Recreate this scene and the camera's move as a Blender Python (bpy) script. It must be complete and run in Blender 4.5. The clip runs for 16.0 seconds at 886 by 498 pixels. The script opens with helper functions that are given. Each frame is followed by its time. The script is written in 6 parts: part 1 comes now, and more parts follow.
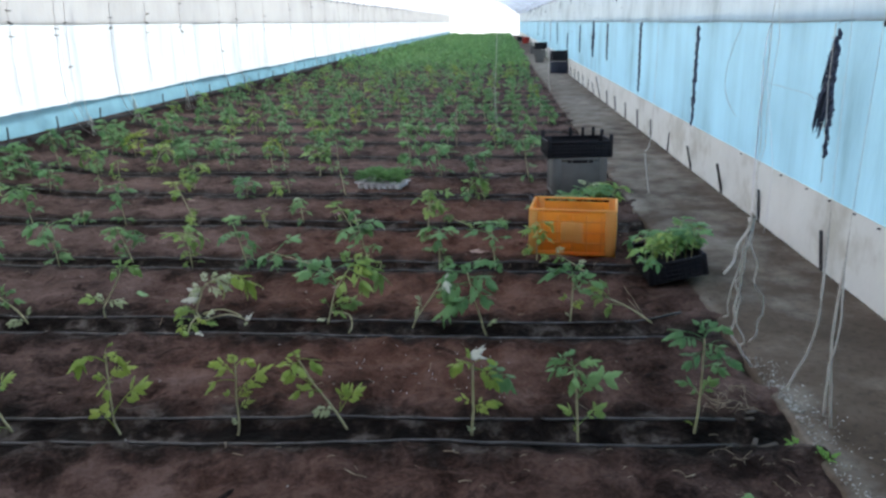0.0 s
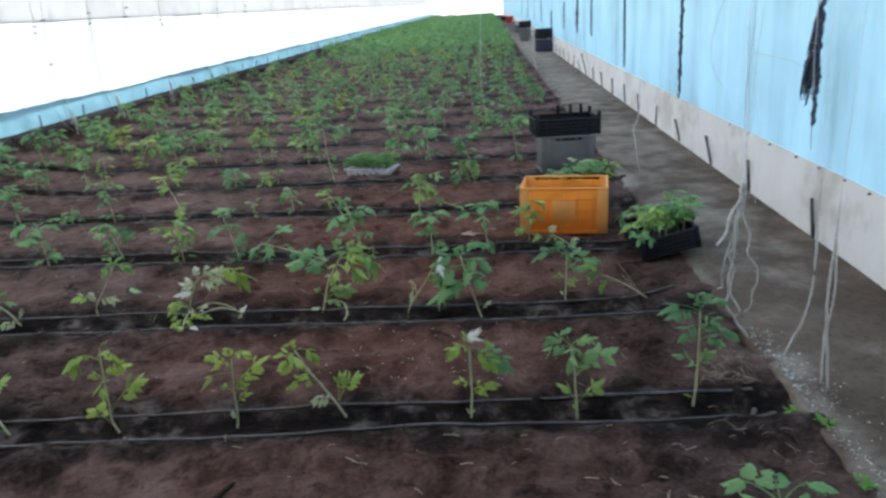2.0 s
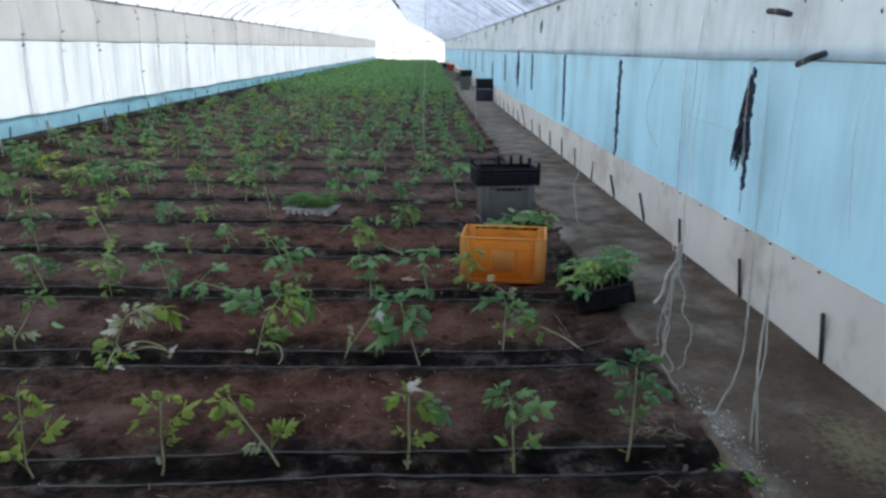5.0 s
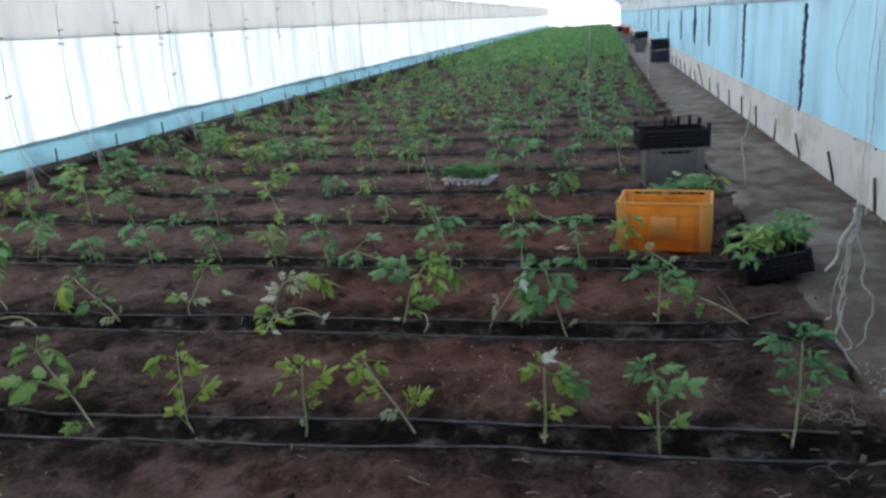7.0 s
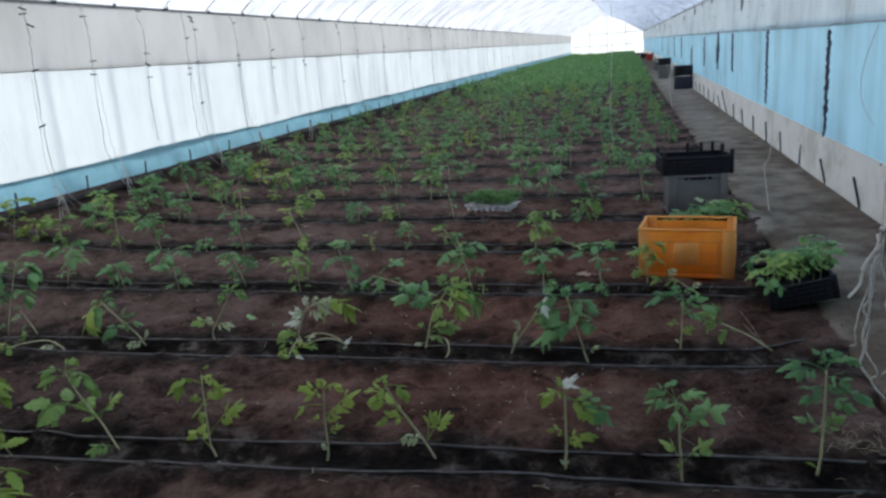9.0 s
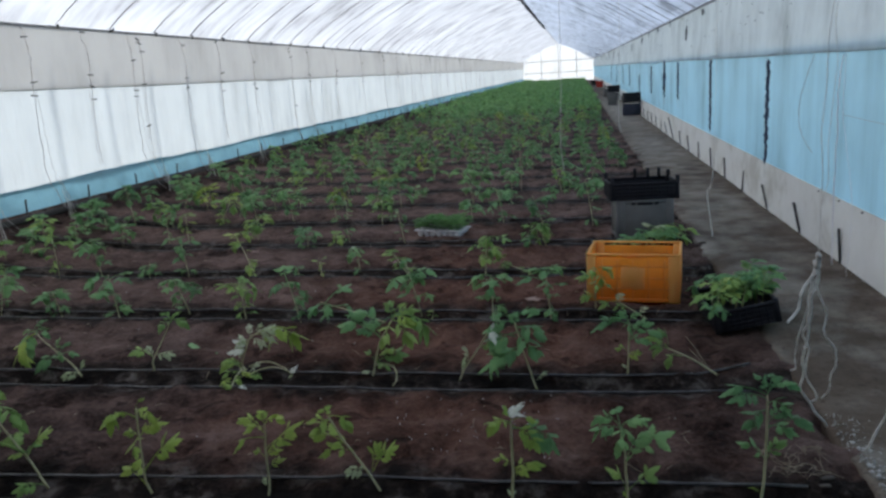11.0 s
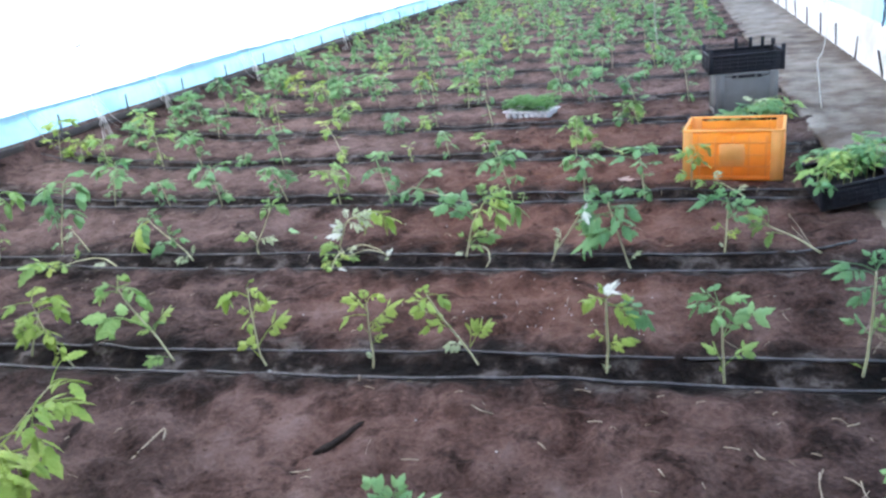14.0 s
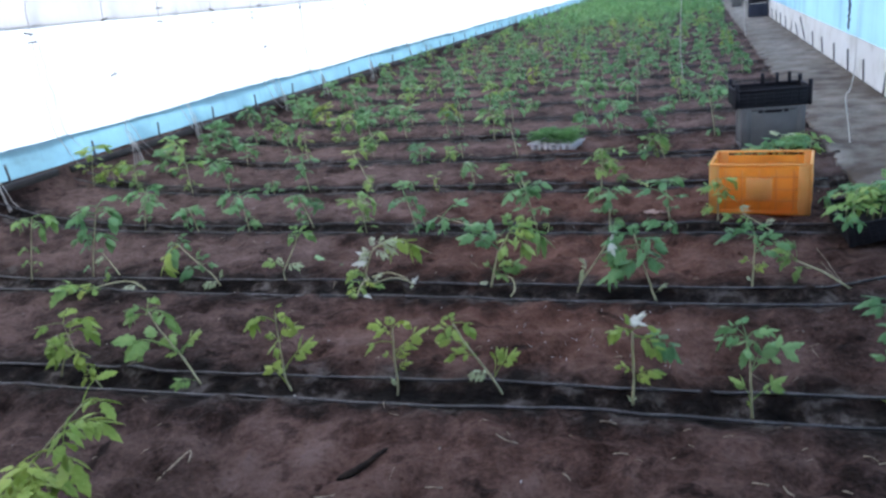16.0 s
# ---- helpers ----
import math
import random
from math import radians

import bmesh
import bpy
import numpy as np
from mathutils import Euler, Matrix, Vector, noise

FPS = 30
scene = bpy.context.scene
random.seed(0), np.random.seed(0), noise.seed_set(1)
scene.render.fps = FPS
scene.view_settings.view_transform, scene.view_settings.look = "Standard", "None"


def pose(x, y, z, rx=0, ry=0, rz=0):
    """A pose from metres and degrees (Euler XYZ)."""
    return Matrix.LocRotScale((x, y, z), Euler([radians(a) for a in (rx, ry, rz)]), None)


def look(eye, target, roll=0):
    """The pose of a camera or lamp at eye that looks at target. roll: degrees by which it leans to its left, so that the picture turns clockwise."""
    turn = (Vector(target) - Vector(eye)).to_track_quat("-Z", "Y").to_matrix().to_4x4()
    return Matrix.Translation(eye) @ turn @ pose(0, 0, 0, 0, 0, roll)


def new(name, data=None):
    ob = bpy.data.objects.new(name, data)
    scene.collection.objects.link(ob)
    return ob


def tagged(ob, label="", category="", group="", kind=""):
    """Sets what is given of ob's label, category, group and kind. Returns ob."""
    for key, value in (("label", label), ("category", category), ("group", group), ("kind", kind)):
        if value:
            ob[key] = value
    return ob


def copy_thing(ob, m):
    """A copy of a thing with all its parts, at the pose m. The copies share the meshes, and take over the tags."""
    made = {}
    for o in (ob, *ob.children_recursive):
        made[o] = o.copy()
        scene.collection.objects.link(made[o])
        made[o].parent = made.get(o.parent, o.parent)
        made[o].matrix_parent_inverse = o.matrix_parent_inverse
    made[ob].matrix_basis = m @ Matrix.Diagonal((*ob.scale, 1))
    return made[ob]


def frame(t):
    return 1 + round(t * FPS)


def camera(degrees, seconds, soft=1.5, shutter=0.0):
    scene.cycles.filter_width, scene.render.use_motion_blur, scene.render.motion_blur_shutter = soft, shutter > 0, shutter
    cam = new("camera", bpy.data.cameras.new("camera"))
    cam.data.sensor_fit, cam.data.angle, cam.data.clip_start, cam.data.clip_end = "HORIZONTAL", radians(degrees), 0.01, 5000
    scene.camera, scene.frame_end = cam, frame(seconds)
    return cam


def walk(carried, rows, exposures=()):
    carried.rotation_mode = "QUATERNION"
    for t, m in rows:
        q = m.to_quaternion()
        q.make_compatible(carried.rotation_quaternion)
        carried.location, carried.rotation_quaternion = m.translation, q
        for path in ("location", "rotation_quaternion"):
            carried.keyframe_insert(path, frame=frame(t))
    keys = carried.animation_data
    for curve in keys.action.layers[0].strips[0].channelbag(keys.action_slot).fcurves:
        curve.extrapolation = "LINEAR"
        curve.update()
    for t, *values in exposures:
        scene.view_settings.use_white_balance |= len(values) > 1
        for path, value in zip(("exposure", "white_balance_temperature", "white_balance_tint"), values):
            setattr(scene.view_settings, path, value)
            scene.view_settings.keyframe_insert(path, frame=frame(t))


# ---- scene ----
cam = camera(60.7, 16.0, soft=2.65, shutter=0.5)
PATH = [
    (0, (0.058, 0.079, 1.568), (-0.096, 1.991, 1.002), -1.2),
    (0.5, (0.048, 0.073, 1.566), (-0.125, 1.985, 1.006), -1.9),
    (1, (0.045, 0.079, 1.566), (-0.155, 1.982, 0.985), -3.1),
    (1.5, (0.049, 0.085, 1.561), (-0.169, 1.983, 0.97), -2.9),
    (2, (0.06, 0.095, 1.563), (-0.076, 1.995, 0.955), -3.5),
    (2.5, (0.081, 0.099, 1.566), (-0.001, 2.008, 0.973), -4.0),
    (3, (0.093, 0.097, 1.564), (0.067, 2.007, 0.97), -3.8),
    (3.5, (0.103, 0.085, 1.566), (0.169, 1.997, 0.983), -3.1),
    (3.7, (0.122, 0.097, 1.571), (0.202, 2.01, 0.991), -3.0),
    (5.8, (-0.036, 0.112, 1.589), (-0.042, 2.054, 1.112), 2.4),
    (6, (-0.009, 0.139, 1.57), (-0.121, 2.077, 1.087), 0.1),
    (6.5, (0.079, 0.233, 1.533), (-0.278, 2.103, 0.922), -2.5),
    (7, (0.168, 0.229, 1.526), (-0.249, 2.103, 0.963), -3.9),
    (7.5, (0.189, 0.215, 1.532), (-0.233, 2.105, 1.031), -3.8),
    (8, (0.199, 0.216, 1.533), (-0.239, 2.101, 1.028), -4.5),
    (8.5, (0.184, 0.201, 1.531), (-0.299, 2.076, 1.03), -4.4),
    (11, (0.215, 0.249, 1.531), (-0.144, 2.166, 1.092), -3.6),
    (11.5, (0.236, 0.261, 1.539), (-0.09, 2.186, 1.108), -4.0),
    (12, (0.239, 0.252, 1.532), (-0.067, 2.185, 1.117), -4.0),
    (12.5, (0.196, 0.223, 1.506), (-0.095, 2.116, 0.928), -3.0),
    (13, (0.173, 0.216, 1.513), (-0.36, 2.0, 0.782), -5.6),
    (13.5, (0.184, 0.212, 1.522), (-0.384, 1.99, 0.804), -7.1),
    (14, (0.188, 0.22, 1.524), (-0.395, 1.998, 0.816), -6.9),
    (14.5, (0.19, 0.211, 1.519), (-0.391, 1.994, 0.825), -6.3),
    (15, (0.182, 0.195, 1.52), (-0.458, 1.967, 0.849), -6.7),
    (15.5, (0.188, 0.195, 1.521), (-0.456, 1.966, 0.851), -7.1),
    (16, (0.175, 0.191, 1.525), (-0.462, 1.981, 0.899), -6.4),
]
EXPOSURES = [(0, 2.06, 6500, 10), (1, 2.14, 6500, 10), (2, 2.27, 6500, 10), (3.5, 2.07, 6500, 10), (5.8, 1.62, 6500, 10), (6.0, 1.68, 6500, 10), (6.5, 2.14, 6500, 10), (7.0, 1.88, 6500, 10),
             (8.5, 1.61, 6450, 10), (11, 1.35, 6450, 10), (12.0, 1.31, 6450, 10), (12.5, 1.57, 6380, 10), (13.0, 3.47, 6280, 14), (13.5, 3.51, 6280, 14), (14.0, 3.47, 6180, 15), (14.5, 3.37, 6130, 16),
             (15.0, 3.19, 6080, 16), (15.5, 2.79, 5980, 15), (16, 2.49, 5930, 15)]
walk(cam, [(t, look(eye, target, roll)) for t, eye, target, roll in PATH], EXPOSURES)

# ---- light ----
world = bpy.data.worlds.new("sky")
scene.world = world
world.use_nodes = True
wn = world.node_tree
sky = wn.nodes.new("ShaderNodeTexSky")
sky.sky_type, sky.sun_disc = "NISHITA", False
sky.sun_elevation, sky.sun_rotation = radians(48), radians(-60)
wn.links.new(sky.outputs[0], wn.nodes["Background"].inputs[0])
wn.nodes["Background"].inputs[1].default_value = 0.15
sun = new("sun", bpy.data.lights.new("sun", "SUN"))
sun.data.energy, sun.data.angle, sun.data.color = 3.4, radians(11), (1.0, 0.96, 0.9)
sun.matrix_world = look((-20 * math.sin(radians(60)), 20 * math.cos(radians(60)), 22.2), (0, 0, 0))

# ---- the plan, in metres ----
XL, XR = -6.04, 2.12          # faces of the long walls
Y0, Y1 = -0.8, 93.0           # added front wall and far gable
EAVE_L, EAVE_R = 2.43, 2.34
XM, RIDGE = -1.95, 4.42
ROW0, PITCH, ROWS = 2.75, 1.09, 83
BAY0, BAY = 7.77, 1.115
rnd = random.Random(7)


def rise(y):
    """The ground climbs a little towards the far end."""
    return 0.0035 * max(0.0, y - 8.0)


def smooth(a, b, v):
    v = min(1.0, max(0.0, (v - a) / (b - a)))
    return v * v * (3 - 2 * v)


def row_skew(x, y):
    """The rows lie a little askew, the first ones the other way round."""
    u = min(1.0, max(0.0, (y - 2.78) / 2.3))
    return 0.022 + (0.033 - 0.070 * u) * (x + 0.5)


def row_off(x, y):
    if y < 2.2:
        return PITCH / 2
    return abs((y - row_skew(x, y) - ROW0 + PITCH / 2) % PITCH - PITCH / 2)


def soil_z(x, y):
    d = row_off(x, y)
    bank = 0.13 * smooth(-4.2, -5.8, x) + 0.20 * smooth(-5.8, -6.0, x)
    furrow = -0.04 * math.exp(-((d / 0.085) ** 2)) + 0.012 * math.exp(-(((d - 0.2) / 0.09) ** 2))
    rough = 0.016 * noise.noise((x * 2.3, y * 2.3, 0.3)) + 0.027 * noise.noise((x * 6.5, y * 6.5, 4.0)) - 0.022 * smooth(0.2, 0.5, noise.noise((x * 6.2, y * 8.4, 14.0)))
    rough += 0.020 * noise.noise((x * 14, y * 14, 9.0))
    print_ = noise.noise((x * 3.6, y * 4.4, 21.0))
    rough -= 0.035 * smooth(0.22, 0.55, print_) * smooth(0.1, 0.25, d)
    return rise(y) + bank + (furrow + rough) * (1 - smooth(-5.75, -5.95, x))


# ---- materials ----
def material(name):
    m = bpy.data.materials.new(name)
    m.use_nodes = True
    return m, m.node_tree.nodes, m.node_tree.links, m.node_tree.nodes["Principled BSDF"]


def node(nodes, kind, **values):
    n = nodes.new(kind)
    for key, value in values.items():
        n.inputs[key].default_value = value
    return n


def ramp(nodes, links, source, stops):
    r = nodes.new("ShaderNodeValToRGB")
    while len(r.color_ramp.elements) < len(stops):
        r.color_ramp.elements.new(0.5)
    for e, (at, colour) in zip(r.color_ramp.elements, stops):
        e.position, e.color = at, (*colour, 1)
    links.new(source, r.inputs[0])
    return r.outputs[0]


def noisy(name, stops, scale=8.0, detail=6.0, rough=0.8, bump=0.3, bump_scale=60.0, metal=0.0, distance=0.01):
    """A surface of mottled colour with a fine relief."""
    m, nodes, links, bsdf = material(name)
    co = nodes.new("ShaderNodeTexCoord")
    n1 = node(nodes, "ShaderNodeTexNoise", Scale=scale, Detail=detail, Roughness=0.62)
    links.new(co.outputs["Object"], n1.inputs["Vector"])
    links.new(ramp(nodes, links, n1.outputs["Fac"], stops), bsdf.inputs["Base Color"])
    n2 = node(nodes, "ShaderNodeTexNoise", Scale=bump_scale, Detail=4.0)
    links.new(co.outputs["Object"], n2.inputs["Vector"])
    b = node(nodes, "ShaderNodeBump", Strength=bump, Distance=distance)
    links.new(n2.outputs["Fac"], b.inputs["Height"])
    links.new(b.outputs[0], bsdf.inputs["Normal"])
    bsdf.inputs["Roughness"].default_value, bsdf.inputs["Metallic"].default_value = rough, metal
    return m


def soil_material():
    """Dry reddish earth, wet and nearly black in a ragged strip along each drip line."""
    m, nodes, links, bsdf = material("garden_soil")
    co = nodes.new("ShaderNodeTexCoord")
    sep = nodes.new("ShaderNodeSeparateXYZ")
    links.new(co.outputs["Object"], sep.inputs[0])

    def calc(op, a, b=None, c=None):
        n = nodes.new("ShaderNodeMath")
        n.operation = op
        for i, v in enumerate((a, b, c)):
            if v is None:
                continue
            if isinstance(v, (int, float)):
                n.inputs[i].default_value = v
            else:
                links.new(v, n.inputs[i])
        return n.outputs[0]

    big = node(nodes, "ShaderNodeTexNoise", Scale=1.1, Detail=5.0, Roughness=0.6)
    mid = node(nodes, "ShaderNodeTexNoise", Scale=4.5, Detail=7.0, Roughness=0.65)
    fine = node(nodes, "ShaderNodeTexNoise", Scale=48.0, Detail=5.0, Roughness=0.7)
    for n in (big, mid, fine):
        links.new(co.outputs["Object"], n.inputs["Vector"])
    mixed = calc("ADD", calc("MULTIPLY", big.outputs["Fac"], 0.42), calc("MULTIPLY", mid.outputs["Fac"], 0.38))
    mixed = calc("ADD", mixed, calc("MULTIPLY", calc("SUBTRACT", fine.outputs["Fac"], 0.5), 0.24))
    mixed = calc("ADD", mixed, 0.150)
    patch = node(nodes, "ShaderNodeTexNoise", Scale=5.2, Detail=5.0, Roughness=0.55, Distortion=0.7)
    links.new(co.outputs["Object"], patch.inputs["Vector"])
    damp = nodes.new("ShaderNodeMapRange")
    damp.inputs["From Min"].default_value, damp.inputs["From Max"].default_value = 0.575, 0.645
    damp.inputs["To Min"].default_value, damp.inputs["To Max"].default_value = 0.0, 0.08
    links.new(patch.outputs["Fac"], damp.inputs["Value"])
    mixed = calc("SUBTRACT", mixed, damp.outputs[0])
    # damp ground beside the path; darker ground at the near left and on the bank by the wall
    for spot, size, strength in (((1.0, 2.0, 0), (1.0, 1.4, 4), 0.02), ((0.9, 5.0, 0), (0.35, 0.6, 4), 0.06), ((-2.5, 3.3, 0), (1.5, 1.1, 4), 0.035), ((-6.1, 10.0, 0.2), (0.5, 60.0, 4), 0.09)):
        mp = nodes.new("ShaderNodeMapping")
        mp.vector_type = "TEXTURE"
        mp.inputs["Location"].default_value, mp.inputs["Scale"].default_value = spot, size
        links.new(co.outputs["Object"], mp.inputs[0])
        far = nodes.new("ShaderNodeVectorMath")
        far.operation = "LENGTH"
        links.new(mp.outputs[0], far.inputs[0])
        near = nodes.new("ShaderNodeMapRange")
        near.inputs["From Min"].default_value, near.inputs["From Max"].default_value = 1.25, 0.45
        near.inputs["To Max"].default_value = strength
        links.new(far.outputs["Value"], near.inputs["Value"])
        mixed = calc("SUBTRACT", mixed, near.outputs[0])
    turn = nodes.new("ShaderNodeMapRange")
    turn.inputs["From Min"].default_value, turn.inputs["From Max"].default_value = 2.78, 5.08
    turn.inputs["To Min"].default_value, turn.inputs["To Max"].default_value = 0.033, -0.037
    links.new(sep.outputs[1], turn.inputs["Value"])
    skew = calc("ADD", calc("MULTIPLY", turn.outputs[0], calc("ADD", sep.outputs[0], 0.5)), 0.022)
    along = calc("SUBTRACT", sep.outputs[1], skew)
    off = calc("ABSOLUTE", calc("SUBTRACT", calc("MODULO", calc("ADD", along, 20 * PITCH - ROW0 + PITCH / 2), PITCH), PITCH / 2))
    off = calc("ADD", off, calc("LESS_THAN", sep.outputs[1], 2.2))
    bank = nodes.new("ShaderNodeMapRange")
    bank.inputs["From Min"].default_value, bank.inputs["From Max"].default_value = -5.65, -5.85
    bank.inputs["To Max"].default_value = 0.5
    links.new(sep.outputs[0], bank.inputs["Value"])
    off = calc("ADD", off, bank.outputs[0])
    ragged = calc("ADD", off, calc("MULTIPLY", calc("SUBTRACT", mid.outputs["Fac"], 0.5), 0.34))
    belt = nodes.new("ShaderNodeMapRange")
    belt.inputs["From Min"].default_value, belt.inputs["From Max"].default_value = 0.14, 0.36
    belt.inputs["To Min"].default_value, belt.inputs["To Max"].default_value = 0.062, 0.0
    links.new(calc("ADD", off, calc("MULTIPLY", calc("SUBTRACT", patch.outputs["Fac"], 0.5), 1.1)), belt.inputs["Value"])
    mixed = calc("SUBTRACT", mixed, belt.outputs[0])
    # the beds further in get more light; that brightness is painted in here
    brighter_in = nodes.new("ShaderNodeMapRange")
    brighter_in.inputs["From Min"].default_value, brighter_in.inputs["From Max"].default_value = 3.3, 6.3
    brighter_in.inputs["To Max"].default_value = 0.036
    links.new(calc("ADD", sep.outputs[1], calc("MULTIPLY", big.outputs["Fac"], 1.5)), brighter_in.inputs["Value"])
    mixed = calc("ADD", mixed, brighter_in.outputs[0])
    dry = ramp(nodes, links, mixed, [(0.37, (0.007088, 0.003283, 0.002328)), (0.45, (0.02562, 0.01181, 0.008274)), (0.51, (0.06607, 0.03137, 0.02215)), (0.57, (0.1134, 0.05616, 0.04038)), (0.65, (0.1744, 0.09254, 0.0684))])
    wet = ramp(nodes, links, ragged, [(0.06, (1, 1, 1)), (0.13, (0.75, 0.75, 0.75)), (0.17, (0.3, 0.3, 0.3)), (0.27, (0, 0, 0))])
    mix = nodes.new("ShaderNodeMix")
    mix.data_type = "RGBA"
    # the earth is greyer towards the wall and the path
    mp = nodes.new("ShaderNodeMapping")
    mp.vector_type = "TEXTURE"
    mp.inputs["Location"].default_value, mp.inputs["Scale"].default_value = (-0.5, 5.0, 0.0), (1.7, 3.6, 10.0)
    links.new(co.outputs["Object"], mp.inputs[0])
    far = nodes.new("ShaderNodeVectorMath")
    far.operation = "LENGTH"
    links.new(mp.outputs[0], far.inputs[0])
    grey = nodes.new("ShaderNodeMapRange")
    grey.inputs["From Min"].default_value, grey.inputs["From Max"].default_value = 0.4, 1.1
    grey.inputs["To Min"].default_value, grey.inputs["To Max"].default_value = 0.0, 0.60
    links.new(calc("ADD", far.outputs["Value"], calc("MULTIPLY", calc("SUBTRACT", mid.outputs["Fac"], 0.5), 1.2)), grey.inputs["Value"])
    tone = nodes.new("ShaderNodeHueSaturation")
    tone.inputs["Saturation"].default_value, tone.inputs["Value"].default_value = 0.48, 0.95
    links.new(dry, tone.inputs["Color"])
    hue = nodes.new("ShaderNodeMix")
    hue.data_type = "RGBA"
    links.new(grey.outputs[0], hue.inputs["Factor"])
    links.new(dry, hue.inputs["A"])
    links.new(tone.outputs[0], hue.inputs["B"])
    links.new(wet, mix.inputs["Factor"])
    links.new(hue.outputs["Result"], mix.inputs["A"])
    crust = node(nodes, "ShaderNodeTexNoise", Scale=6.0, Detail=8.0, Roughness=0.7)
    links.new(co.outputs["Object"], crust.inputs["Vector"])
    links.new(ramp(nodes, links, crust.outputs["Fac"], [(0.40, (0.0035, 0.0025, 0.0022)), (0.48, (0.0105, 0.0072, 0.006)), (0.54, (0.030, 0.022, 0.018)), (0.575, (0.072, 0.059, 0.052)), (0.64, (0.12, 0.104, 0.094))]), mix.inputs["B"])
    links.new(mix.outputs["Result"], bsdf.inputs["Base Color"])
    rgh = nodes.new("ShaderNodeMapRange")
    links.new(wet, rgh.inputs["Value"])
    rgh.inputs["To Min"].default_value, rgh.inputs["To Max"].default_value = 0.95, 0.8
    bsdf.inputs["Specular IOR Level"].default_value = 0.10
    links.new(rgh.outputs[0], bsdf.inputs["Roughness"])
    clod = node(nodes, "ShaderNodeTexNoise", Scale=12.0, Detail=7.0, Roughness=0.62)
    links.new(co.outputs["Object"], clod.inputs["Vector"])
    b = node(nodes, "ShaderNodeBump", Strength=1.0, Distance=0.075)
    links.new(clod.outputs["Fac"], b.inputs["Height"])
    links.new(b.outputs[0], bsdf.inputs["Normal"])
    return m


def concrete_material():
    """Stained concrete with pale dry lime on its broken edge and in a few spots, painted brighter further in."""
    m = noisy("stained_concrete", [(0.34, (0.05944, 0.04251, 0.03006)), (0.45, (0.08458, 0.06149, 0.04461)), (0.53, (0.1074, 0.07995, 0.05916)), (0.60, (0.1384, 0.1062, 0.08078)), (0.70, (0.2121, 0.1677, 0.1338))], 1.5, 6, 0.9, 0.22, 38)
    nodes, links, bsdf = m.node_tree.nodes, m.node_tree.links, m.node_tree.nodes["Principled BSDF"]
    plain = bsdf.inputs["Base Color"].links[0].from_socket
    co = nodes.new("ShaderNodeTexCoord")
    speck = node(nodes, "ShaderNodeTexNoise", Scale=3.4, Detail=8.0, Roughness=0.62)
    links.new(co.outputs["Object"], speck.inputs["Vector"])

    def calc(op, a, b):
        n = nodes.new("ShaderNodeMath")
        n.operation = op
        for i, v in enumerate((a, b)):
            if isinstance(v, (int, float)):
                n.inputs[i].default_value = v
            else:
                links.new(v, n.inputs[i])
        return n.outputs[0]

    total = None
    # the last four, broad ones hold paler concrete and painted light further in
    for x, y, rx, ry, k in ((1.30, 3.08, 0.10, 0.22, 0.72), (1.27, 2.45, 0.11, 0.8, 0.66), (1.86, 8.82, 0.15, 0.40, 1.0), (1.22, 6.80, 0.14, 0.5, 0.9), (1.24, 4.25, 0.08, 0.35, 0.55), (1.22, 8.4, 0.1, 0.9, 0.45), (1.55, 11.5, 0.2, 1.2, 0.4), (1.65, 15.0, 0.3, 1.0, 0.5), (1.5, 6.6, 0.25, 1.5, 0.5), (1.45, 9.6, 0.3, 2.2, 0.55), (1.85, 12.5, 0.22, 2.6, 0.5), (1.3, 19.0, 0.2, 3.0, 0.55), (1.62, 8.6, 0.7, 3.2, 0.56), (1.6, 15.0, 0.7, 5.0, 0.74), (1.6, 28.0, 0.8, 13.0, 0.85), (1.65, 5.6, 0.6, 1.7, 0.55)):
        mp = nodes.new("ShaderNodeMapping")
        mp.vector_type = "TEXTURE"
        mp.inputs["Location"].default_value, mp.inputs["Scale"].default_value = (x, y, 0.022), (rx, ry, 1.0)
        links.new(co.outputs["Object"], mp.inputs[0])
        far = nodes.new("ShaderNodeVectorMath")
        far.operation = "LENGTH"
        links.new(mp.outputs[0], far.inputs[0])
        near = nodes.new("ShaderNodeMapRange")
        near.inputs["From Min"].default_value, near.inputs["From Max"].default_value = 1.7, 0.2
        near.inputs["To Max"].default_value = k
        links.new(far.outputs["Value"], near.inputs["Value"])
        total = near.outputs[0] if total is None else calc("MAXIMUM", total, near.outputs[0])
    amount = calc("ADD", calc("MULTIPLY", total, 0.62), calc("MULTIPLY", calc("SUBTRACT", speck.outputs["Fac"], 0.5), 0.95))
    cover = nodes.new("ShaderNodeMapRange")
    cover.inputs["From Min"].default_value, cover.inputs["From Max"].default_value = 0.20, 0.80
    links.new(calc("MULTIPLY", amount, calc("MINIMUM", calc("MULTIPLY", total, 4.0), 1.0)), cover.inputs["Value"])
    mix = nodes.new("ShaderNodeMix")
    mix.data_type = "RGBA"
    links.new(cover.outputs[0], mix.inputs["Factor"])
    links.new(plain, mix.inputs["A"])
    mix.inputs["B"].default_value = (0.37, 0.335, 0.285, 1)
    # a yellowish lichen patch
    mp = nodes.new("ShaderNodeMapping")
    mp.vector_type = "TEXTURE"
    mp.inputs["Location"].default_value, mp.inputs["Scale"].default_value = (1.80, 2.85, 0.022), (0.22, 0.42, 1.0)
    links.new(co.outputs["Object"], mp.inputs[0])
    far = nodes.new("ShaderNodeVectorMath")
    far.operation = "LENGTH"
    links.new(mp.outputs[0], far.inputs[0])
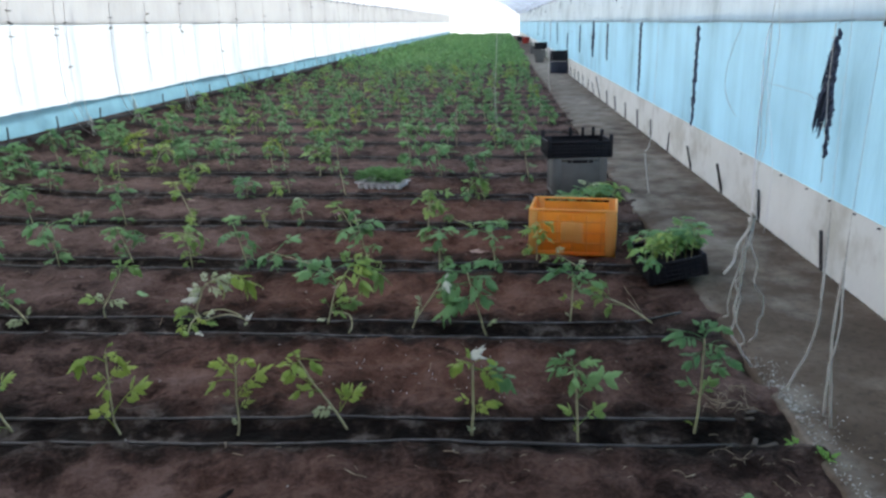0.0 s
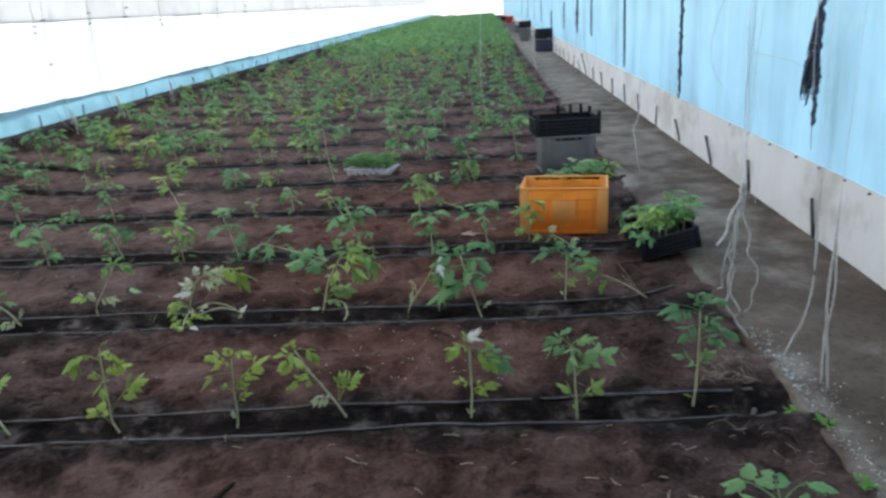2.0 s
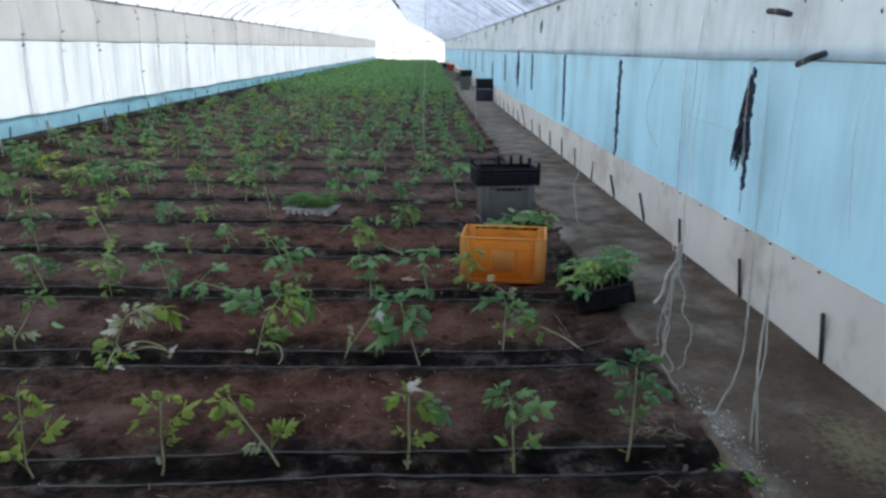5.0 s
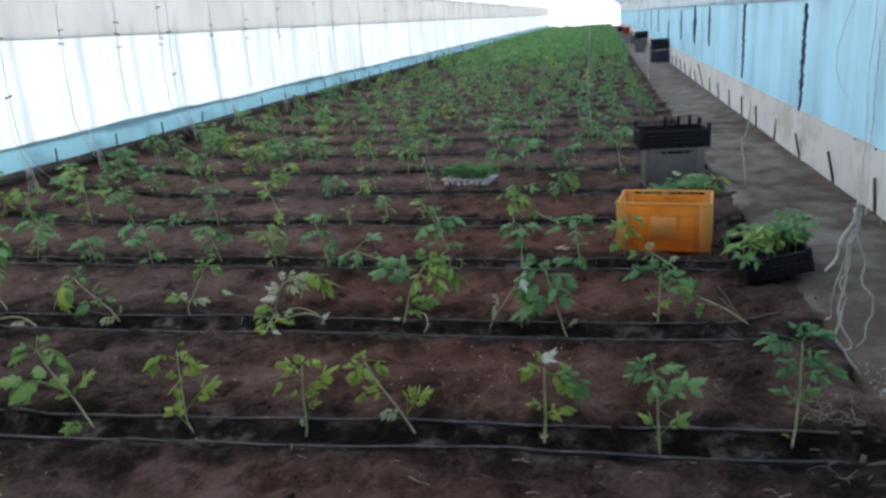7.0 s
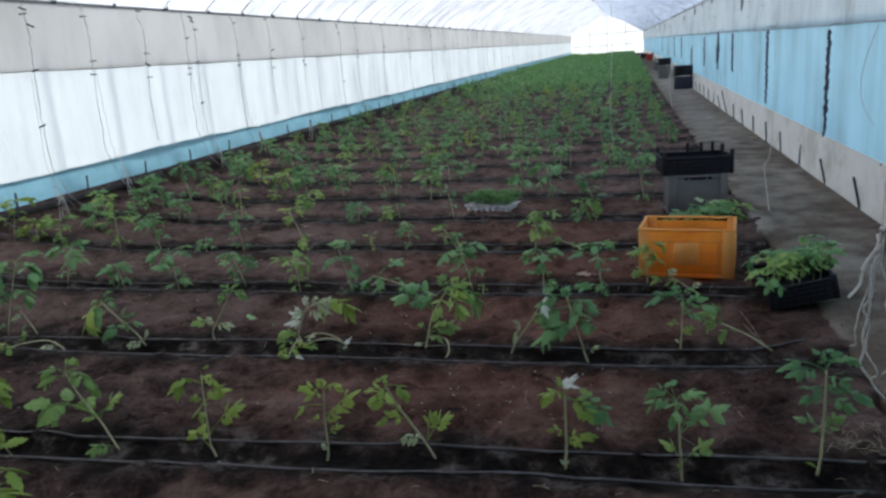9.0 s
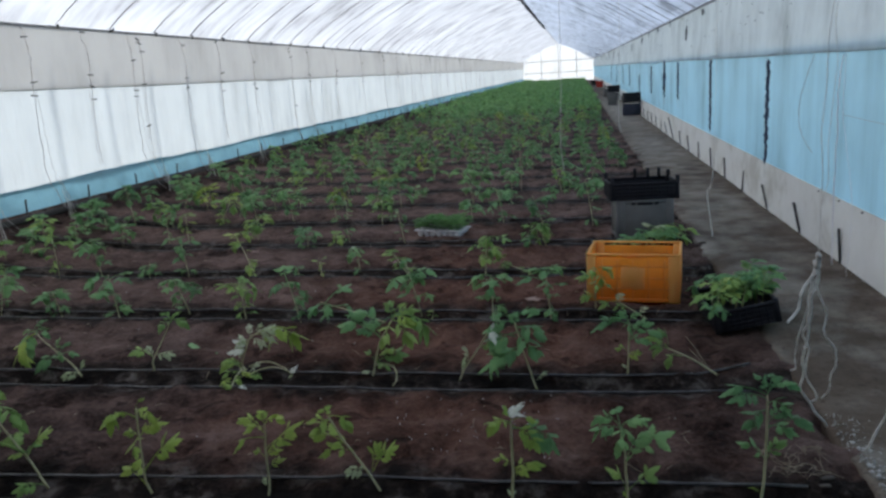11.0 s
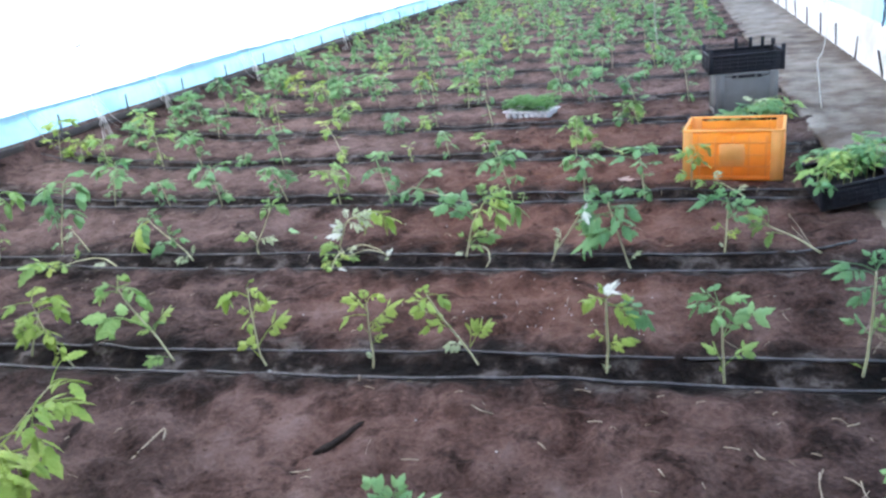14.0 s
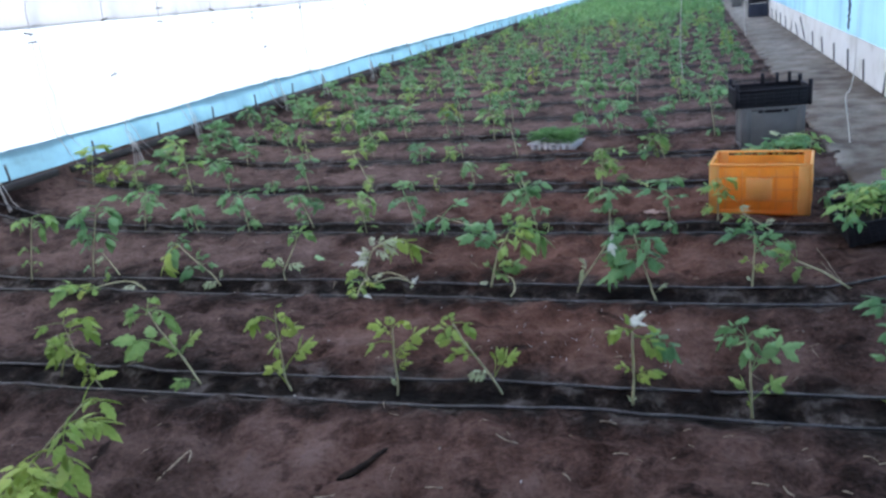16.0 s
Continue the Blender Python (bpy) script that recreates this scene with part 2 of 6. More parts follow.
    grain = node(nodes, "ShaderNodeTexNoise", Scale=34.0, Detail=5.0, Roughness=0.75)
    links.new(co.outputs["Object"], grain.inputs["Vector"])
    moss = nodes.new("ShaderNodeMapRange")
    moss.inputs["From Min"].default_value, moss.inputs["From Max"].default_value = 0.35, 0.0
    moss.inputs["To Max"].default_value = 0.5
    links.new(calc("SUBTRACT", calc("MULTIPLY", far.outputs["Value"], 0.5), calc("MULTIPLY", calc("SUBTRACT", grain.outputs["Fac"], 0.45), 1.4)), moss.inputs["Value"])
    lichen = nodes.new("ShaderNodeMix")
    lichen.data_type = "RGBA"
    links.new(moss.outputs[0], lichen.inputs["Factor"])
    links.new(mix.outputs["Result"], lichen.inputs["A"])
    lichen.inputs["B"].default_value = (0.25, 0.22, 0.115, 1)
    sandy = nodes.new("ShaderNodeMix")
    sandy.data_type, sandy.blend_type = "RGBA", "MULTIPLY"
    sandy.inputs["Factor"].default_value = 1.0
    links.new(lichen.outputs["Result"], sandy.inputs["A"])
    links.new(ramp(nodes, links, grain.outputs["Fac"], [(0.34, (0.62, 0.62, 0.62)), (0.5, (1, 1, 1)), (0.66, (1.0, 1.0, 1.0))]), sandy.inputs["B"])
    links.new(sandy.outputs["Result"], bsdf.inputs["Base Color"])
    return m


def film_material(name, reflect, through_colour, share, streak=0.12, gloss=0.05, run=(1.0, 1.7, 0.16), crease=0.35):
    """Milky plastic film: part of the light is thrown back, part passes and scatters. Dirt and the light and dark of
    its folds are coloured in as streaks.
    """
    m, nodes, links, bsdf = material(name)
    out = nodes["Material Output"]
    co = nodes.new("ShaderNodeTexCoord")
    mp = nodes.new("ShaderNodeMapping")
    mp.inputs["Scale"].default_value = run
    links.new(co.outputs["Object"], mp.inputs[0])
    n1 = node(nodes, "ShaderNodeTexNoise", Scale=2.2, Detail=6.0, Roughness=0.6)
    links.new(mp.outputs[0], n1.inputs["Vector"])
    n2 = node(nodes, "ShaderNodeTexNoise", Scale=0.9, Detail=4.0)
    links.new(co.outputs["Object"], n2.inputs["Vector"])
    half = nodes.new("ShaderNodeMath")
    half.operation = "MULTIPLY"
    half.inputs[1].default_value = 0.5
    links.new(n2.outputs["Fac"], half.inputs[0])
    add = nodes.new("ShaderNodeMath")
    add.operation = "MULTIPLY_ADD"
    add.inputs[1].default_value = 0.5
    links.new(n1.outputs["Fac"], add.inputs[0])
    links.new(half.outputs[0], add.inputs[2])
    k = 1 - streak * 2.2
    # streaks of dirt, plus the painted light and dark of folds and wrinkles
    dirt_and_folds = ramp(nodes, links, add.outputs[0], [(0.34, (k, k, k * 0.98)), (0.44, (1 - streak,) * 3), (0.54, (1 - streak * 0.3,) * 3), (0.62, (1, 1, 1))])

    def tinted(colour):
        mx = nodes.new("ShaderNodeMix")
        mx.data_type, mx.blend_type = "RGBA", "MULTIPLY"
        mx.inputs["Factor"].default_value = 1.0
        mx.inputs["A"].default_value = (*colour, 1)
        links.new(dirt_and_folds, mx.inputs["B"])
        return mx.outputs["Result"]

    wr = node(nodes, "ShaderNodeTexNoise", Scale=3.0, Detail=3.0, Distortion=0.6)
    mp2 = nodes.new("ShaderNodeMapping")
    mp2.inputs["Scale"].default_value = (1.0, 2.4, 0.7)
    links.new(co.outputs["Object"], mp2.inputs[0])
    links.new(mp2.outputs[0], wr.inputs["Vector"])
    b = node(nodes, "ShaderNodeBump", Strength=crease, Distance=0.05)
    links.new(wr.outputs["Fac"], b.inputs["Height"])
    d = nodes.new("ShaderNodeBsdfDiffuse")
    t = nodes.new("ShaderNodeBsdfTranslucent")
    g = node(nodes, "ShaderNodeBsdfGlossy", Roughness=0.35)
    links.new(tinted(reflect), d.inputs["Color"])
    links.new(tinted(through_colour), t.inputs["Color"])
    for s in (d, t, g):
        links.new(b.outputs[0], s.inputs["Normal"])
    m1, m2 = nodes.new("ShaderNodeMixShader"), nodes.new("ShaderNodeMixShader")
    m1.inputs[0].default_value, m2.inputs[0].default_value = share, gloss
    links.new(d.outputs[0], m1.inputs[1])
    links.new(t.outputs[0], m1.inputs[2])
    links.new(m1.outputs[0], m2.inputs[1])
    links.new(g.outputs[0], m2.inputs[2])
    links.new(m2.outputs[0], out.inputs["Surface"])
    nodes.remove(bsdf)
    return m


def leaf_material(name, stops, island=False):
    m, nodes, links, bsdf = material(name)
    out = nodes["Material Output"]
    if island:
        r = nodes.new("ShaderNodeNewGeometry").outputs["Random Per Island"]
    else:
        r = nodes.new("ShaderNodeObjectInfo").outputs["Random"]
    co = nodes.new("ShaderNodeTexCoord")
    n1 = node(nodes, "ShaderNodeTexNoise", Scale=9.0, Detail=5.0)
    links.new(co.outputs["Object"], n1.inputs["Vector"])
    mx = nodes.new("ShaderNodeMath")
    mx.operation = "MULTIPLY_ADD"
    links.new(n1.outputs["Fac"], mx.inputs[0])
    mx.inputs[1].default_value = 0.4
    place = nodes.new("ShaderNodeNewGeometry")
    n3 = node(nodes, "ShaderNodeTexNoise", Scale=1.9, Detail=2.0)
    links.new(place.outputs["Position"], n3.inputs["Vector"])
    wide = nodes.new("ShaderNodeMapRange")
    wide.inputs["From Min"].default_value, wide.inputs["From Max"].default_value = 0.3, 0.7
    wide.inputs["To Min"].default_value, wide.inputs["To Max"].default_value = -0.12, 0.24
    links.new(n3.outputs["Fac"], wide.inputs["Value"])
    ad = nodes.new("ShaderNodeMath")
    ad.operation = "MULTIPLY_ADD"
    links.new(r, ad.inputs[0])
    ad.inputs[1].default_value = 0.34
    links.new(wide.outputs[0], ad.inputs[2])
    links.new(ad.outputs[0], mx.inputs[2])
    colour = ramp(nodes, links, mx.outputs[0], stops)
    links.new(colour, bsdf.inputs["Base Color"])
    bsdf.inputs["Roughness"].default_value = 0.45
    bsdf.inputs["Specular IOR Level"].default_value = 0.32
    b = node(nodes, "ShaderNodeBump", Strength=0.5, Distance=0.05)
    n2 = node(nodes, "ShaderNodeTexNoise", Scale=22.0, Detail=4.0)
    links.new(co.outputs["Object"], n2.inputs["Vector"])
    links.new(n2.outputs["Fac"], b.inputs["Height"])
    links.new(b.outputs[0], bsdf.inputs["Normal"])
    t = nodes.new("ShaderNodeBsdfTranslucent")
    links.new(colour, t.inputs["Color"])
    ms = nodes.new("ShaderNodeMixShader")
    ms.inputs[0].default_value = 0.33
    links.new(bsdf.outputs[0], ms.inputs[1])
    links.new(t.outputs[0], ms.inputs[2])
    links.new(ms.outputs[0], out.inputs["Surface"])
    return m


M_LEAF = leaf_material("tomato_leaf", [(0.02, (0.0933, 0.198, 0.0617)), (0.30, (0.221, 0.397, 0.118)), (0.54, (0.339, 0.513, 0.142)), (0.78, (0.481, 0.597, 0.161)), (1.0, (0.615, 0.64, 0.224))])
M_BLUISH = leaf_material("tomato_leaf_bluish", [(0.02, (0.0769, 0.188, 0.0779)), (0.35, (0.174, 0.374, 0.15)), (0.7, (0.272, 0.475, 0.182)), (1.0, (0.399, 0.569, 0.223))])
M_FRESH = leaf_material("tomato_leaf_fresh", [(0.02, (0.177, 0.326, 0.0654)), (0.35, (0.305, 0.445, 0.0883)), (0.65, (0.426, 0.544, 0.115)), (1.0, (0.587, 0.621, 0.192))])
M_FIELD = leaf_material("tomato_leaf_far", [(0.02, (0.0727, 0.186, 0.072)), (0.35, (0.177, 0.383, 0.137)), (0.7, (0.277, 0.503, 0.166)), (1.0, (0.449, 0.619, 0.215))], island=True)
M_YOUNG = leaf_material("seedling_leaf", [(0.1, (0.08, 0.21, 0.06)), (0.5, (0.14, 0.31, 0.09)), (1.0, (0.24, 0.42, 0.12))])
M_PALE = leaf_material("tomato_leaf_pale", [(0.1, (0.38, 0.50, 0.24)), (0.5, (0.60, 0.68, 0.42)), (0.9, (0.82, 0.86, 0.68))])
M_BLEACH = leaf_material("tomato_leaf_bleached", [(0.1, (0.78, 0.80, 0.68)), (0.9, (0.90, 0.91, 0.84))])
M_STEM = noisy("tomato_stem", [(0.3, (0.42, 0.43, 0.22)), (0.6, (0.55, 0.53, 0.32)), (0.8, (0.62, 0.57, 0.43))], 30, 3, 0.6, 0.2, 120)
M_SOIL = soil_material()
M_CONC = concrete_material()
M_LIME = noisy("spilt_lime", [(0.40, (0.16, 0.148, 0.13)), (0.5, (0.33, 0.315, 0.29)), (0.62, (0.60, 0.58, 0.55))], 30, 6, 0.95, 0.7, 50)
M_CRUMB = noisy("lime_crumb", [(0.40, (0.25, 0.235, 0.21)), (0.5, (0.42, 0.40, 0.37)), (0.62, (0.64, 0.62, 0.59))], 60, 4, 0.95, 0.5, 90)
M_HOSE = noisy("dusty_black_hose", [(0.3, (0.013, 0.012, 0.012)), (0.50, (0.042, 0.040, 0.041)), (0.7, (0.13, 0.122, 0.118))], 9, 7, 0.33, 0.15, 90)
M_ROOF = film_material("roof_film", (0.59, 0.61, 0.63), (0.40, 0.414, 0.43), 0.68, 0.26, 0.05, (0.5, 2.2, 0.5))
M_SIDE = film_material("side_film_white", (0.392, 0.42, 0.433), (0.322, 0.352, 0.365), 0.76, 0.12)
M_END = film_material("gable_film", (0.55, 0.55, 0.55), (0.60, 0.60, 0.59), 0.85, 0.08)
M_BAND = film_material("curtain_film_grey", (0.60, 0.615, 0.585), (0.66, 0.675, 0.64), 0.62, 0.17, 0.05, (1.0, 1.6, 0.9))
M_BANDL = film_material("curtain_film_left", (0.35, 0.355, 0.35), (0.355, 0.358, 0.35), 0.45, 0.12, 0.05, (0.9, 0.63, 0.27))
M_BLUE = film_material("wall_film_blue", (0.355, 0.595, 0.725), (0.49, 0.725, 0.765), 0.62, 0.20, 0.08, (1.0, 1.1, 0.08))
M_SKIRT = film_material("skirt_film_blue", (0.125, 0.265, 0.335), (0.155, 0.305, 0.37), 0.44, 0.24, 0.05, (1.0, 0.8, 1.6))
# same film as M_ROOF; the right slope's shade is put into its colour
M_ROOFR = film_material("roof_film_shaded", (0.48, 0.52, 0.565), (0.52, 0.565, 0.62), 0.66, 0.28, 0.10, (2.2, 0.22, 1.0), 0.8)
M_WHITE = noisy("white_skirt_sheet", [(0.34, (0.62, 0.59, 0.52)), (0.47, (0.82, 0.805, 0.755)), (0.75, (0.90, 0.89, 0.85))], 1.8, 8, 0.6, 0.25, 14)
M_STEEL = noisy("galvanised_pipe", [(0.3, (0.20, 0.20, 0.20)), (0.6, (0.33, 0.33, 0.33)), (0.8, (0.40, 0.38, 0.35))], 14, 5, 0.5, 0.1, 90, 0.6)
M_PEG = noisy("weathered_dark_peg", [(0.3, (0.03, 0.03, 0.032)), (0.6, (0.07, 0.07, 0.07)), (0.8, (0.13, 0.12, 0.11))], 20, 5, 0.8, 0.4, 60)
M_CLIP = noisy("black_plastic_clip", [(0.3, (0.016, 0.022, 0.044)), (0.7, (0.045, 0.060, 0.115))], 30, 3, 0.45, 0.1, 60)
M_TWINE = noisy("white_twine", [(0.3, (0.50, 0.47, 0.42)), (0.7, (0.80, 0.77, 0.71))], 120, 3, 0.9, 0.6, 300, distance=0.002)
M_BROWN = noisy("dusty_brown_twine", [(0.3, (0.24, 0.22, 0.21)), (0.7, (0.46, 0.425, 0.405))], 60, 3, 0.9, 0.6, 300, distance=0.002)
M_ORANGE = noisy("orange_crate_plastic", [(0.36, (0.46, 0.21, 0.05)), (0.47, (0.86, 0.43, 0.085)), (0.68, (0.93, 0.55, 0.16))], 5, 9, 0.45, 0.15, 40)
M_ORANGE2 = noisy("worn_orange_edge", [(0.3, (0.86, 0.46, 0.10)), (0.7, (0.95, 0.60, 0.20))], 9, 6, 0.5, 0.15, 40)
M_RIB = noisy("dirty_orange_rib", [(0.3, (0.70, 0.36, 0.085)), (0.7, (0.86, 0.49, 0.14))], 12, 6, 0.5, 0.15, 40)
M_BLACK = noisy("black_crate_plastic", [(0.3, (0.008, 0.008, 0.011)), (0.7, (0.022, 0.022, 0.028))], 6, 6, 0.65, 0.15, 50)
M_GREY = noisy("grey_bin_plastic", [(0.3, (0.115, 0.113, 0.110)), (0.7, (0.17, 0.168, 0.164))], 4, 7, 0.55, 0.12, 50)
M_NAVY = noisy("dark_blue_crate_plastic", [(0.3, (0.008, 0.012, 0.028)), (0.7, (0.020, 0.030, 0.062))], 6, 5, 0.5, 0.1, 50)
M_RED = noisy("red_bucket_plastic", [(0.3, (0.35, 0.03, 0.025)), (0.7, (0.55, 0.06, 0.05))], 6, 5, 0.5, 0.1, 50)
M_TRAY = noisy("white_seedling_tray", [(0.3, (0.72, 0.70, 0.72)), (0.7, (0.86, 0.84, 0.86))], 20, 4, 0.7, 0.2, 70)
M_STRAW = noisy("dry_straw", [(0.3, (0.22, 0.17, 0.115)), (0.7, (0.48, 0.41, 0.30))], 40, 3, 0.85, 0.2, 80)
M_STICK = noisy("dark_stick", [(0.3, (0.010, 0.007, 0.006)), (0.7, (0.035, 0.024, 0.019))], 30, 4, 0.95, 0.8, 80)
M_WOOD = noisy("grey_old_plank", [(0.3, (0.022, 0.020, 0.019)), (0.6, (0.045, 0.041, 0.038)), (0.8, (0.09, 0.083, 0.076))], 7, 8, 0.85, 0.4, 40)
# dark tone of the added front wall that dims the near beds; slivers too
M_UMBER = noisy("dull_umber", [(0.3, (0.06, 0.05, 0.04)), (0.6, (0.10, 0.085, 0.07)), (0.8, (0.14, 0.12, 0.10))], 3, 8, 0.9, 0.4, 40)
M_BOUNCE = noisy("outside_bounce_ground", [(0.3, (0.26, 0.25, 0.20)), (0.7, (0.38, 0.36, 0.30))], 0.6, 8, 0.9, 0.5, 20)


def see_through(m, share, colour):
    """Lets part of the light scatter through a thin plastic wall."""
    nodes, links = m.node_tree.nodes, m.node_tree.links
    t = nodes.new("ShaderNodeBsdfTranslucent")
    t.inputs["Color"].default_value = (*colour, 1)
    mx = nodes.new("ShaderNodeMixShader")
    mx.inputs[0].default_value = share
    links.new(nodes["Principled BSDF"].outputs[0], mx.inputs[1])
    links.new(t.outputs[0], mx.inputs[2])
    links.new(mx.outputs[0], nodes["Material Output"].inputs["Surface"])


see_through(M_ORANGE, 0.72, (1.0, 0.58, 0.12))
see_through(M_RIB, 0.5, (0.95, 0.55, 0.14))
see_through(M_ORANGE2, 0.4, (0.95, 0.52, 0.1))
for m_ in (M_BLACK, M_GREY, M_CONC, M_STICK):
    m_.node_tree.nodes["Principled BSDF"].inputs["Specular IOR Level"].default_value = 0.2
M_WEED = leaf_material("green_weed", [(0.2, (0.10, 0.26, 0.04)), (0.9, (0.22, 0.40, 0.08))])


# ---- mesh helpers ----
def mesh_of(name, verts, faces, mat, smooth_=True):
    me = bpy.data.meshes.new(name)
    me.from_pydata([tuple(v) for v in verts], [], [tuple(f) for f in faces])
    me.materials.append(mat)
    if smooth_:
        me.polygons.foreach_set("use_smooth", [True] * len(me.polygons))
    me.update()
    return me


def piece(name, me, parent, m=None, label=""):
    """A part: a mesh object under a thing or under a part."""
    ob = new(name, me)
    ob.parent = parent
    if m is not None:
        ob.matrix_basis = m
    if label:
        ob["label"] = label
    return ob


class Geo:
    """Collects vertices and faces of one mesh."""

    def __init__(self):
        self.v, self.f = [], []

    def tube(self, pts, radius, sides=6, close=True):
        """A tube along points; radius is one number or one for each point."""
        pts = [Vector(p) for p in pts]
        radii = radius if isinstance(radius, (list, tuple)) else [radius] * len(pts)
        base = len(self.v)
        for i, p in enumerate(pts):
            way = (pts[min(i + 1, len(pts) - 1)] - pts[max(i - 1, 0)]).normalized()
            side = way.cross(Vector((0, 0, 1)))
            if side.length < 0.2:
                side = way.cross(Vector((0, 1, 0)))
            side.normalize()
            up = side.cross(way)
            for k in range(sides):
                a = 2 * math.pi * k / sides
                self.v.append(p + radii[i] * (math.cos(a) * side + math.sin(a) * up))
        for i in range(len(pts) - 1):
            for k in range(sides):
                a, b = base + i * sides + k, base + i * sides + (k + 1) % sides
                self.f.append((a, b, b + sides, a + sides))
        if close:
            self.f.append(tuple(base + k for k in reversed(range(sides))))
            self.f.append(tuple(base + (len(pts) - 1) * sides + k for k in range(sides)))
        return self

    def box(self, x0, x1, y0, y1, z0, z1, b=0.004):
        """A box with chamfered edges."""
        b = min(b, (x1 - x0) * 0.3, (y1 - y0) * 0.3, (z1 - z0) * 0.3)
        base = len(self.v)
        lo, hi = (x0, y0, z0), (x1, y1, z1)
        idx = {}
        for sx in (0, 1):
            for sy in (0, 1):
                for sz in (0, 1):
                    s = (sx, sy, sz)
                    for axis in range(3):
                        p = [(hi if s[n] else lo)[n] + (0 if n == axis else (-b if s[n] else b)) for n in range(3)]
                        idx[s, axis] = base + len(idx)
                        self.v.append(Vector(p))

        def face(*keys):
            ids = [idx[k] for k in keys]
            c = sum((self.v[i] for i in ids), Vector()) / len(ids)
            mid = Vector([(a + d) / 2 for a, d in zip(lo, hi)])
            n = (self.v[ids[1]] - self.v[ids[0]]).cross(self.v[ids[2]] - self.v[ids[0]])
            self.f.append(tuple(ids if n.dot(c - mid) > 0 else ids[::-1]))

        for axis in range(3):
            o1, o2 = [n for n in range(3) if n != axis]
            for side in (0, 1):
                def key(a, c, axis=axis, side=side, o1=o1, o2=o2):
                    s = [0, 0, 0]
                    s[axis], s[o1], s[o2] = side, a, c
                    return tuple(s)
                face(*[(key(a, c), axis) for a, c in ((0, 0), (1, 0), (1, 1), (0, 1))])
            for a in (0, 1):
                for c in (0, 1):
                    s0, s1 = [0, 0, 0], [0, 0, 0]
                    s0[o1] = s1[o1] = a
                    s0[o2] = s1[o2] = c
                    s0[axis], s1[axis] = 0, 1
                    face((tuple(s0), o1), (tuple(s1), o1), (tuple(s1), o2), (tuple(s0), o2))
        for sx in (0, 1):
            for sy in (0, 1):
                for sz in (0, 1):
                    face(*[((sx, sy, sz), axis) for axis in range(3)])
        return self

    def mesh(self, name, mat, smooth_=True):
        return mesh_of(name, self.v, self.f, mat, smooth_)


def sheet(name, us, vs, place, mat, smooth_=True):
    """A curved sheet over a grid of parameters."""
    v = [place(a, b) for b in vs for a in us]
    n = len(us)
    f = [(j * n + i, j * n + i + 1, (j + 1) * n + i + 1, (j + 1) * n + i) for j in range(len(vs) - 1) for i in range(n - 1)]
    return new(name, mesh_of(name, v, f, mat, smooth_))


def steps(a, b, d):
    n = max(1, round((b - a) / d))
    return [a + (b - a) * i / n for i in range(n + 1)]


ALONG = steps(Y0, 2, 0.4)[:-1] + steps(2, 22, 0.16)[:-1] + steps(22, Y1, 0.8)

# ---- ground ----
ys = steps(Y0, 0.6, 0.2)[:-1] + steps(0.6, 9.2, 0.034)[:-1] + steps(9.2, 20, 0.09)[:-1] + steps(20, Y1, 0.5)
xs = steps(XL - 0.1, 1.27, 0.038)
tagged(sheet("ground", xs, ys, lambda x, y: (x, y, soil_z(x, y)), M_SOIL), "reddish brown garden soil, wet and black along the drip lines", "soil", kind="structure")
# never in view; its pale colour throws light up through the wall films
far = sheet("ground_outside", steps(-300, 300, 20), steps(-250, 350, 20), lambda x, y: (x, y, -0.35), M_BOUNCE)
tagged(far, "unseen flat outside ground, made pale to bounce light into the walls", "ground", kind="structure")


# ---- concrete path ----
def path_edge(y):
    return 1.215 + 0.02 * noise.noise((0.5, y * 1.3, 0.0)) + 0.014 * noise.noise((3.5, y * 4.7, 0.0)) + 0.006 * noise.noise((9.5, y * 13, 0.0)) - 0.004 * max(0, min(y - 5, 10))


def path_place(u, y):
    e = path_edge(y)
    x = e + (XR + 0.02 - e) * max(0.0, u)
    top = 0.022 + 0.006 * noise.noise((x * 2.5, y * 1.7, 3.0)) - 0.016 * math.exp(-max(0.0, u) / 0.045) + rise(y)
    return (x, y, top if u >= 0 else rise(y) - 0.08)


path = sheet("path", [-0.01] + [0, 0.02, 0.05, 0.1] + steps(0.16, 1.0, 0.07), steps(Y0, 1, 0.3)[:-1] + steps(1, 14, 0.05)[:-1] + steps(14, 30, 0.2)[:-1] + steps(30, Y1, 1.0), path_place, M_CONC)
tagged(path, "narrow stained grey concrete path with a crumbling edge", "path", kind="structure")


# ---- long walls: films on posts ----
def wav(y, z, k, amp):
    return amp * (noise.noise((k, y * 0.9, z * 0.5)) + 0.5 * noise.noise((k + 5, y * 2.6, z * 1.2)))


def wall_sheet(name, x, z0, z1, mat, k, amp, label, lean=0.0, hem=0.0, dz=0.12, top=0.0):
    def place(y, z):
        u = (z - z0) / (z1 - z0)
        w = math.sin(math.pi * min(1, max(0, u))) ** 0.5
        low = hem * noise.noise((k, y * 0.6, 8.0)) * (1 - u) + top * (noise.noise((k, y * 0.35, 2.0)) + 0.5 * noise.noise((k, y * 1.9, 5.0))) * u
        return (x + lean * (1 - u) + wav(y, z, k, amp) * w, y, z + rise(y) + low)
    return tagged(sheet(name, ALONG, steps(z0, z1, dz), place, mat), label, "film wall", kind="structure")


wall_sheet("wall_left_film", XL - 0.012, 0.56, 1.75, M_SIDE, 1.0, 0.012, "bright white translucent plastic film of the side wall")
wall_sheet("wall_left_skirt", XL, 0.25, 0.60, M_SKIRT, 2.0, 0.04, "pale blue plastic film skirt along the wall foot", 0.05, 0.03, 0.05, 0.035)
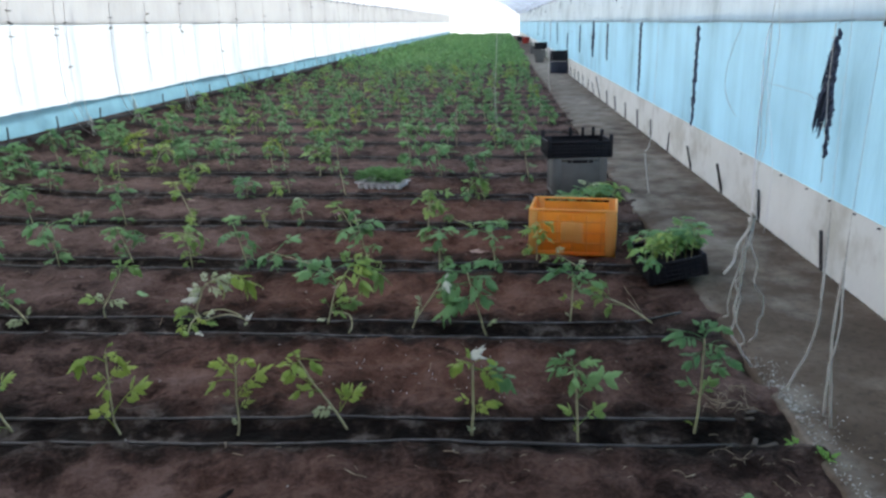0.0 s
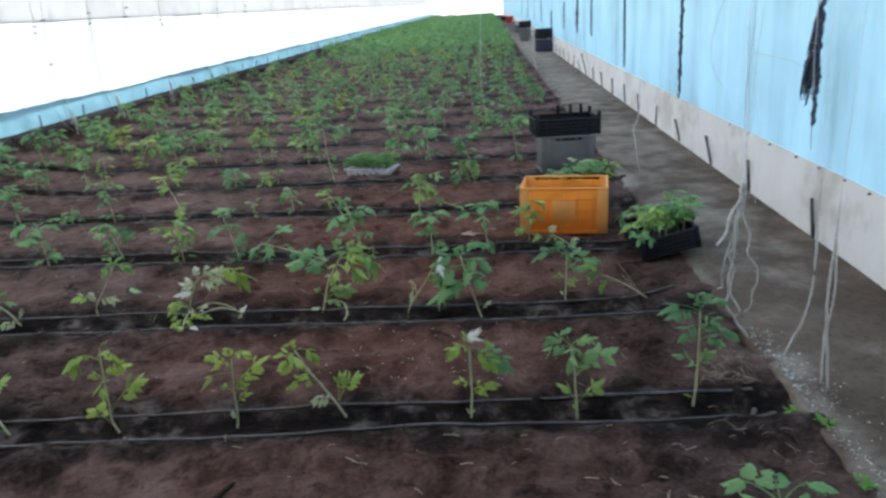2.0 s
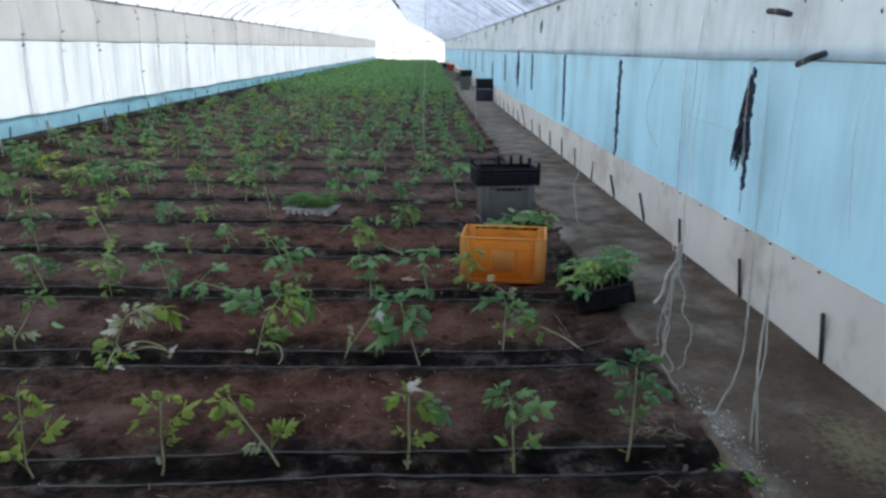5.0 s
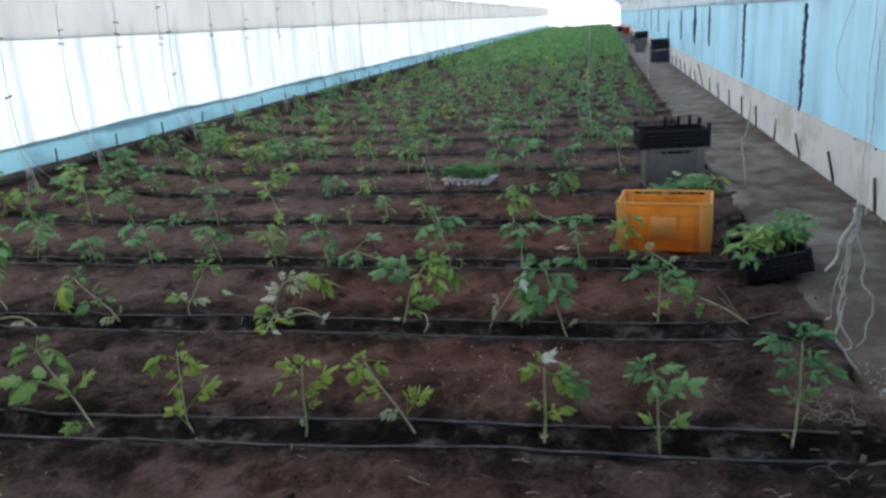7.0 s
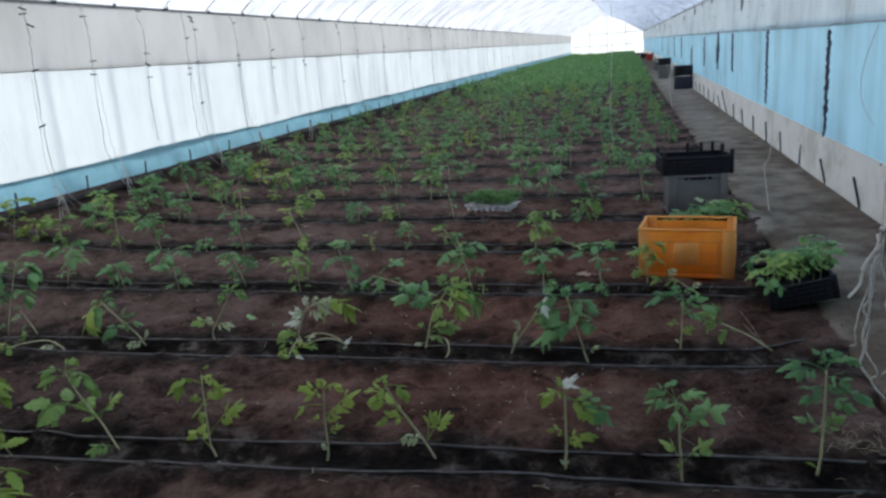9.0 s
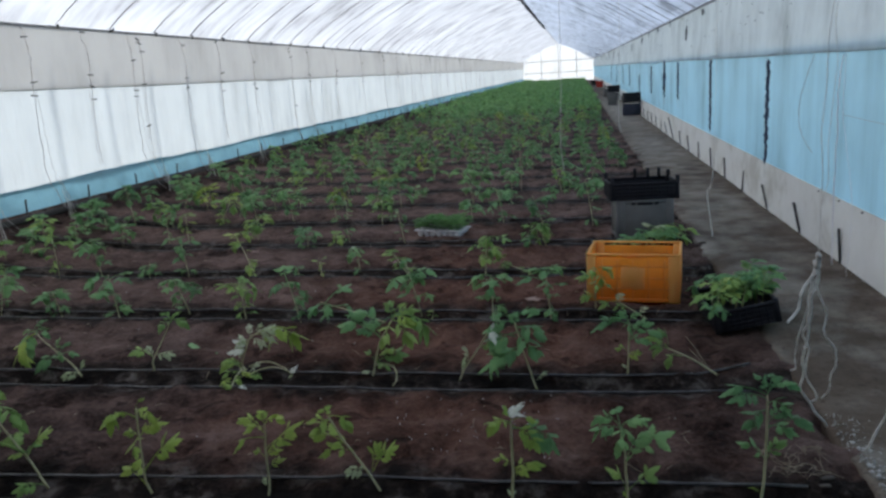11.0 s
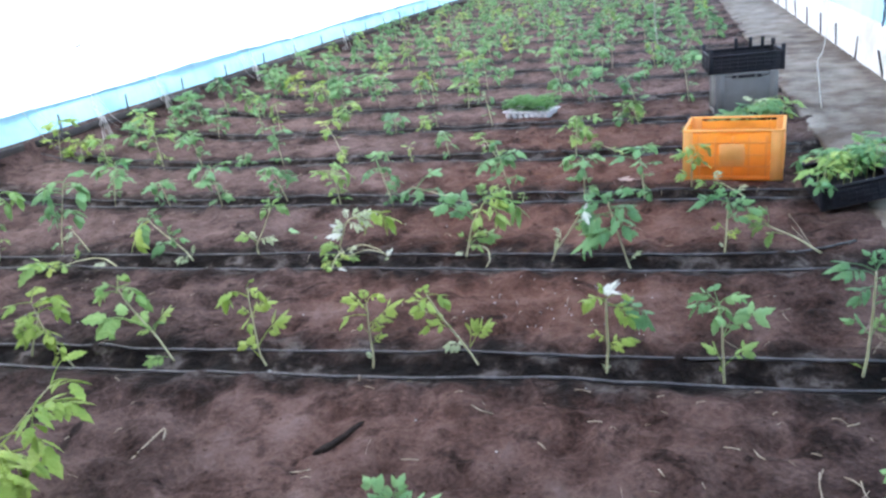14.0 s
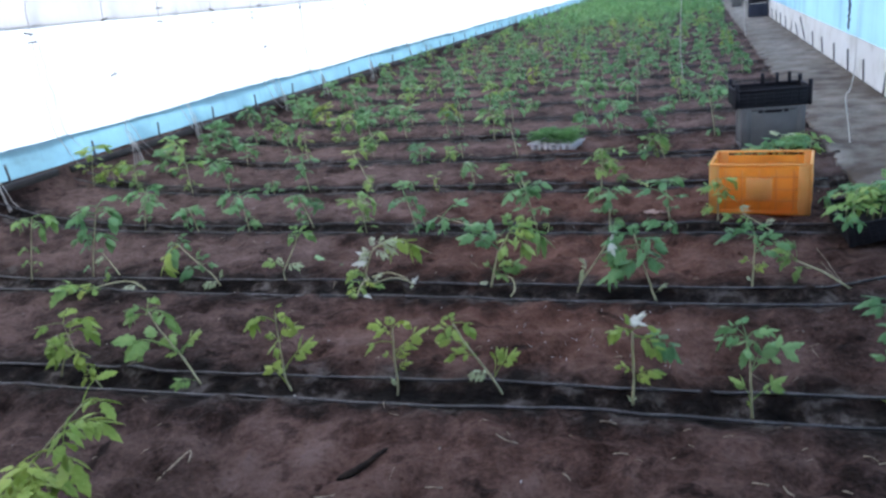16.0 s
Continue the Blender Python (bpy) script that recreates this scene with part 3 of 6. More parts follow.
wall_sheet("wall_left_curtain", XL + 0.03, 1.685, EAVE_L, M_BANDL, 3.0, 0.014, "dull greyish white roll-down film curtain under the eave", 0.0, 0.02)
wall_sheet("wall_right_film", XR, 0.44, 1.60, M_BLUE, 4.0, 0.014, "sky blue translucent plastic film of the side wall")
wall_sheet("wall_right_curtain", XR - 0.03, 1.55, EAVE_R, M_BAND, 5.0, 0.02, "dull greyish white film curtain above the blue wall", -0.03, 0.015)
wall_sheet("wall_right_skirt", XR - 0.012, -0.02, 0.485, M_WHITE, 6.0, 0.006, "dirty white sheeted foot of the side wall", -0.015, 0.008, 0.06)


def roof_z(x):
    """The roof line: two slightly bowed slopes."""
    if x < XM:
        u = (x - XL) / (XM - XL)
        return EAVE_L + (RIDGE - EAVE_L) * u ** 0.84 + 0.10 * math.sin(math.pi * u)
    u = (XR - x) / (XR - XM)
    return EAVE_R + (RIDGE - EAVE_R) * u + 0.16 * math.sin(math.pi * u)


def roof_place(x, y):
    sag = -0.035 * math.sin(math.pi * (((y - BAY0) / BAY) % 1.0)) * math.sin(math.pi * min(1, max(0, (x - XL) / (XR - XL))))
    return (x, y, roof_z(x) + rise(y) + sag + 0.02 * noise.noise((x * 1.4, y * 1.1, 6.0)))


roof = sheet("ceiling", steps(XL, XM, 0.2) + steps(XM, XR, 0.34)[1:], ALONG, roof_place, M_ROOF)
# the slope turned from the sun takes the copy with shade in its colour
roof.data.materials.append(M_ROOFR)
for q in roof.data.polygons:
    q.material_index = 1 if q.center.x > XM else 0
tagged(roof, "milky wrinkled plastic film roof over thin hoops", "film roof", kind="structure")

for name, y in (("wall_end", Y1), ("wall_front", Y0)):
    g = Geo()
    cols = steps(XL, XM, 0.2) + steps(XM, XR, 0.4)[1:]
    for x in cols:
        g.v += [Vector((x, y, rise(y) - 0.1)), Vector((x, y, rise(y) + 2.4)), Vector((x, y, roof_z(x) + rise(y) + (0.03)))]
    for i in range(len(cols) - 1):
        a = 3 * i
        g.f += [(a, a + 3, a + 4, a + 1), (a + 1, a + 4, a + 5, a + 2)]
    # unseen wall close behind the camera, opaque and dark to dim the near beds
    if name == "wall_front":
        n = len(g.v)
        g.v += [v + Vector((0, -0.24, 0)) for v in g.v]
        g.f += [tuple(i + n for i in reversed(f)) for f in g.f]
        g.f += [(0, n, n + 1, 1), (1, n + 1, n + 2, 2)] + [(3 * i + 2, 3 * i + 5, 3 * i + 5 + n, 3 * i + 2 + n) for i in range(len(cols) - 1)] + [(n - 3, n - 2, 2 * n - 2, 2 * n - 3), (n - 2, n - 1, 2 * n - 1, 2 * n - 2)]
    wall = tagged(new(name, g.mesh(name, M_END if name == "wall_end" else M_UMBER)), "bright white plastic film gable wall" if name == "wall_end" else "added dark opaque end wall that dims the near beds", "gable wall", kind="structure")
    if name == "wall_end":
        bars = [((XL, Y1 - 0.06, 2.42), (XR, Y1 - 0.06, 2.42)), ((XL + 0.1, Y1 - 0.05, 1.1), (XR - 0.1, Y1 - 0.05, 1.1))]
        bars += [((x, Y1 - 0.07, 0.0), (x, Y1 - 0.07, roof_z(x) - 0.03)) for x in (XM - 2.0, XM, XM + 2.1)]
        for a, b in bars:
            me = Geo().tube([Vector(a) + Vector((0, 0, rise(Y1))), Vector(b) + Vector((0, 0, rise(Y1)))], 0.032, 8).mesh("gable_bar", M_STEEL)
            piece("gable_bar", me, wall, None, "grey steel gable bar")

# hoops, ridge pipe and eave pipes
hoop = tagged(new("hoop", Geo().tube([(x, 0, roof_z(x) - 0.004) for x in steps(XL + 0.02, XM, 0.2) + steps(XM, XR - 0.02, 0.45)[1:]], 0.0095, 6).mesh("hoop", M_STEEL)),
              "thin galvanised steel roof hoop", "hoop", "roof hoops")
hoops = [BAY0 + BAY * k for k in range(-7, 76)]
hoop.matrix_basis = pose(0, hoops[0], rise(hoops[0]))
for y in hoops[1:]:
    copy_thing(hoop, pose(0, y, rise(y)))
for x, z, label, r in ((XM, RIDGE - 0.03, "dusty steel ridge pipe with film clips", 0.024), (XL + 0.05, EAVE_L - 0.01, "rusty steel eave pipe", 0.015), (XR - 0.06, EAVE_R - 0.01, "rusty steel eave pipe", 0.02)):
    me = Geo().tube([(x + 0.006 * noise.noise((x, y * 0.4, 1)), y, z + rise(y)) for y in steps(Y0 + 0.1, Y1 - 0.1, 1.5)], r, 8).mesh("purlin", M_STEEL)
    tagged(new("purlin", me), label, "pipe")
# dark clips that hold the film to the ridge pipe
clip_me = Geo().box(-0.035, 0.035, -0.06, 0.06, -0.02, 0.012, 0.008).mesh("film_clip", M_PEG)
ridge_clips = tagged(new("ridge_clips"), "row of dark film clips along the ridge pipe", "clips")
for k in range(70):
    y = 12 + k * 0.62
    piece("clip", clip_me, ridge_clips, pose(XM + rnd.uniform(-0.03, 0.03), y, RIDGE - 0.085 + rise(y), rnd.uniform(-20, 20), rnd.uniform(-30, 30), rnd.uniform(-40, 40)) @ Matrix.Diagonal((rnd.uniform(0.8, 1.5), rnd.uniform(0.8, 2.0), rnd.uniform(2.5, 4.5), 1)))

# hems of the curtains
for x, z, k, name in ((XL + 0.035, 1.685, 3.0, "curtain_hem"), (XR - 0.062, 1.55, 5.0, "curtain_hem")):
    me = Geo().tube([(x, y, z + rise(y) + (0.02 if k == 3.0 else 0.015) * noise.noise((k, y * 0.6, 8.0))) for y in ALONG], 0.006, 5).mesh(name, M_BAND)
    tagged(new(name, me), "rolled hem of the film curtain", "hem")

# posts outside the left film, seen as soft shadows
post_me = Geo().tube([(0, 0, -0.8), (0, 0, EAVE_L)], 0.020, 8).mesh("wall_post", M_STEEL)
post = tagged(new("wall_post", post_me), "steel wall post behind the white film", "post", "wall posts")
post.matrix_basis = pose(XL - 0.40, hoops[0], rise(hoops[0]))
for y in hoops[1:]:
    copy_thing(post, pose(XL - 0.40, y, rise(y)))


# ---- pegs along both wall feet ----
def peg_mesh(h, w):
    g = Geo().box(-w / 2, w / 2, -w * 0.35, w * 0.35, -0.08, h, 0.006)
    return g.mesh("peg", M_PEG)


pegs = [peg_mesh(h, w) for h, w in ((0.22, 0.026), (0.24, 0.028), (0.20, 0.024), (0.26, 0.027))]
ys_right = [2.72, 3.77, 4.84, 6.07, 7.14, 8.33, 9.50, 10.62, 11.68, 12.82, 13.98, 15.1, 16.23] + [17.35 + 1.13 * k for k in range(36)]
for k, y in enumerate(ys_right):
    ob = tagged(new("peg", pegs[(1, 0, 0, 0, 1, 0, 2, 0)[k % 8]]), "short dark weathered stake against the white wall foot", "stake", "stakes along the path wall")
    ob.matrix_basis = pose(XR - 0.034, y, rise(y) + 0.065, (-3, -3, -5, -4, -12, -12, 4, -3)[k % 8], 3, 90 + rnd.uniform(-10, 10)) @ Matrix.Diagonal((1, 1, 1.7 if k == 12 else 1.0, 1))
# small dark nails where the blue film meets the white sheet
nail_me = Geo().tube([(0.012, 0, 0), (-0.004, 0, 0), (-0.010, 0, 0.002)], [0.003, 0.007, 0.004], 7).mesh("nail", M_PEG)
for y in (3.92, 4.21, 4.51, 4.86, 5.23, 5.72, 6.2, 6.68):
    ob = tagged(new("nail", nail_me), "small dark nail head holding the film edge", "nail", "nails along the film edge")
    ob.matrix_basis = pose(XR - 0.020, y, 0.472 + rise(y) + rnd.uniform(-0.008, 0.008))
for k in range(50):
    y = BAY0 + BAY * (k - 2)
    ob = tagged(new("peg", pegs[2]), "short dark stake at the foot of the blue skirt", "stake", "stakes along the skirt")
    ob.matrix_basis = pose(XL + 0.10, y - 0.01 + rnd.uniform(-0.02, 0.02), rise(y) + 0.29, rnd.uniform(-5, 5), 0, 90)
# planks lying on the bank by the left skirt
for k in range(14):
    y = 3.2 + 3.05 * k
    me = Geo().box(-0.018, 0.018, 0, 2.9, 0, 0.07, 0.006).mesh("plank", M_WOOD)
    ob = tagged(new("plank", me), "grey weathered plank on edge at the skirt", "plank", "planks along the skirt")
    ob.matrix_basis = pose(XL + 0.12 + rnd.uniform(-0.015, 0.015), y, rise(y) + 0.24, 0.2, rnd.uniform(-8, 8), rnd.uniform(-0.6, 0.6))


# ---- drip hoses ----
for i in range(-0, 40):
    for side in (-0.095, 0.1):
        y0 = ROW0 + PITCH * i
        wob = rnd.uniform(0, 50)
        end = 1.02 + rnd.uniform(-0.12, 0.1)
        pts = []
        for x in steps(-5.78, end, 0.14 if i < 8 else 0.5):
            y = y0 + side + row_skew(x, y0) + 0.012 * noise.noise((x * 0.8, wob, 0)) + 0.006 * noise.noise((x * 3, wob, 3)) + (0.16 * smooth(0.75, 1.2, x) if i == 1 and side > 0 else 0.0)
            near = [soil_z(x + e, y) for e in (-0.45, -0.3, -0.15, 0, 0.15, 0.3, 0.45)]
            pts.append((x, y, max(sum(near) / 7 + 0.009, near[3] + 0.002)))
        me = Geo().tube(pts, 0.0068, 8).mesh("drip_hose", M_HOSE)
        tagged(new("drip_hose", me), "thin dusty black drip hose lying along a plant row", "hose", "drip hoses")


# ---- tomato plants ----
def sagged(points, n=6, amp=0.008, seed=0.0):
    """A smooth, slightly crinkled line through points."""
    out = []
    pts = [Vector(p) for p in points]
    for i in range(len(pts) - 1):
        a, b = pts[max(i - 1, 0)], pts[i]
        c, d = pts[i + 1], pts[min(i + 2, len(pts) - 1)]
        for k in range(n):
            t = k / n
            p = 0.5 * ((2 * b) + (c - a) * t + (2 * a - 5 * b + 4 * c - d) * t * t + (3 * b - a - 3 * c + d) * t ** 3)
            out.append(p + Vector((noise.noise((seed, p.z * 13, 0)), noise.noise((seed, p.z * 13, 5)), 0)) * amp)
    return out + [pts[-1]]


def leaflet(g, base, way, up, length, width, droop, lobes=7, cup=0.35):
    """An oval, weakly lobed leaflet: its halves bend down from the rib and its tip hangs."""
    w = way.normalized()
    side = w.cross(up)
    side = side.normalized() if side.length > 0.05 else Vector((1, 0, 0))
    n0, p, step = len(g.v), Vector(base), length / lobes
    for i in range(lobes + 1):
        s = i / lobes
        half = width * (math.sin(math.pi * min(1.0, s * 0.90 + 0.06)) ** 0.75) * (1.0 + (0.20 if i % 2 else -0.16)) * (1.15 - 0.50 * s)
        if i == lobes:
            half = 0.002
        fall = -cup * half
        nrm = side.cross(w)
        g.v += [p - side * half + nrm * fall - w * half * 0.2, p.copy(), p + side * half + nrm * fall - w * half * 0.2]
        w = (w + Vector((0, 0, -1)) * droop / lobes).normalized()
        p = p + w * step
    for i in range(lobes):
        a = n0 + 3 * i
        g.f += [(a, a + 3, a + 4, a + 1), (a + 1, a + 4, a + 5, a + 2)]
    return p


def leaf_geo(seed, droop, hires=True):
    """A compound tomato leaf one unit long, from the stem along +x: a bare stalk, then two or three uneven pairs and an end leaflet."""
    r = random.Random(seed)
    g = Geo()
    p, n = Vector((0, 0, 0)), 8
    pts, ways = [], []
    bend = r.uniform(-0.25, 0.25)
    for i in range(n + 1):
        pts.append(p.copy())
        s = i / n
        ang = -droop * s ** 1.6
        ways.append(Vector((math.cos(ang), bend * s, math.sin(ang))).normalized())
        p = p + ways[-1] / n * 0.70
    g.tube(pts[:: (1 if hires else 4)], [0.017 - 0.0014 * i for i in range(0, n + 1, 1 if hires else 4)], 4 if hires else 3, False)
    lob = 7 if hires else 2
    up = Vector((0, 0, 1))
    g.tip = leaflet(g, pts[n] - ways[n] * 0.03, ways[n] + Vector((0, r.uniform(-.2, .2), 0)), up, 0.42 * r.uniform(0.9, 1.12), 0.112, 0.40 + 0.25 * droop, lob)
    pairs = ((8, 0.30), (7, 0.32), (5, 0.20)) if droop < 0.5 else ((7, 0.36), (6, 0.34), (4, 0.34)) if r.random() < 0.6 else ((7, 0.34), (5, 0.40), (3, 0.30))
    for at, size in pairs if hires else ((6, 0.40), (4, 0.34)):
        for sgn in (-1, 1):
            if hires and r.random() < 0.08:
                continue
            a = radians(62 + r.uniform(-20, 14))
            w = ways[at]
            side = w.cross(up).normalized() * sgn
            d = (w * math.cos(a) + side * math.sin(a) + up * r.uniform(-0.40 - 0.15 * droop, 0.38)).normalized()
            k = size * r.uniform(0.75, 1.15)
            stalk = pts[at] + d * 0.05
            if hires:
                g.tube([pts[at], stalk], 0.007, 3, False)
            leaflet(g, stalk, d, up, k, k * r.uniform(0.235, 0.30) * (1.0 if hires else 1.15), 0.50 + 0.25 * droop, lob, r.uniform(0.0, 0.45))
    return g


def leaf_family(mat):
    return [[leaf_geo(10 * k + j, d).mesh("leaf", mat) for j in range(6)] for k, d in enumerate((0.35, 1.0, 1.9))]


LEAVES, FRESH, BLUISH = leaf_family(M_LEAF), leaf_family(M_FRESH), leaf_family(M_BLUISH)
TIPS = [[leaf_geo(10 * k + j, d).tip for j in range(6)] for k, d in enumerate((0.35, 1.0, 1.9))]
PALE = leaf_geo(77, 0.7).mesh("leaf", M_PALE)
PALE_TIP = leaf_geo(77, 0.7).tip
curled = Geo().tube([(0, 0, 0), (0.06, 0, 0.01), (0.14, 0, 0.01)], [0.02, 0.016, 0.014], 4, False)
BLEACHED_TIP = leaflet(curled, (0.1, 0, 0), Vector((1, 0.05, 0.25)), Vector((0, 0.35, 1)), 0.95, 0.20, 1.1, 7, 0.7)
leaflet(curled, (0.12, 0, 0), Vector((0.8, 0.75, 0.35)), Vector((0, 0, 1)), 0.55, 0.13, 1.3, 6, 0.6)
leaflet(curled, (0.12, 0, 0), Vector((0.7, -0.7, 0.1)), Vector((0, 0, 1)), 0.42, 0.11, 1.0, 6, 0.5)
BLEACHED = curled.mesh("leaf", M_BLEACH)


def stem_points(h, lx, ly, bow=0.0, n=6):
    return [Vector((lx * (i / n) ** 1.15 + bow * math.sin(math.pi * i / n), ly * (i / n) ** 1.15, h * (i / n) * (1 - 0.1 * abs(bow)))) for i in range(n + 1)]


def tomato(x, y, h, lx, ly, leaves, label, group="tomato seedlings in rows", z=None, bow=0.0, thick=0.0046, fresh=False):
    """A young tomato plant; leaves are rows of (height share, bearing, length, rise, hang 0..2, pale)."""
    root = tagged(new("tomato_plant"), label, "tomato plant", group)
    root.matrix_basis = pose(x, y, (soil_z(x, y) if z is None else z) - 0.012)
    pts = stem_points(h + 0.012, lx, ly, bow)
    dark = (x * 3.7 + y * 2.3) % 1.0 < (0.55 if y < 8 else 0.8)
    piece("stem", Geo().tube(pts, [thick * (1 - 0.09 * i) for i in range(len(pts))], 6).mesh("stem", M_STEM), root)
    for row in leaves:
        at, az, length, up, hang = row[:5]
        length *= 1.10
        wide = length * (1.22 if y > 4.4 else 1.0)
        f = at * (len(pts) - 1)
        i = min(int(f), len(pts) - 2)
        p = pts[i].lerp(pts[i + 1], f - i)
        me = (PALE, BLEACHED)[row[5] - 1] if len(row) > 5 else (FRESH if fresh else BLUISH if dark else LEAVES)[hang][int(abs(az * 7 + at * 100)) % 6]
        m = Matrix.Translation(p) @ pose(0, 0, 0, 0, 0, az) @ pose(0, 0, 0, ((az * 3) % 30) - 15, -up, 0) @ Matrix.Diagonal((length, wide, length, 1))
        piece("leaf", me, root, m)
    return root


def grown(x, y, stem, leaves, label, tone="green", thick=0.0050, shoots=()):
    """A young tomato plant by its growth: the stem's bends (along, up) and its leaves, each (from along, from up, to along, to up, towards the back, hang 0..2, tone)."""
    root = tagged(new("tomato_plant"), label, "tomato plant", "tomato seedlings in rows")
    root.matrix_basis = pose(x, y, soil_z(x, y) - 0.006)
    line = sagged([(a, 0.0, b) for a, b in stem], 4, 0.004, x)
    piece("stem", Geo().tube(line, [thick * (1 - 0.45 * i / len(line)) for i in range(len(line))], 6).mesh("stem", M_STEM), root)
    for shoot in shoots:
        line = sagged([(a, b, c) for a, b, c in shoot], 5, 0.004, y)
        piece("shoot", Geo().tube(line, [0.0045 * (1 - 0.4 * i / len(line)) for i in range(len(line))], 5).mesh("shoot", M_STEM), root)
    families = {"green": LEAVES, "fresh": FRESH, "bluish": BLUISH}
    for k, (a, b, c, d, back, hang, *own) in enumerate(leaves):
        kind = own[0] if own else tone
        near = own[1] if len(own) > 1 else 0.0
        j = int(abs(a * 310 + c * 170 + k * 7 + x * 13)) % 6
        me, tip = (PALE, PALE_TIP) if kind == "pale" else (BLEACHED, BLEACHED_TIP) if kind == "bleached" else (families[kind][hang][j], TIPS[hang][j])
        foot, chord = Vector((a, near, b)), Vector((c - a, back - near, d - b))
        level = Vector((chord.x, chord.y, 0))
        if level.length < 0.02:
            level = Vector((0.02 if c >= a else -0.02, -0.01, 0))
        turn = math.degrees(math.atan2(level.y, level.x) - math.atan2(tip.y, tip.x))
        tilt = math.degrees(math.atan2(chord.z, level.length) - math.atan2(tip.z, Vector((tip.x, tip.y)).length))
        size = (1.0, 1.18, 1.30)[hang] * chord.length / max(0.62, tip.length)
        piece("leaf", me, root, Matrix.Translation(foot) @ pose(0, 0, 0, 0, 0, turn) @ pose(0, 0, 0, 0, -tilt, 0) @ pose(0, 0, 0, (1 if chord.x > 0 else -1) * (22 + (k * 37) % 34 - 17), 0, 0) @ Matrix.Diagonal((size, size, size, 1)))
    return root


def random_leaves(r, count, size):
    out, az = [], r.uniform(0, 360)
    for k in range(count):
        f = 0.25 + 0.75 * (k / max(1, count - 1)) ** 0.5
        az += r.uniform(110, 165)
        length = 0.96 * size * (0.62 + 0.55 * math.sin(math.pi * min(1, 0.25 + 0.75 * f))) * r.uniform(0.8, 1.15)
        up = 8 + 34 * f + r.uniform(-15, 12)
        out.append((f, az % 360, length, up, r.choice((0, 1, 2, 2)) if f < 0.85 else r.choice((1, 2, 2))))
    return out


def crown_leaves(r, count, reach):
    """Uneven leaves that spread and hang from the upper stem, with shorter ones below."""
    out, az = [], r.uniform(0, 360)
    for k in range(count + 2):
        az += r.uniform(95, 165)
        if k < count * 0.6:
            out.append((r.uniform(0.70, 1.0), az % 360, reach * r.uniform(0.6, 1.35), r.uniform(-5, 48), r.choice((0, 1, 1, 2, 2))))
        else:
            out.append((r.uniform(0.15, 0.7), az % 360, reach * r.uniform(0.4, 0.95), r.uniform(-5, 40), r.choice((0, 1, 2))))
    return out


UPRIGHT = "upright young tomato plant with fresh green leaves in dark soil"
LEANING = "leaning young tomato plant with drooping green leaves"
BUSHY = "bushy dark green young tomato plant in the bed"
WORDS_SMALL = "small yellowish young tomato plant in the bed"
FALLEN = "fallen limp tomato plant lying over the drip hose"
LIGHT = "limp tomato plant with pale upturned leaves"
# the first row, plant by plant
tomato(-2.51, 2.72, 0.33, -0.16, 0.02, [(0.2, 200, 0.10, 10, 2), (0.3, 330, 0.09, 20, 1), (0.4, 340, 0.12, 30, 2), (0.55, 185, 0.16, 5, 1), (0.6, 330, 0.15, 25, 2), (0.7, 250, 0.15, 10, 2), (0.75, 172, 0.18, 20, 2), (0.95, 20, 0.17, 30, 1), (1.0, 250, 0.13, 25, 1), (1.0, 120, 0.13, 40, 1)], LEANING, bow=-0.04, fresh=True)
tomato(-2.78, 2.74, 0.22, 0.10, 0.03, [(0.5, 180, 0.12, 20, 1), (0.7, 340, 0.16, 15, 2), (0.85, 200, 0.16, 20, 2), (0.9, 300, 0.15, 15, 1), (1.0, 20, 0.16, 30, 2), (1.0, 260, 0.15, 20, 2), (1.0, 120, 0.12, 40, 1)], BUSHY, fresh=True)
grown(-2.0, 2.78, [(0, 0), (-0.06, 0.12), (-0.11, 0.20), (-0.165, 0.285), (-0.20, 0.365)], [(-0.2, 0.365, -0.285, 0.32, -0.03, 2), (-0.2, 0.365, -0.075, 0.265, 0.0, 2), (-0.2, 0.36, -0.14, 0.325, -0.06, 2), (-0.2, 0.365, -0.24, 0.35, 0.08, 2), (-0.19, 0.34, -0.26, 0.29, -0.05, 2),
      (-0.07, 0.15, 0.05, 0.26, 0.03, 0), (-0.07, 0.15, -0.135, 0.14, -0.03, 1), (-0.075, 0.16, 0.0, 0.19, -0.02, 1), (-0.08, 0.165, -0.32, 0.03, -0.02, 2), (-0.08, 0.165, -0.21, 0.12, 0.02, 2), (-0.01, 0.02, -0.07, 0.01, -0.10, 1)], LEANING)
grown(-1.515, 2.765, [(0, 0), (-0.02, 0.065), (-0.02, 0.175), (-0.018, 0.29), (-0.012, 0.375)], [(-0.018, 0.335, -0.128, 0.25, 0.0, 2), (-0.018, 0.365, 0.05, 0.31, 0.0, 2), (-0.015, 0.375, 0.01, 0.40, 0.03, 1), (-0.018, 0.31, -0.06, 0.315, 0.08, 1),
      (-0.02, 0.245, 0.085, 0.28, 0.03, 1), (-0.02, 0.245, -0.085, 0.26, 0.0, 1), (-0.02, 0.25, -0.005, 0.20, -0.09, 1), (-0.02, 0.255, 0.03, 0.24, 0.06, 1), (-0.02, 0.10, 0.165, 0.24, 0.0, 0), (-0.02, 0.04, -0.145, 0.075, 0.0, 1)], UPRIGHT, "fresh")
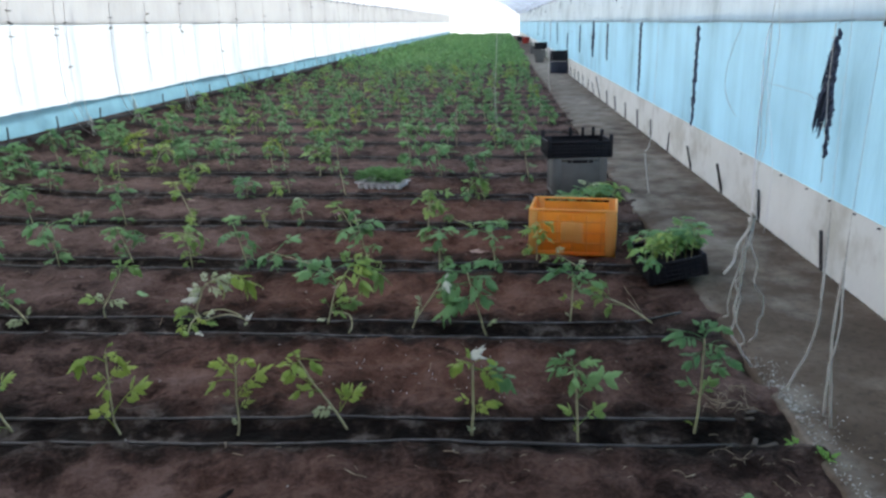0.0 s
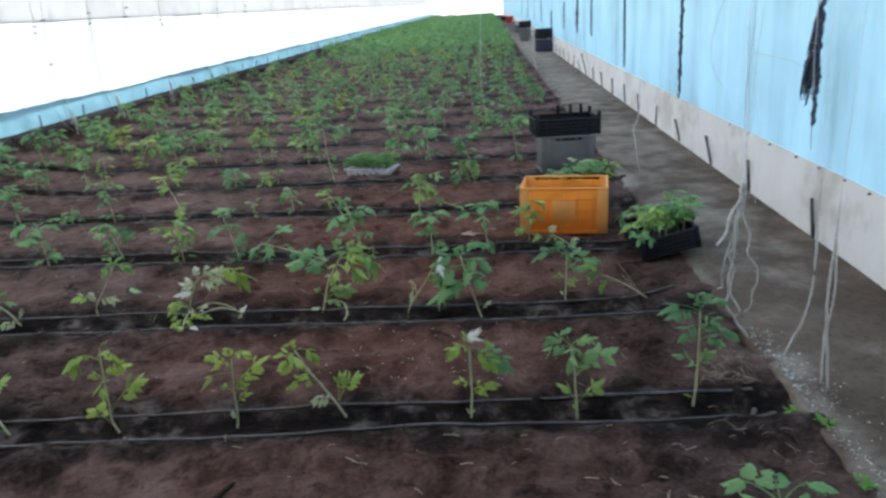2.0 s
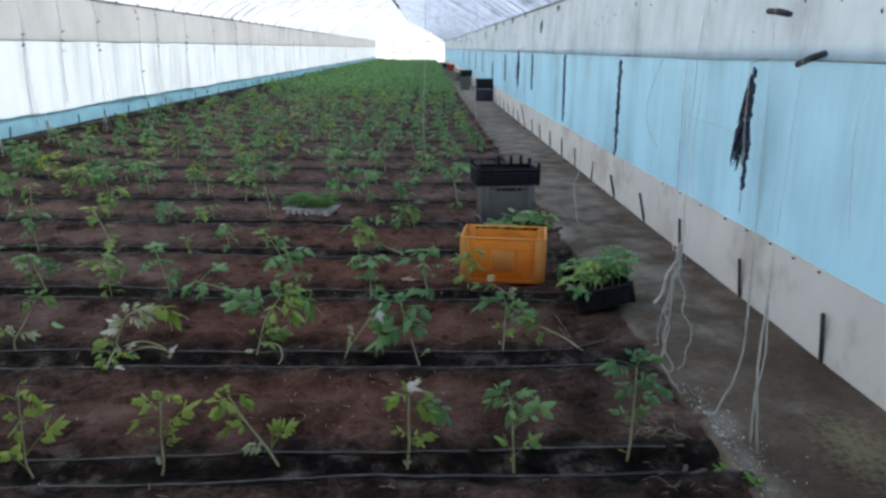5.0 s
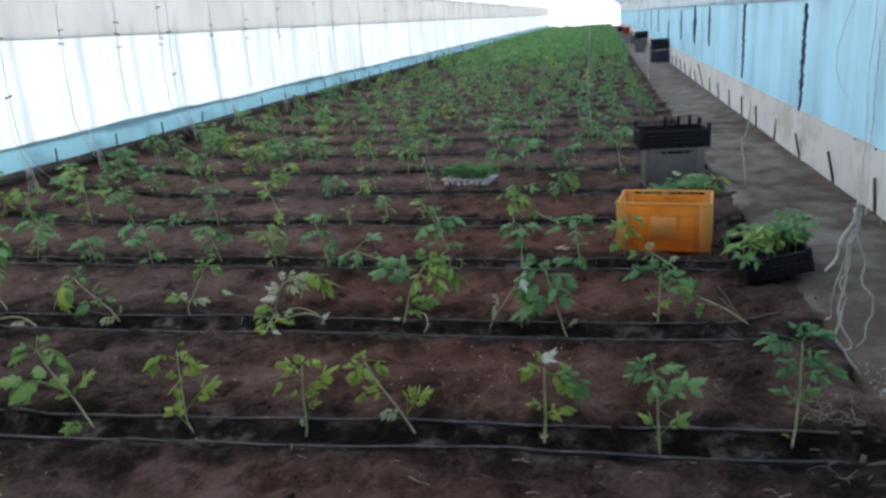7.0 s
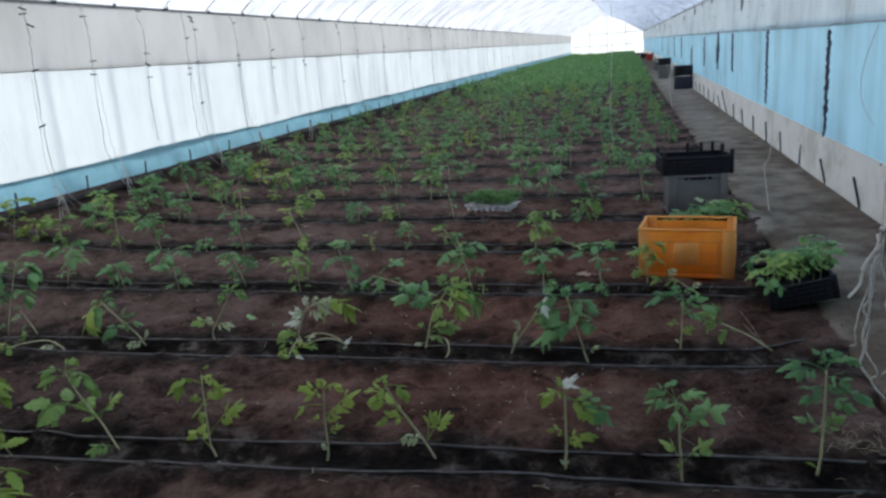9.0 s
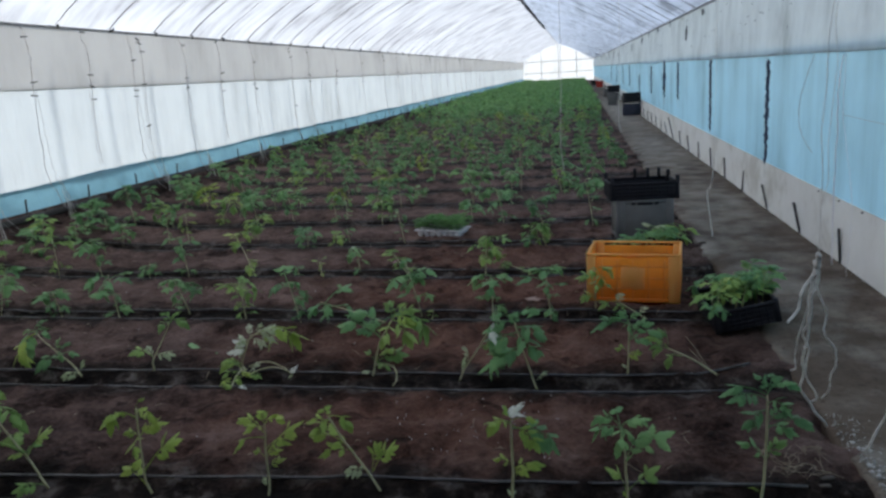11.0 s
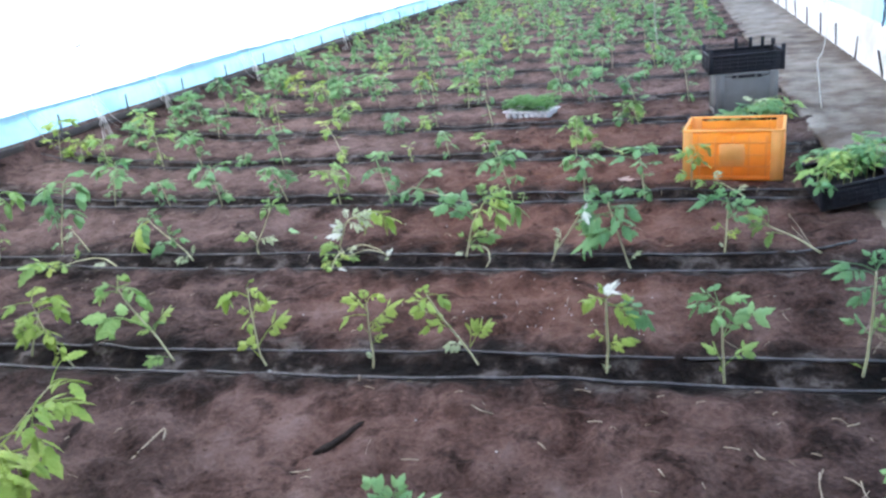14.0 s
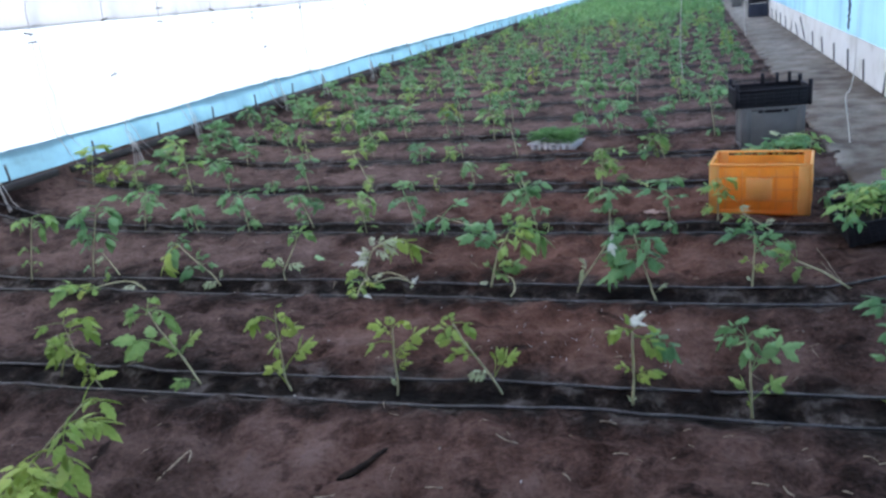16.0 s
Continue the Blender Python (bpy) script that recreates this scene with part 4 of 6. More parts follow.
grown(-1.03, 2.795, [(0, 0), (0.012, 0.065), (0.012, 0.17), (0.018, 0.29), (0.023, 0.315)], [(0.014, 0.255, -0.10, 0.19, -0.02, 1), (0.015, 0.275, -0.095, 0.31, 0.02, 1), (0.02, 0.31, 0.09, 0.31, 0.0, 2), (0.02, 0.31, -0.02, 0.33, 0.06, 1), (0.018, 0.3, -0.03, 0.29, -0.06, 1), (0.018, 0.19, 0.19, 0.31, 0.02, 0),
      (0.016, 0.21, 0.115, 0.22, -0.03, 1), (0.014, 0.17, 0.075, 0.19, 0.0, 1), (0.012, 0.115, 0.08, 0.135, 0.02, 1), (0.012, 0.17, -0.05, 0.175, 0.0, 1), (0.005, 0.045, -0.025, 0.08, 0.0, 0, "pale")], UPRIGHT, "fresh")
grown(-0.57, 2.82, [(0, 0), (-0.042, 0.075), (-0.10, 0.165), (-0.147, 0.24), (-0.186, 0.315)], [(-0.186, 0.315, -0.115, 0.255, 0.0, 2), (-0.17, 0.275, -0.275, 0.275, 0.0, 1), (-0.18, 0.30, -0.24, 0.31, 0.05, 1), (-0.18, 0.30, -0.19, 0.26, -0.07, 2),
      (-0.1, 0.175, -0.275, 0.185, 0.02, 1), (-0.1, 0.175, -0.215, 0.14, -0.04, 1), (-0.03, 0.085, 0.09, 0.20, 0.0, 0), (-0.03, 0.085, 0.015, 0.205, 0.03, 0), (-0.042, 0.09, -0.135, 0.065, 0.0, 2, "pale")], LEANING, "fresh")
grown(-0.062, 2.83, [(0, 0), (0.007, 0.12), (0.007, 0.27), (0.007, 0.32)], [(0.007, 0.315, -0.022, 0.40, 0.0, 0), (0.01, 0.33, 0.10, 0.315, 0.0, 1), (0.007, 0.315, -0.065, 0.26, 0.0, 2), (0.007, 0.32, -0.05, 0.29, -0.06, 2), (0.012, 0.30, 0.165, 0.18, 0.0, 1, "bluish"),
      (0.01, 0.31, 0.09, 0.22, -0.05, 1), (0.007, 0.13, 0.12, 0.125, 0.0, 1), (0.007, 0.15, -0.065, 0.15, 0.0, 1), (0.007, 0.14, 0.05, 0.12, -0.06, 1), (0.0, 0.02, -0.02, 0.05, 0.0, 0, "pale"), (0.0, 0.02, 0.02, 0.045, 0.0, 0, "pale"), (-0.01, 0.35, 0.078, 0.38, 0.0, 0, "bleached"), (0.0, 0.345, 0.07, 0.40, 0.02, 0, "bleached"), (0.0, 0.36, 0.075, 0.35, -0.03, 0, "bleached")], LIGHT, "fresh", 0.0060)
grown(0.365, 2.81, [(0, 0), (-0.005, 0.095), (-0.01, 0.215), (-0.023, 0.315)], [(-0.023, 0.325, -0.115, 0.315, 0.0, 2), (-0.023, 0.33, -0.035, 0.265, -0.08, 2), (-0.023, 0.33, 0.055, 0.325, 0.0, 2), (-0.023, 0.33, -0.06, 0.345, 0.09, 1), (-0.023, 0.325, 0.01, 0.29, -0.05, 2), (-0.02, 0.32, -0.09, 0.28, -0.05, 2),
      (-0.005, 0.20, 0.18, 0.31, 0.0, 0), (-0.005, 0.2, 0.10, 0.28, 0.02, 1), (-0.005, 0.065, -0.085, 0.14, 0.0, 1, "green"), (-0.005, 0.075, 0.135, 0.165, 0.0, 0, "green"), (0.0, 0.03, -0.015, 0.085, 0.0, 0, "fresh")], UPRIGHT, "bluish")
grown(0.835, 2.865, [(0, 0), (0.01, 0.12), (0.012, 0.27), (0.01, 0.415)], [(0.01, 0.415, -0.135, 0.395, 0.0, 1), (0.01, 0.42, -0.03, 0.465, 0.05, 1), (0.012, 0.425, 0.10, 0.43, 0.0, 2), (0.012, 0.42, 0.06, 0.45, 0.08, 1), (0.01, 0.40, -0.11, 0.39, -0.05, 1), (0.01, 0.36, -0.025, 0.30, -0.05, 2), (0.01, 0.38, 0.03, 0.36, -0.08, 2),
      (0.014, 0.29, 0.165, 0.275, 0.0, 1), (0.014, 0.31, 0.10, 0.34, 0.0, 1), (0.012, 0.3, 0.08, 0.27, -0.06, 1), (0.01, 0.17, -0.085, 0.20, 0.0, 1), (0.01, 0.16, 0.10, 0.21, 0.0, 1, "green"), (0.0, 0.03, -0.04, 0.05, 0.0, 1, "fresh")], BUSHY, "bluish", 0.0056)
# the second row
tomato(-4.18, 3.94, 0.46, 0.16, 0.0, [(0.15, 30, 0.05, 40, 0), (0.3, 180, 0.09, 20, 1), (0.32, 10, 0.09, 20, 1), (0.5, 190, 0.11, 20, 1), (0.55, 350, 0.10, 20, 1), (0.92, 185, 0.17, 20, 1), (0.95, 340, 0.2, 15, 2), (1.0, 20, 0.2, 20, 2), (1.0, 270, 0.15, 20, 2)], UPRIGHT)
tomato(-3.70, 4.0, 0.48, 0.16, 0.02, [(0.12, 180, 0.09, 20, 1), (0.4, 190, 0.12, 20, 1), (0.55, 185, 0.18, 20, 1), (0.6, 350, 0.22, 25, 2), (0.65, 280, 0.15, 10, 2), (0.7, 200, 0.16, 20, 2), (0.85, 190, 0.22, 20, 1), (0.9, 175, 0.24, 15, 2), (0.92, 350, 0.25, 20, 2), (0.95, 10, 0.2, 25, 2), (1.0, 240, 0.17, 25, 2), (1.0, 60, 0.16, 40, 1)], BUSHY)
tomato(-3.47, 4.0, 0.16, -0.10, 0.0, [(0.4, 200, 0.08, 0, 1), (0.7, 190, 0.10, 10, 1), (1.0, 150, 0.09, 20, 1), (0.9, 260, 0.08, 0, 1, 1)], WORDS_SMALL)
grown(-3.17, 3.87, [(0, 0), (-0.07, 0.05), (-0.15, 0.062)], [(-0.30, 0.06, -0.40, 0.05, -0.12, 1, "green", -0.10), (-0.33, 0.05, -0.28, 0.04, -0.28, 1, "fresh", -0.14), (-0.33, 0.05, -0.42, 0.03, -0.26, 2, "green", -0.14), (-0.30, 0.06, -0.22, 0.03, -0.22, 1, "green", -0.10), (-0.33, 0.05, -0.35, 0.02, -0.36, 2, "green", -0.18), (-0.25, 0.06, -0.27, 0.12, -0.02, 1, "green", -0.05), (-0.05, 0.03, -0.12, 0.02, -0.06, 1, "pale")],
      FALLEN, "green", 0.005, [[(-0.15, 0, 0.062), (-0.25, -0.06, 0.06), (-0.33, -0.14, 0.05)]])
grown(-2.645, 3.93, [(0, 0), (-0.05, 0.08), (-0.145, 0.165), (-0.22, 0.24), (-0.26, 0.285)], [(-0.26, 0.285, -0.33, 0.255, 0.0, 1), (-0.26, 0.285, -0.21, 0.32, 0.06, 1), (-0.25, 0.28, -0.31, 0.13, 0.0, 2), (-0.25, 0.27, -0.27, 0.10, -0.03, 2, "fresh"), (-0.25, 0.28, -0.17, 0.24, -0.03, 2), (-0.12, 0.15, -0.10, 0.23, 0.02, 1),
      (-0.12, 0.14, -0.02, 0.115, 0.0, 1), (-0.12, 0.14, -0.08, 0.11, -0.06, 2), (-0.12, 0.15, -0.06, 0.19, 0.03, 1), (-0.1, 0.11, -0.30, 0.01, 0.0, 1), (0.0, 0.04, 0.02, 0.115, 0.0, 0, "pale"), (0.0, 0.02, -0.10, 0.0, -0.05, 1, "pale")], LEANING, "bluish")
grown(-2.195, 3.955, [(0, 0), (0, 0.065), (0.076, 0.18), (0.138, 0.29)], [(0.138, 0.285, 0.235, 0.25, 0.0, 2), (0.138, 0.285, 0.07, 0.325, 0.03, 1), (0.138, 0.285, 0.125, 0.25, -0.07, 2), (0.14, 0.29, 0.20, 0.335, 0.02, 1), (0.13, 0.275, 0.09, 0.24, -0.02, 1), (0, 0.085, -0.14, 0.085, 0.0, 1), (0, 0.085, -0.05, 0.13, 0.02, 1, "pale"), (0.01, 0.095, 0.12, 0.07, 0.0, 1, "pale")], LEANING, "green")
grown(-1.62, 3.965, [(0, 0), (-0.04, 0.05), (-0.01, 0.14), (0.03, 0.215), (0.09, 0.245)], [(0.09, 0.245, 0.15, 0.245, 0.02, 0, "pale"), (0.08, 0.24, 0.16, 0.18, 0.0, 1, "pale"), (0.05, 0.23, 0.10, 0.135, 0.0, 2), (0.09, 0.24, 0.255, 0.12, 0.0, 2, "fresh"), (0.03, 0.21, 0.11, 0.155, -0.02, 1, "pale"), (0.0, 0.165, -0.055, 0.225, 0.0, 0, "pale"), (0.06, 0.235, 0.10, 0.28, 0.04, 0, "pale"), (0.03, 0.22, 0.0, 0.27, 0.03, 1, "pale"), (0.07, 0.24, 0.17, 0.25, -0.02, 1, "pale"), (0.02, 0.2, -0.04, 0.17, -0.03, 1, "pale"), (0.0, 0.15, -0.09, 0.14, 0.02, 1, "pale"), (0.06, 0.23, 0.19, 0.21, 0.03, 1, "pale"),
      (-0.01, 0.155, -0.10, 0.195, 0.0, 0, "bleached"), (-0.01, 0.135, -0.145, 0.10, 0.0, 0, "bleached"), (-0.01, 0.145, -0.05, 0.09, 0.0, 1, "pale"), (-0.04, 0.05, -0.14, 0.01, 0.0, 2)], LIGHT, "green", 0.0056,
      [[(0, 0, 0.04), (0.10, 0, 0.07), (0.20, 0, 0.04), (0.245, -0.01, 0.0)]])
grown(-1.60, 3.93, [(0, 0), (-0.04, 0.035), (-0.06, 0.05)], [(-0.05, 0.05, -0.13, 0.07, 0.02, 1), (-0.05, 0.05, -0.13, 0.03, -0.06, 2), (-0.05, 0.05, -0.10, 0.03, -0.12, 1, "green", -0.05), (-0.05, 0.04, -0.075, 0.02, -0.19, 1, "fresh", -0.12), (-0.03, 0.05, 0.03, 0.03, -0.10, 1, "fresh", -0.05), (0.03, 0.04, 0.10, 0.03, -0.12, 1, "green", -0.09), (-0.02, 0.04, 0.02, 0.02, -0.20, 2, "green", -0.13),
      (0.02, 0.03, 0.085, 0.015, -0.24, 0, "bleached", -0.20), (-0.04, 0.04, -0.03, 0.01, -0.26, 2, "green", -0.18), (0.0, 0.03, 0.06, 0.07, 0.0, 1, "pale"), (0.23, 0.02, 0.285, 0.055, 0.03, 0, "bleached"), (0.22, 0.0, 0.25, 0.01, -0.05, 0, "pale")], FALLEN, "green", 0.006,
      [[(0, 0, 0.02), (0.12, 0.02, 0.05), (0.23, 0.02, 0.02)], [(-0.05, 0, 0.04), (-0.04, -0.10, 0.04), (-0.02, -0.20, 0.02)]])
grown(-0.905, 3.945, [(0, 0), (0.015, 0.06), (0.06, 0.21), (0.14, 0.335)], [(0.14, 0.34, 0.27, 0.19, 0.0, 2), (0.14, 0.34, 0.21, 0.395, 0.03, 1), (0.13, 0.33, 0.10, 0.40, 0.06, 1), (0.13, 0.32, 0.20, 0.20, -0.08, 2), (0.12, 0.31, 0.12, 0.20, -0.07, 2), (0.14, 0.34, 0.27, 0.345, 0.02, 1), (0.13, 0.33, 0.24, 0.26, -0.04, 2, "fresh"), (0.06, 0.225, -0.185, 0.24, 0.0, 1, "bluish"), (0.06, 0.245, -0.10, 0.325, 0.03, 1, "bluish"), (0.06, 0.23, -0.06, 0.25, -0.04, 1, "bluish"),
      (0.02, 0.095, -0.045, 0.125, 0.0, 1), (0.03, 0.085, 0.19, 0.08, 0.0, 1), (0.03, 0.095, 0.13, 0.135, 0.02, 1), (0.02, 0.08, 0.10, 0.05, -0.05, 1), (0.0, 0.03, -0.06, 0.02, 0.0, 1, "pale")], BUSHY, "green", 0.0056, [[(0.02, 0, 0.07), (0.12, -0.02, 0.07), (0.155, -0.08, 0.03), (0.145, -0.14, 0.01)]])
grown(-0.43, 3.935, [(0, 0), (0.03, 0.075), (0.12, 0.205), (0.17, 0.29), (0.215, 0.32)], [(0.195, 0.325, 0.212, 0.265, -0.145, 2, "bleached", -0.11), (0.195, 0.33, 0.212, 0.368, -0.125, 1, "bleached", -0.11), (0.05, 0.12, 0.035, 0.20, -0.02, 1, "pale"), (0.19, 0.30, 0.185, 0.21, -0.02, 0, "bleached"), (0.17, 0.29, 0.225, 0.325, 0.0, 0, "bleached"), (0.18, 0.3, 0.20, 0.24, -0.03, 0, "bleached"), (0.02, 0.05, 0.04, 0.15, 0.0, 0, "pale"), (0.1, 0.18, 0.2, 0.185, 0.0, 1)], "limp tomato plant with bleached white leaves on a leaning stem", "green", 0.0052)
grown(-0.02, 3.865, [(0, 0), (-0.03, 0.095), (-0.08, 0.275), (-0.10, 0.365)], [(-0.1, 0.365, -0.22, 0.375, 0.02, 1), (-0.1, 0.375, 0.03, 0.405, 0.02, 1), (-0.09, 0.33, 0.035, 0.30, 0.0, 1), (-0.1, 0.36, -0.20, 0.265, 0.0, 2), (-0.09, 0.32, -0.05, 0.20, -0.06, 2), (-0.09, 0.31, -0.15, 0.17, -0.03, 2), (-0.07, 0.24, -0.01, 0.16, 0.0, 2), (-0.07, 0.24, -0.11, 0.14, -0.06, 2), (-0.1, 0.29, -0.21, 0.17, 0.0, 2),
      (-0.09, 0.33, -0.14, 0.38, 0.07, 1), (-0.09, 0.34, -0.02, 0.26, -0.08, 2), (-0.09, 0.2, -0.23, 0.09, 0.0, 2, "fresh"), (-0.08, 0.2, -0.19, 0.08, -0.04, 2), (0.0, 0.055, 0.055, 0.095, 0.0, 1, "pale")], BUSHY, "bluish", 0.0056)
grown(0.434, 3.995, [(0, 0), (0.005, 0.095), (0.01, 0.19), (0.01, 0.275)], [(0.01, 0.275, -0.16, 0.22, 0.0, 1), (0.01, 0.285, -0.07, 0.27, -0.03, 2), (0.01, 0.285, 0.075, 0.31, 0.03, 1), (0.01, 0.285, 0.02, 0.24, -0.07, 2), (0.01, 0.28, -0.04, 0.32, 0.05, 1), (0.01, 0.19, 0.18, 0.19, 0.0, 1), (0.01, 0.19, 0.11, 0.16, -0.03, 1), (0.01, 0.2, 0.15, 0.235, 0.04, 1), (0.01, 0.125, -0.06, 0.125, 0.0, 1, "fresh"), (0.01, 0.115, 0.075, 0.10, 0.0, 1, "fresh"), (0.01, 0.115, 0.02, 0.10, -0.07, 1, "fresh"), (0.0, 0.035, -0.03, 0.055, 0.0, 0, "pale")], BUSHY, "bluish")
grown(0.882, 3.985, [(0, 0), (-0.12, 0.085), (-0.25, 0.15)], [(-0.25, 0.15, -0.36, 0.19, 0.0, 1), (-0.25, 0.15, -0.30, 0.235, 0.02, 1), (-0.24, 0.14, -0.30, 0.10, -0.03, 2), (-0.25, 0.15, -0.33, 0.12, 0.04, 1), (-0.18, 0.105, -0.24, 0.03, 0.0, 2), (-0.05, 0.04, -0.08, 0.05, 0.0, 0, "pale")], FALLEN, "green")
torn = Geo()
leaflet(torn, (0, 0, 0.006), Vector((1, 0, 0.12)), Vector((0, 0.3, 1)), 0.34, 0.035, 0.25, 6)
leaflet(torn, (0.22, 0, 0.012), Vector((0.7, 0.6, 0.2)), Vector((0, 0, 1)), 0.12, 0.035, 0.5, 5)
tagged(new("torn_leaf", torn.mesh("torn_leaf", M_BLUISH)), "torn off green tomato leaf lying on the soil", "leaf").matrix_basis = pose(-2.22, 4.43, soil_z(-2.22, 4.43) + 0.006, 0, 0, -47)
# loose plants nearer than the first row
tomato(-2.08, 1.74, 0.40, 0.40, 0.10, [(0.3, 300, 0.2, 20, 1), (0.35, 10, 0.22, 25, 1), (0.4, 270, 0.22, 0, 1), (0.45, 320, 0.27, 20, 1), (0.55, 290, 0.26, 10, 1), (0.6, 350, 0.25, 15, 1), (0.5, 330, 0.24, 10, 2), (0.6, 250, 0.2, 5, 2), (0.65, 60, 0.2, 20, 1), (0.8, 20, 0.2, 20, 1), (0.9, 300, 0.2, 15, 2), (1.0, 350, 0.17, 30, 1), (1.0, 100, 0.15, 40, 1)], LEANING, fresh=True)
grown(-0.53, 1.70, [(0, 0), (0.0, 0.11), (-0.01, 0.19)], [(-0.01, 0.16, -0.10, 0.15, -0.03, 1), (-0.01, 0.18, -0.075, 0.21, 0.03, 1), (-0.01, 0.19, -0.02, 0.255, 0.03, 0), (0.0, 0.18, 0.06, 0.235, 0.02, 1), (0.0, 0.17, 0.15, 0.18, 0.0, 1), (0.0, 0.17, 0.10, 0.16, -0.04, 1), (-0.01, 0.18, -0.05, 0.17, -0.08, 2), (0.0, 0.18, 0.03, 0.17, -0.07, 2), (-0.01, 0.19, -0.11, 0.23, 0.04, 1), (0.0, 0.19, 0.05, 0.25, 0.06, 1), (0.0, 0.1, 0.08, 0.13, 0.0, 1), (0.0, 0.1, -0.07, 0.12, 0.0, 1)], BUSHY, "bluish")
grown(0.23, 1.78, [(0, 0), (-0.005, 0.10), (-0.01, 0.19)], [(-0.01, 0.19, -0.08, 0.225, 0.01, 1), (-0.01, 0.18, 0.05, 0.17, 0.0, 2), (-0.01, 0.17, -0.03, 0.15, -0.07, 1), (0.0, 0.10, 0.07, 0.12, 0.0, 1), (0.0, 0.09, -0.06, 0.11, 0.0, 1)], WORDS_SMALL, "fresh")
tomato(0.80, 1.84, 0.255, 0.0, 0.02, [(0.8, 170, 0.17, 20, 1), (0.85, 240, 0.18, 15, 1), (0.9, 10, 0.20, 20, 1), (1.0, 40, 0.18, 20, 1), (1.0, 140, 0.17, 25, 1), (0.95, 270, 0.15, 10, 1), (0.6, 20, 0.15, 15, 1), (0.7, 190, 0.16, 15, 1), (0.85, 300, 0.15, 15, 1), (0.95, 200, 0.15, 20, 1), (1.0, 340, 0.17, 15, 1), (1.0, 90, 0.14, 30, 1)], BUSHY)

WORDS = ("slender green young tomato plant growing beside a drip hose", "leafy green young tomato plant growing in the wet strip", "small yellowish young tomato plant in the bed", "bushy dark green young tomato plant in the bed")


def station_row(i, line):
    """One row, plant by plant: place along the row, off the row, height, lean, reach of the leaves."""
    r = random.Random(40 + i)
    for x, off, h, lean, reach in line:
        count = 4 if reach < 0.06 else 8 if reach < 0.1 else 10 if reach < 0.17 else 12
        foliage = crown_leaves(r, count, min(0.17, reach * 1.12 + 0.015))
        if reach > 0.06 and r.random() < 0.35:
            foliage.append((r.uniform(0.7, 1.0), r.uniform(180, 360), r.uniform(0.04, 0.06), r.uniform(10, 60), 0, 1))
        words = FALLEN if abs(lean) > 0.3 else WORDS[2] if h < 0.2 else LEANING if abs(lean) > 0.12 else WORDS[3] if reach > 0.17 else WORDS[i % 2]
        tomato(x, ROW0 + PITCH * i + off, h, lean, r.gauss(0, 0.02), foliage, words, fresh=r.random() < 0.06)


# rows three to eight where plants can be told apart; then regular rows
station_row(2, [(-4.09, 0.1, 0.35, 0.08, 0.17), (-3.62, 0.16, 0.21, -0.04, 0.12), (-3.04, 0.0, 0.32, -0.04, 0.15), (-2.58, 0.16, 0.26, -0.09, 0.13), (-2.08, 0.01, 0.29, -0.01, 0.16), (-1.67, -0.02, 0.28, -0.07, 0.11), (-1.0, -0.16, 0.14, -0.48, 0.13), (-0.85, 0.09, 0.38, -0.09, 0.13), (0.02, -0.07, 0.33, -0.03, 0.13), (-0.36, 0.02, 0.31, 0.0, 0.11), (-0.78, 0.05, 0.07, 0.02, 0.03)])
station_row(3, [(-5.62, 0.18, 0.36, 0.10, 0.17), (-5.42, 0.25, 0.19, 0.02, 0.14), (-5.0, 0.1, 0.28, 0.0, 0.13), (-4.44, 0.16, 0.38, -0.03, 0.12), (-4.01, 0.16, 0.37, -0.05, 0.29), (-3.55, 0.16, 0.13, 0.0, 0.09), (-3.17, 0.16, 0.38, -0.06, 0.13), (-2.54, 0.14, 0.37, -0.14, 0.13), (-1.87, -0.07, 0.13, 0.0, 0.05), (-2.15, 0.14, 0.07, -0.02, 0.06), (-1.61, 0.16, 0.22, -0.03, 0.08), (-1.16, 0.04, 0.22, -0.14, 0.09), (-0.54, 0.03, 0.35, 0.02, 0.14), (-0.1, 0.05, 0.15, -0.36, 0.09)])
station_row(4, [(-5.16, -0.36, 0.25, 0.06, 0.15), (-5.08, 0.24, 0.2, 0.0, 0.12), (-4.08, 0.36, 0.27, 0.0, 0.07), (-2.42, 0.03, 0.2, 0.03, 0.19), (-2.18, 0.19, 0.14, 0.03, 0.08), (-2.05, 0.23, 0.16, 0.0, 0.05), (-1.47, 0.15, 0.34, -0.06, 0.07), (-0.24, -0.16, 0.11, -0.01, 0.08), (-0.09, -0.09, 0.23, -0.08, 0.11), (-3.07, 0.36, 0.25, 0.0, 0.13), (-3.86, 0.36, 0.3, 0.0, 0.09)])
station_row(5, [(-5.31, -0.36, 0.22, 0.07, 0.2), (-5.05, -0.36, 0.14, 0.0, 0.13), (-4.99, 0.13, 0.45, -0.1, 0.21), (-4.81, 0.36, 0.22, 0.0, 0.21), (-4.01, 0.36, 0.33, 0.17, 0.21), (-3.56, 0.36, 0.28, -0.03, 0.21), (-3.1, 0.36, 0.37, -0.05, 0.19), (-2.57, 0.35, 0.27, -0.03, 0.11), (-2.44, 0.36, 0.21, 0.0, 0.07), (-1.97, 0.12, 0.32, 0.02, 0.19), (-0.96, 0.18, 0.21, 0.0, 0.11), (-0.59, 0.02, 0.38, -0.07, 0.19), (-0.15, -0.36, 0.32, -0.1, 0.13), (0.34, -0.36, 0.47, -0.07, 0.17)])
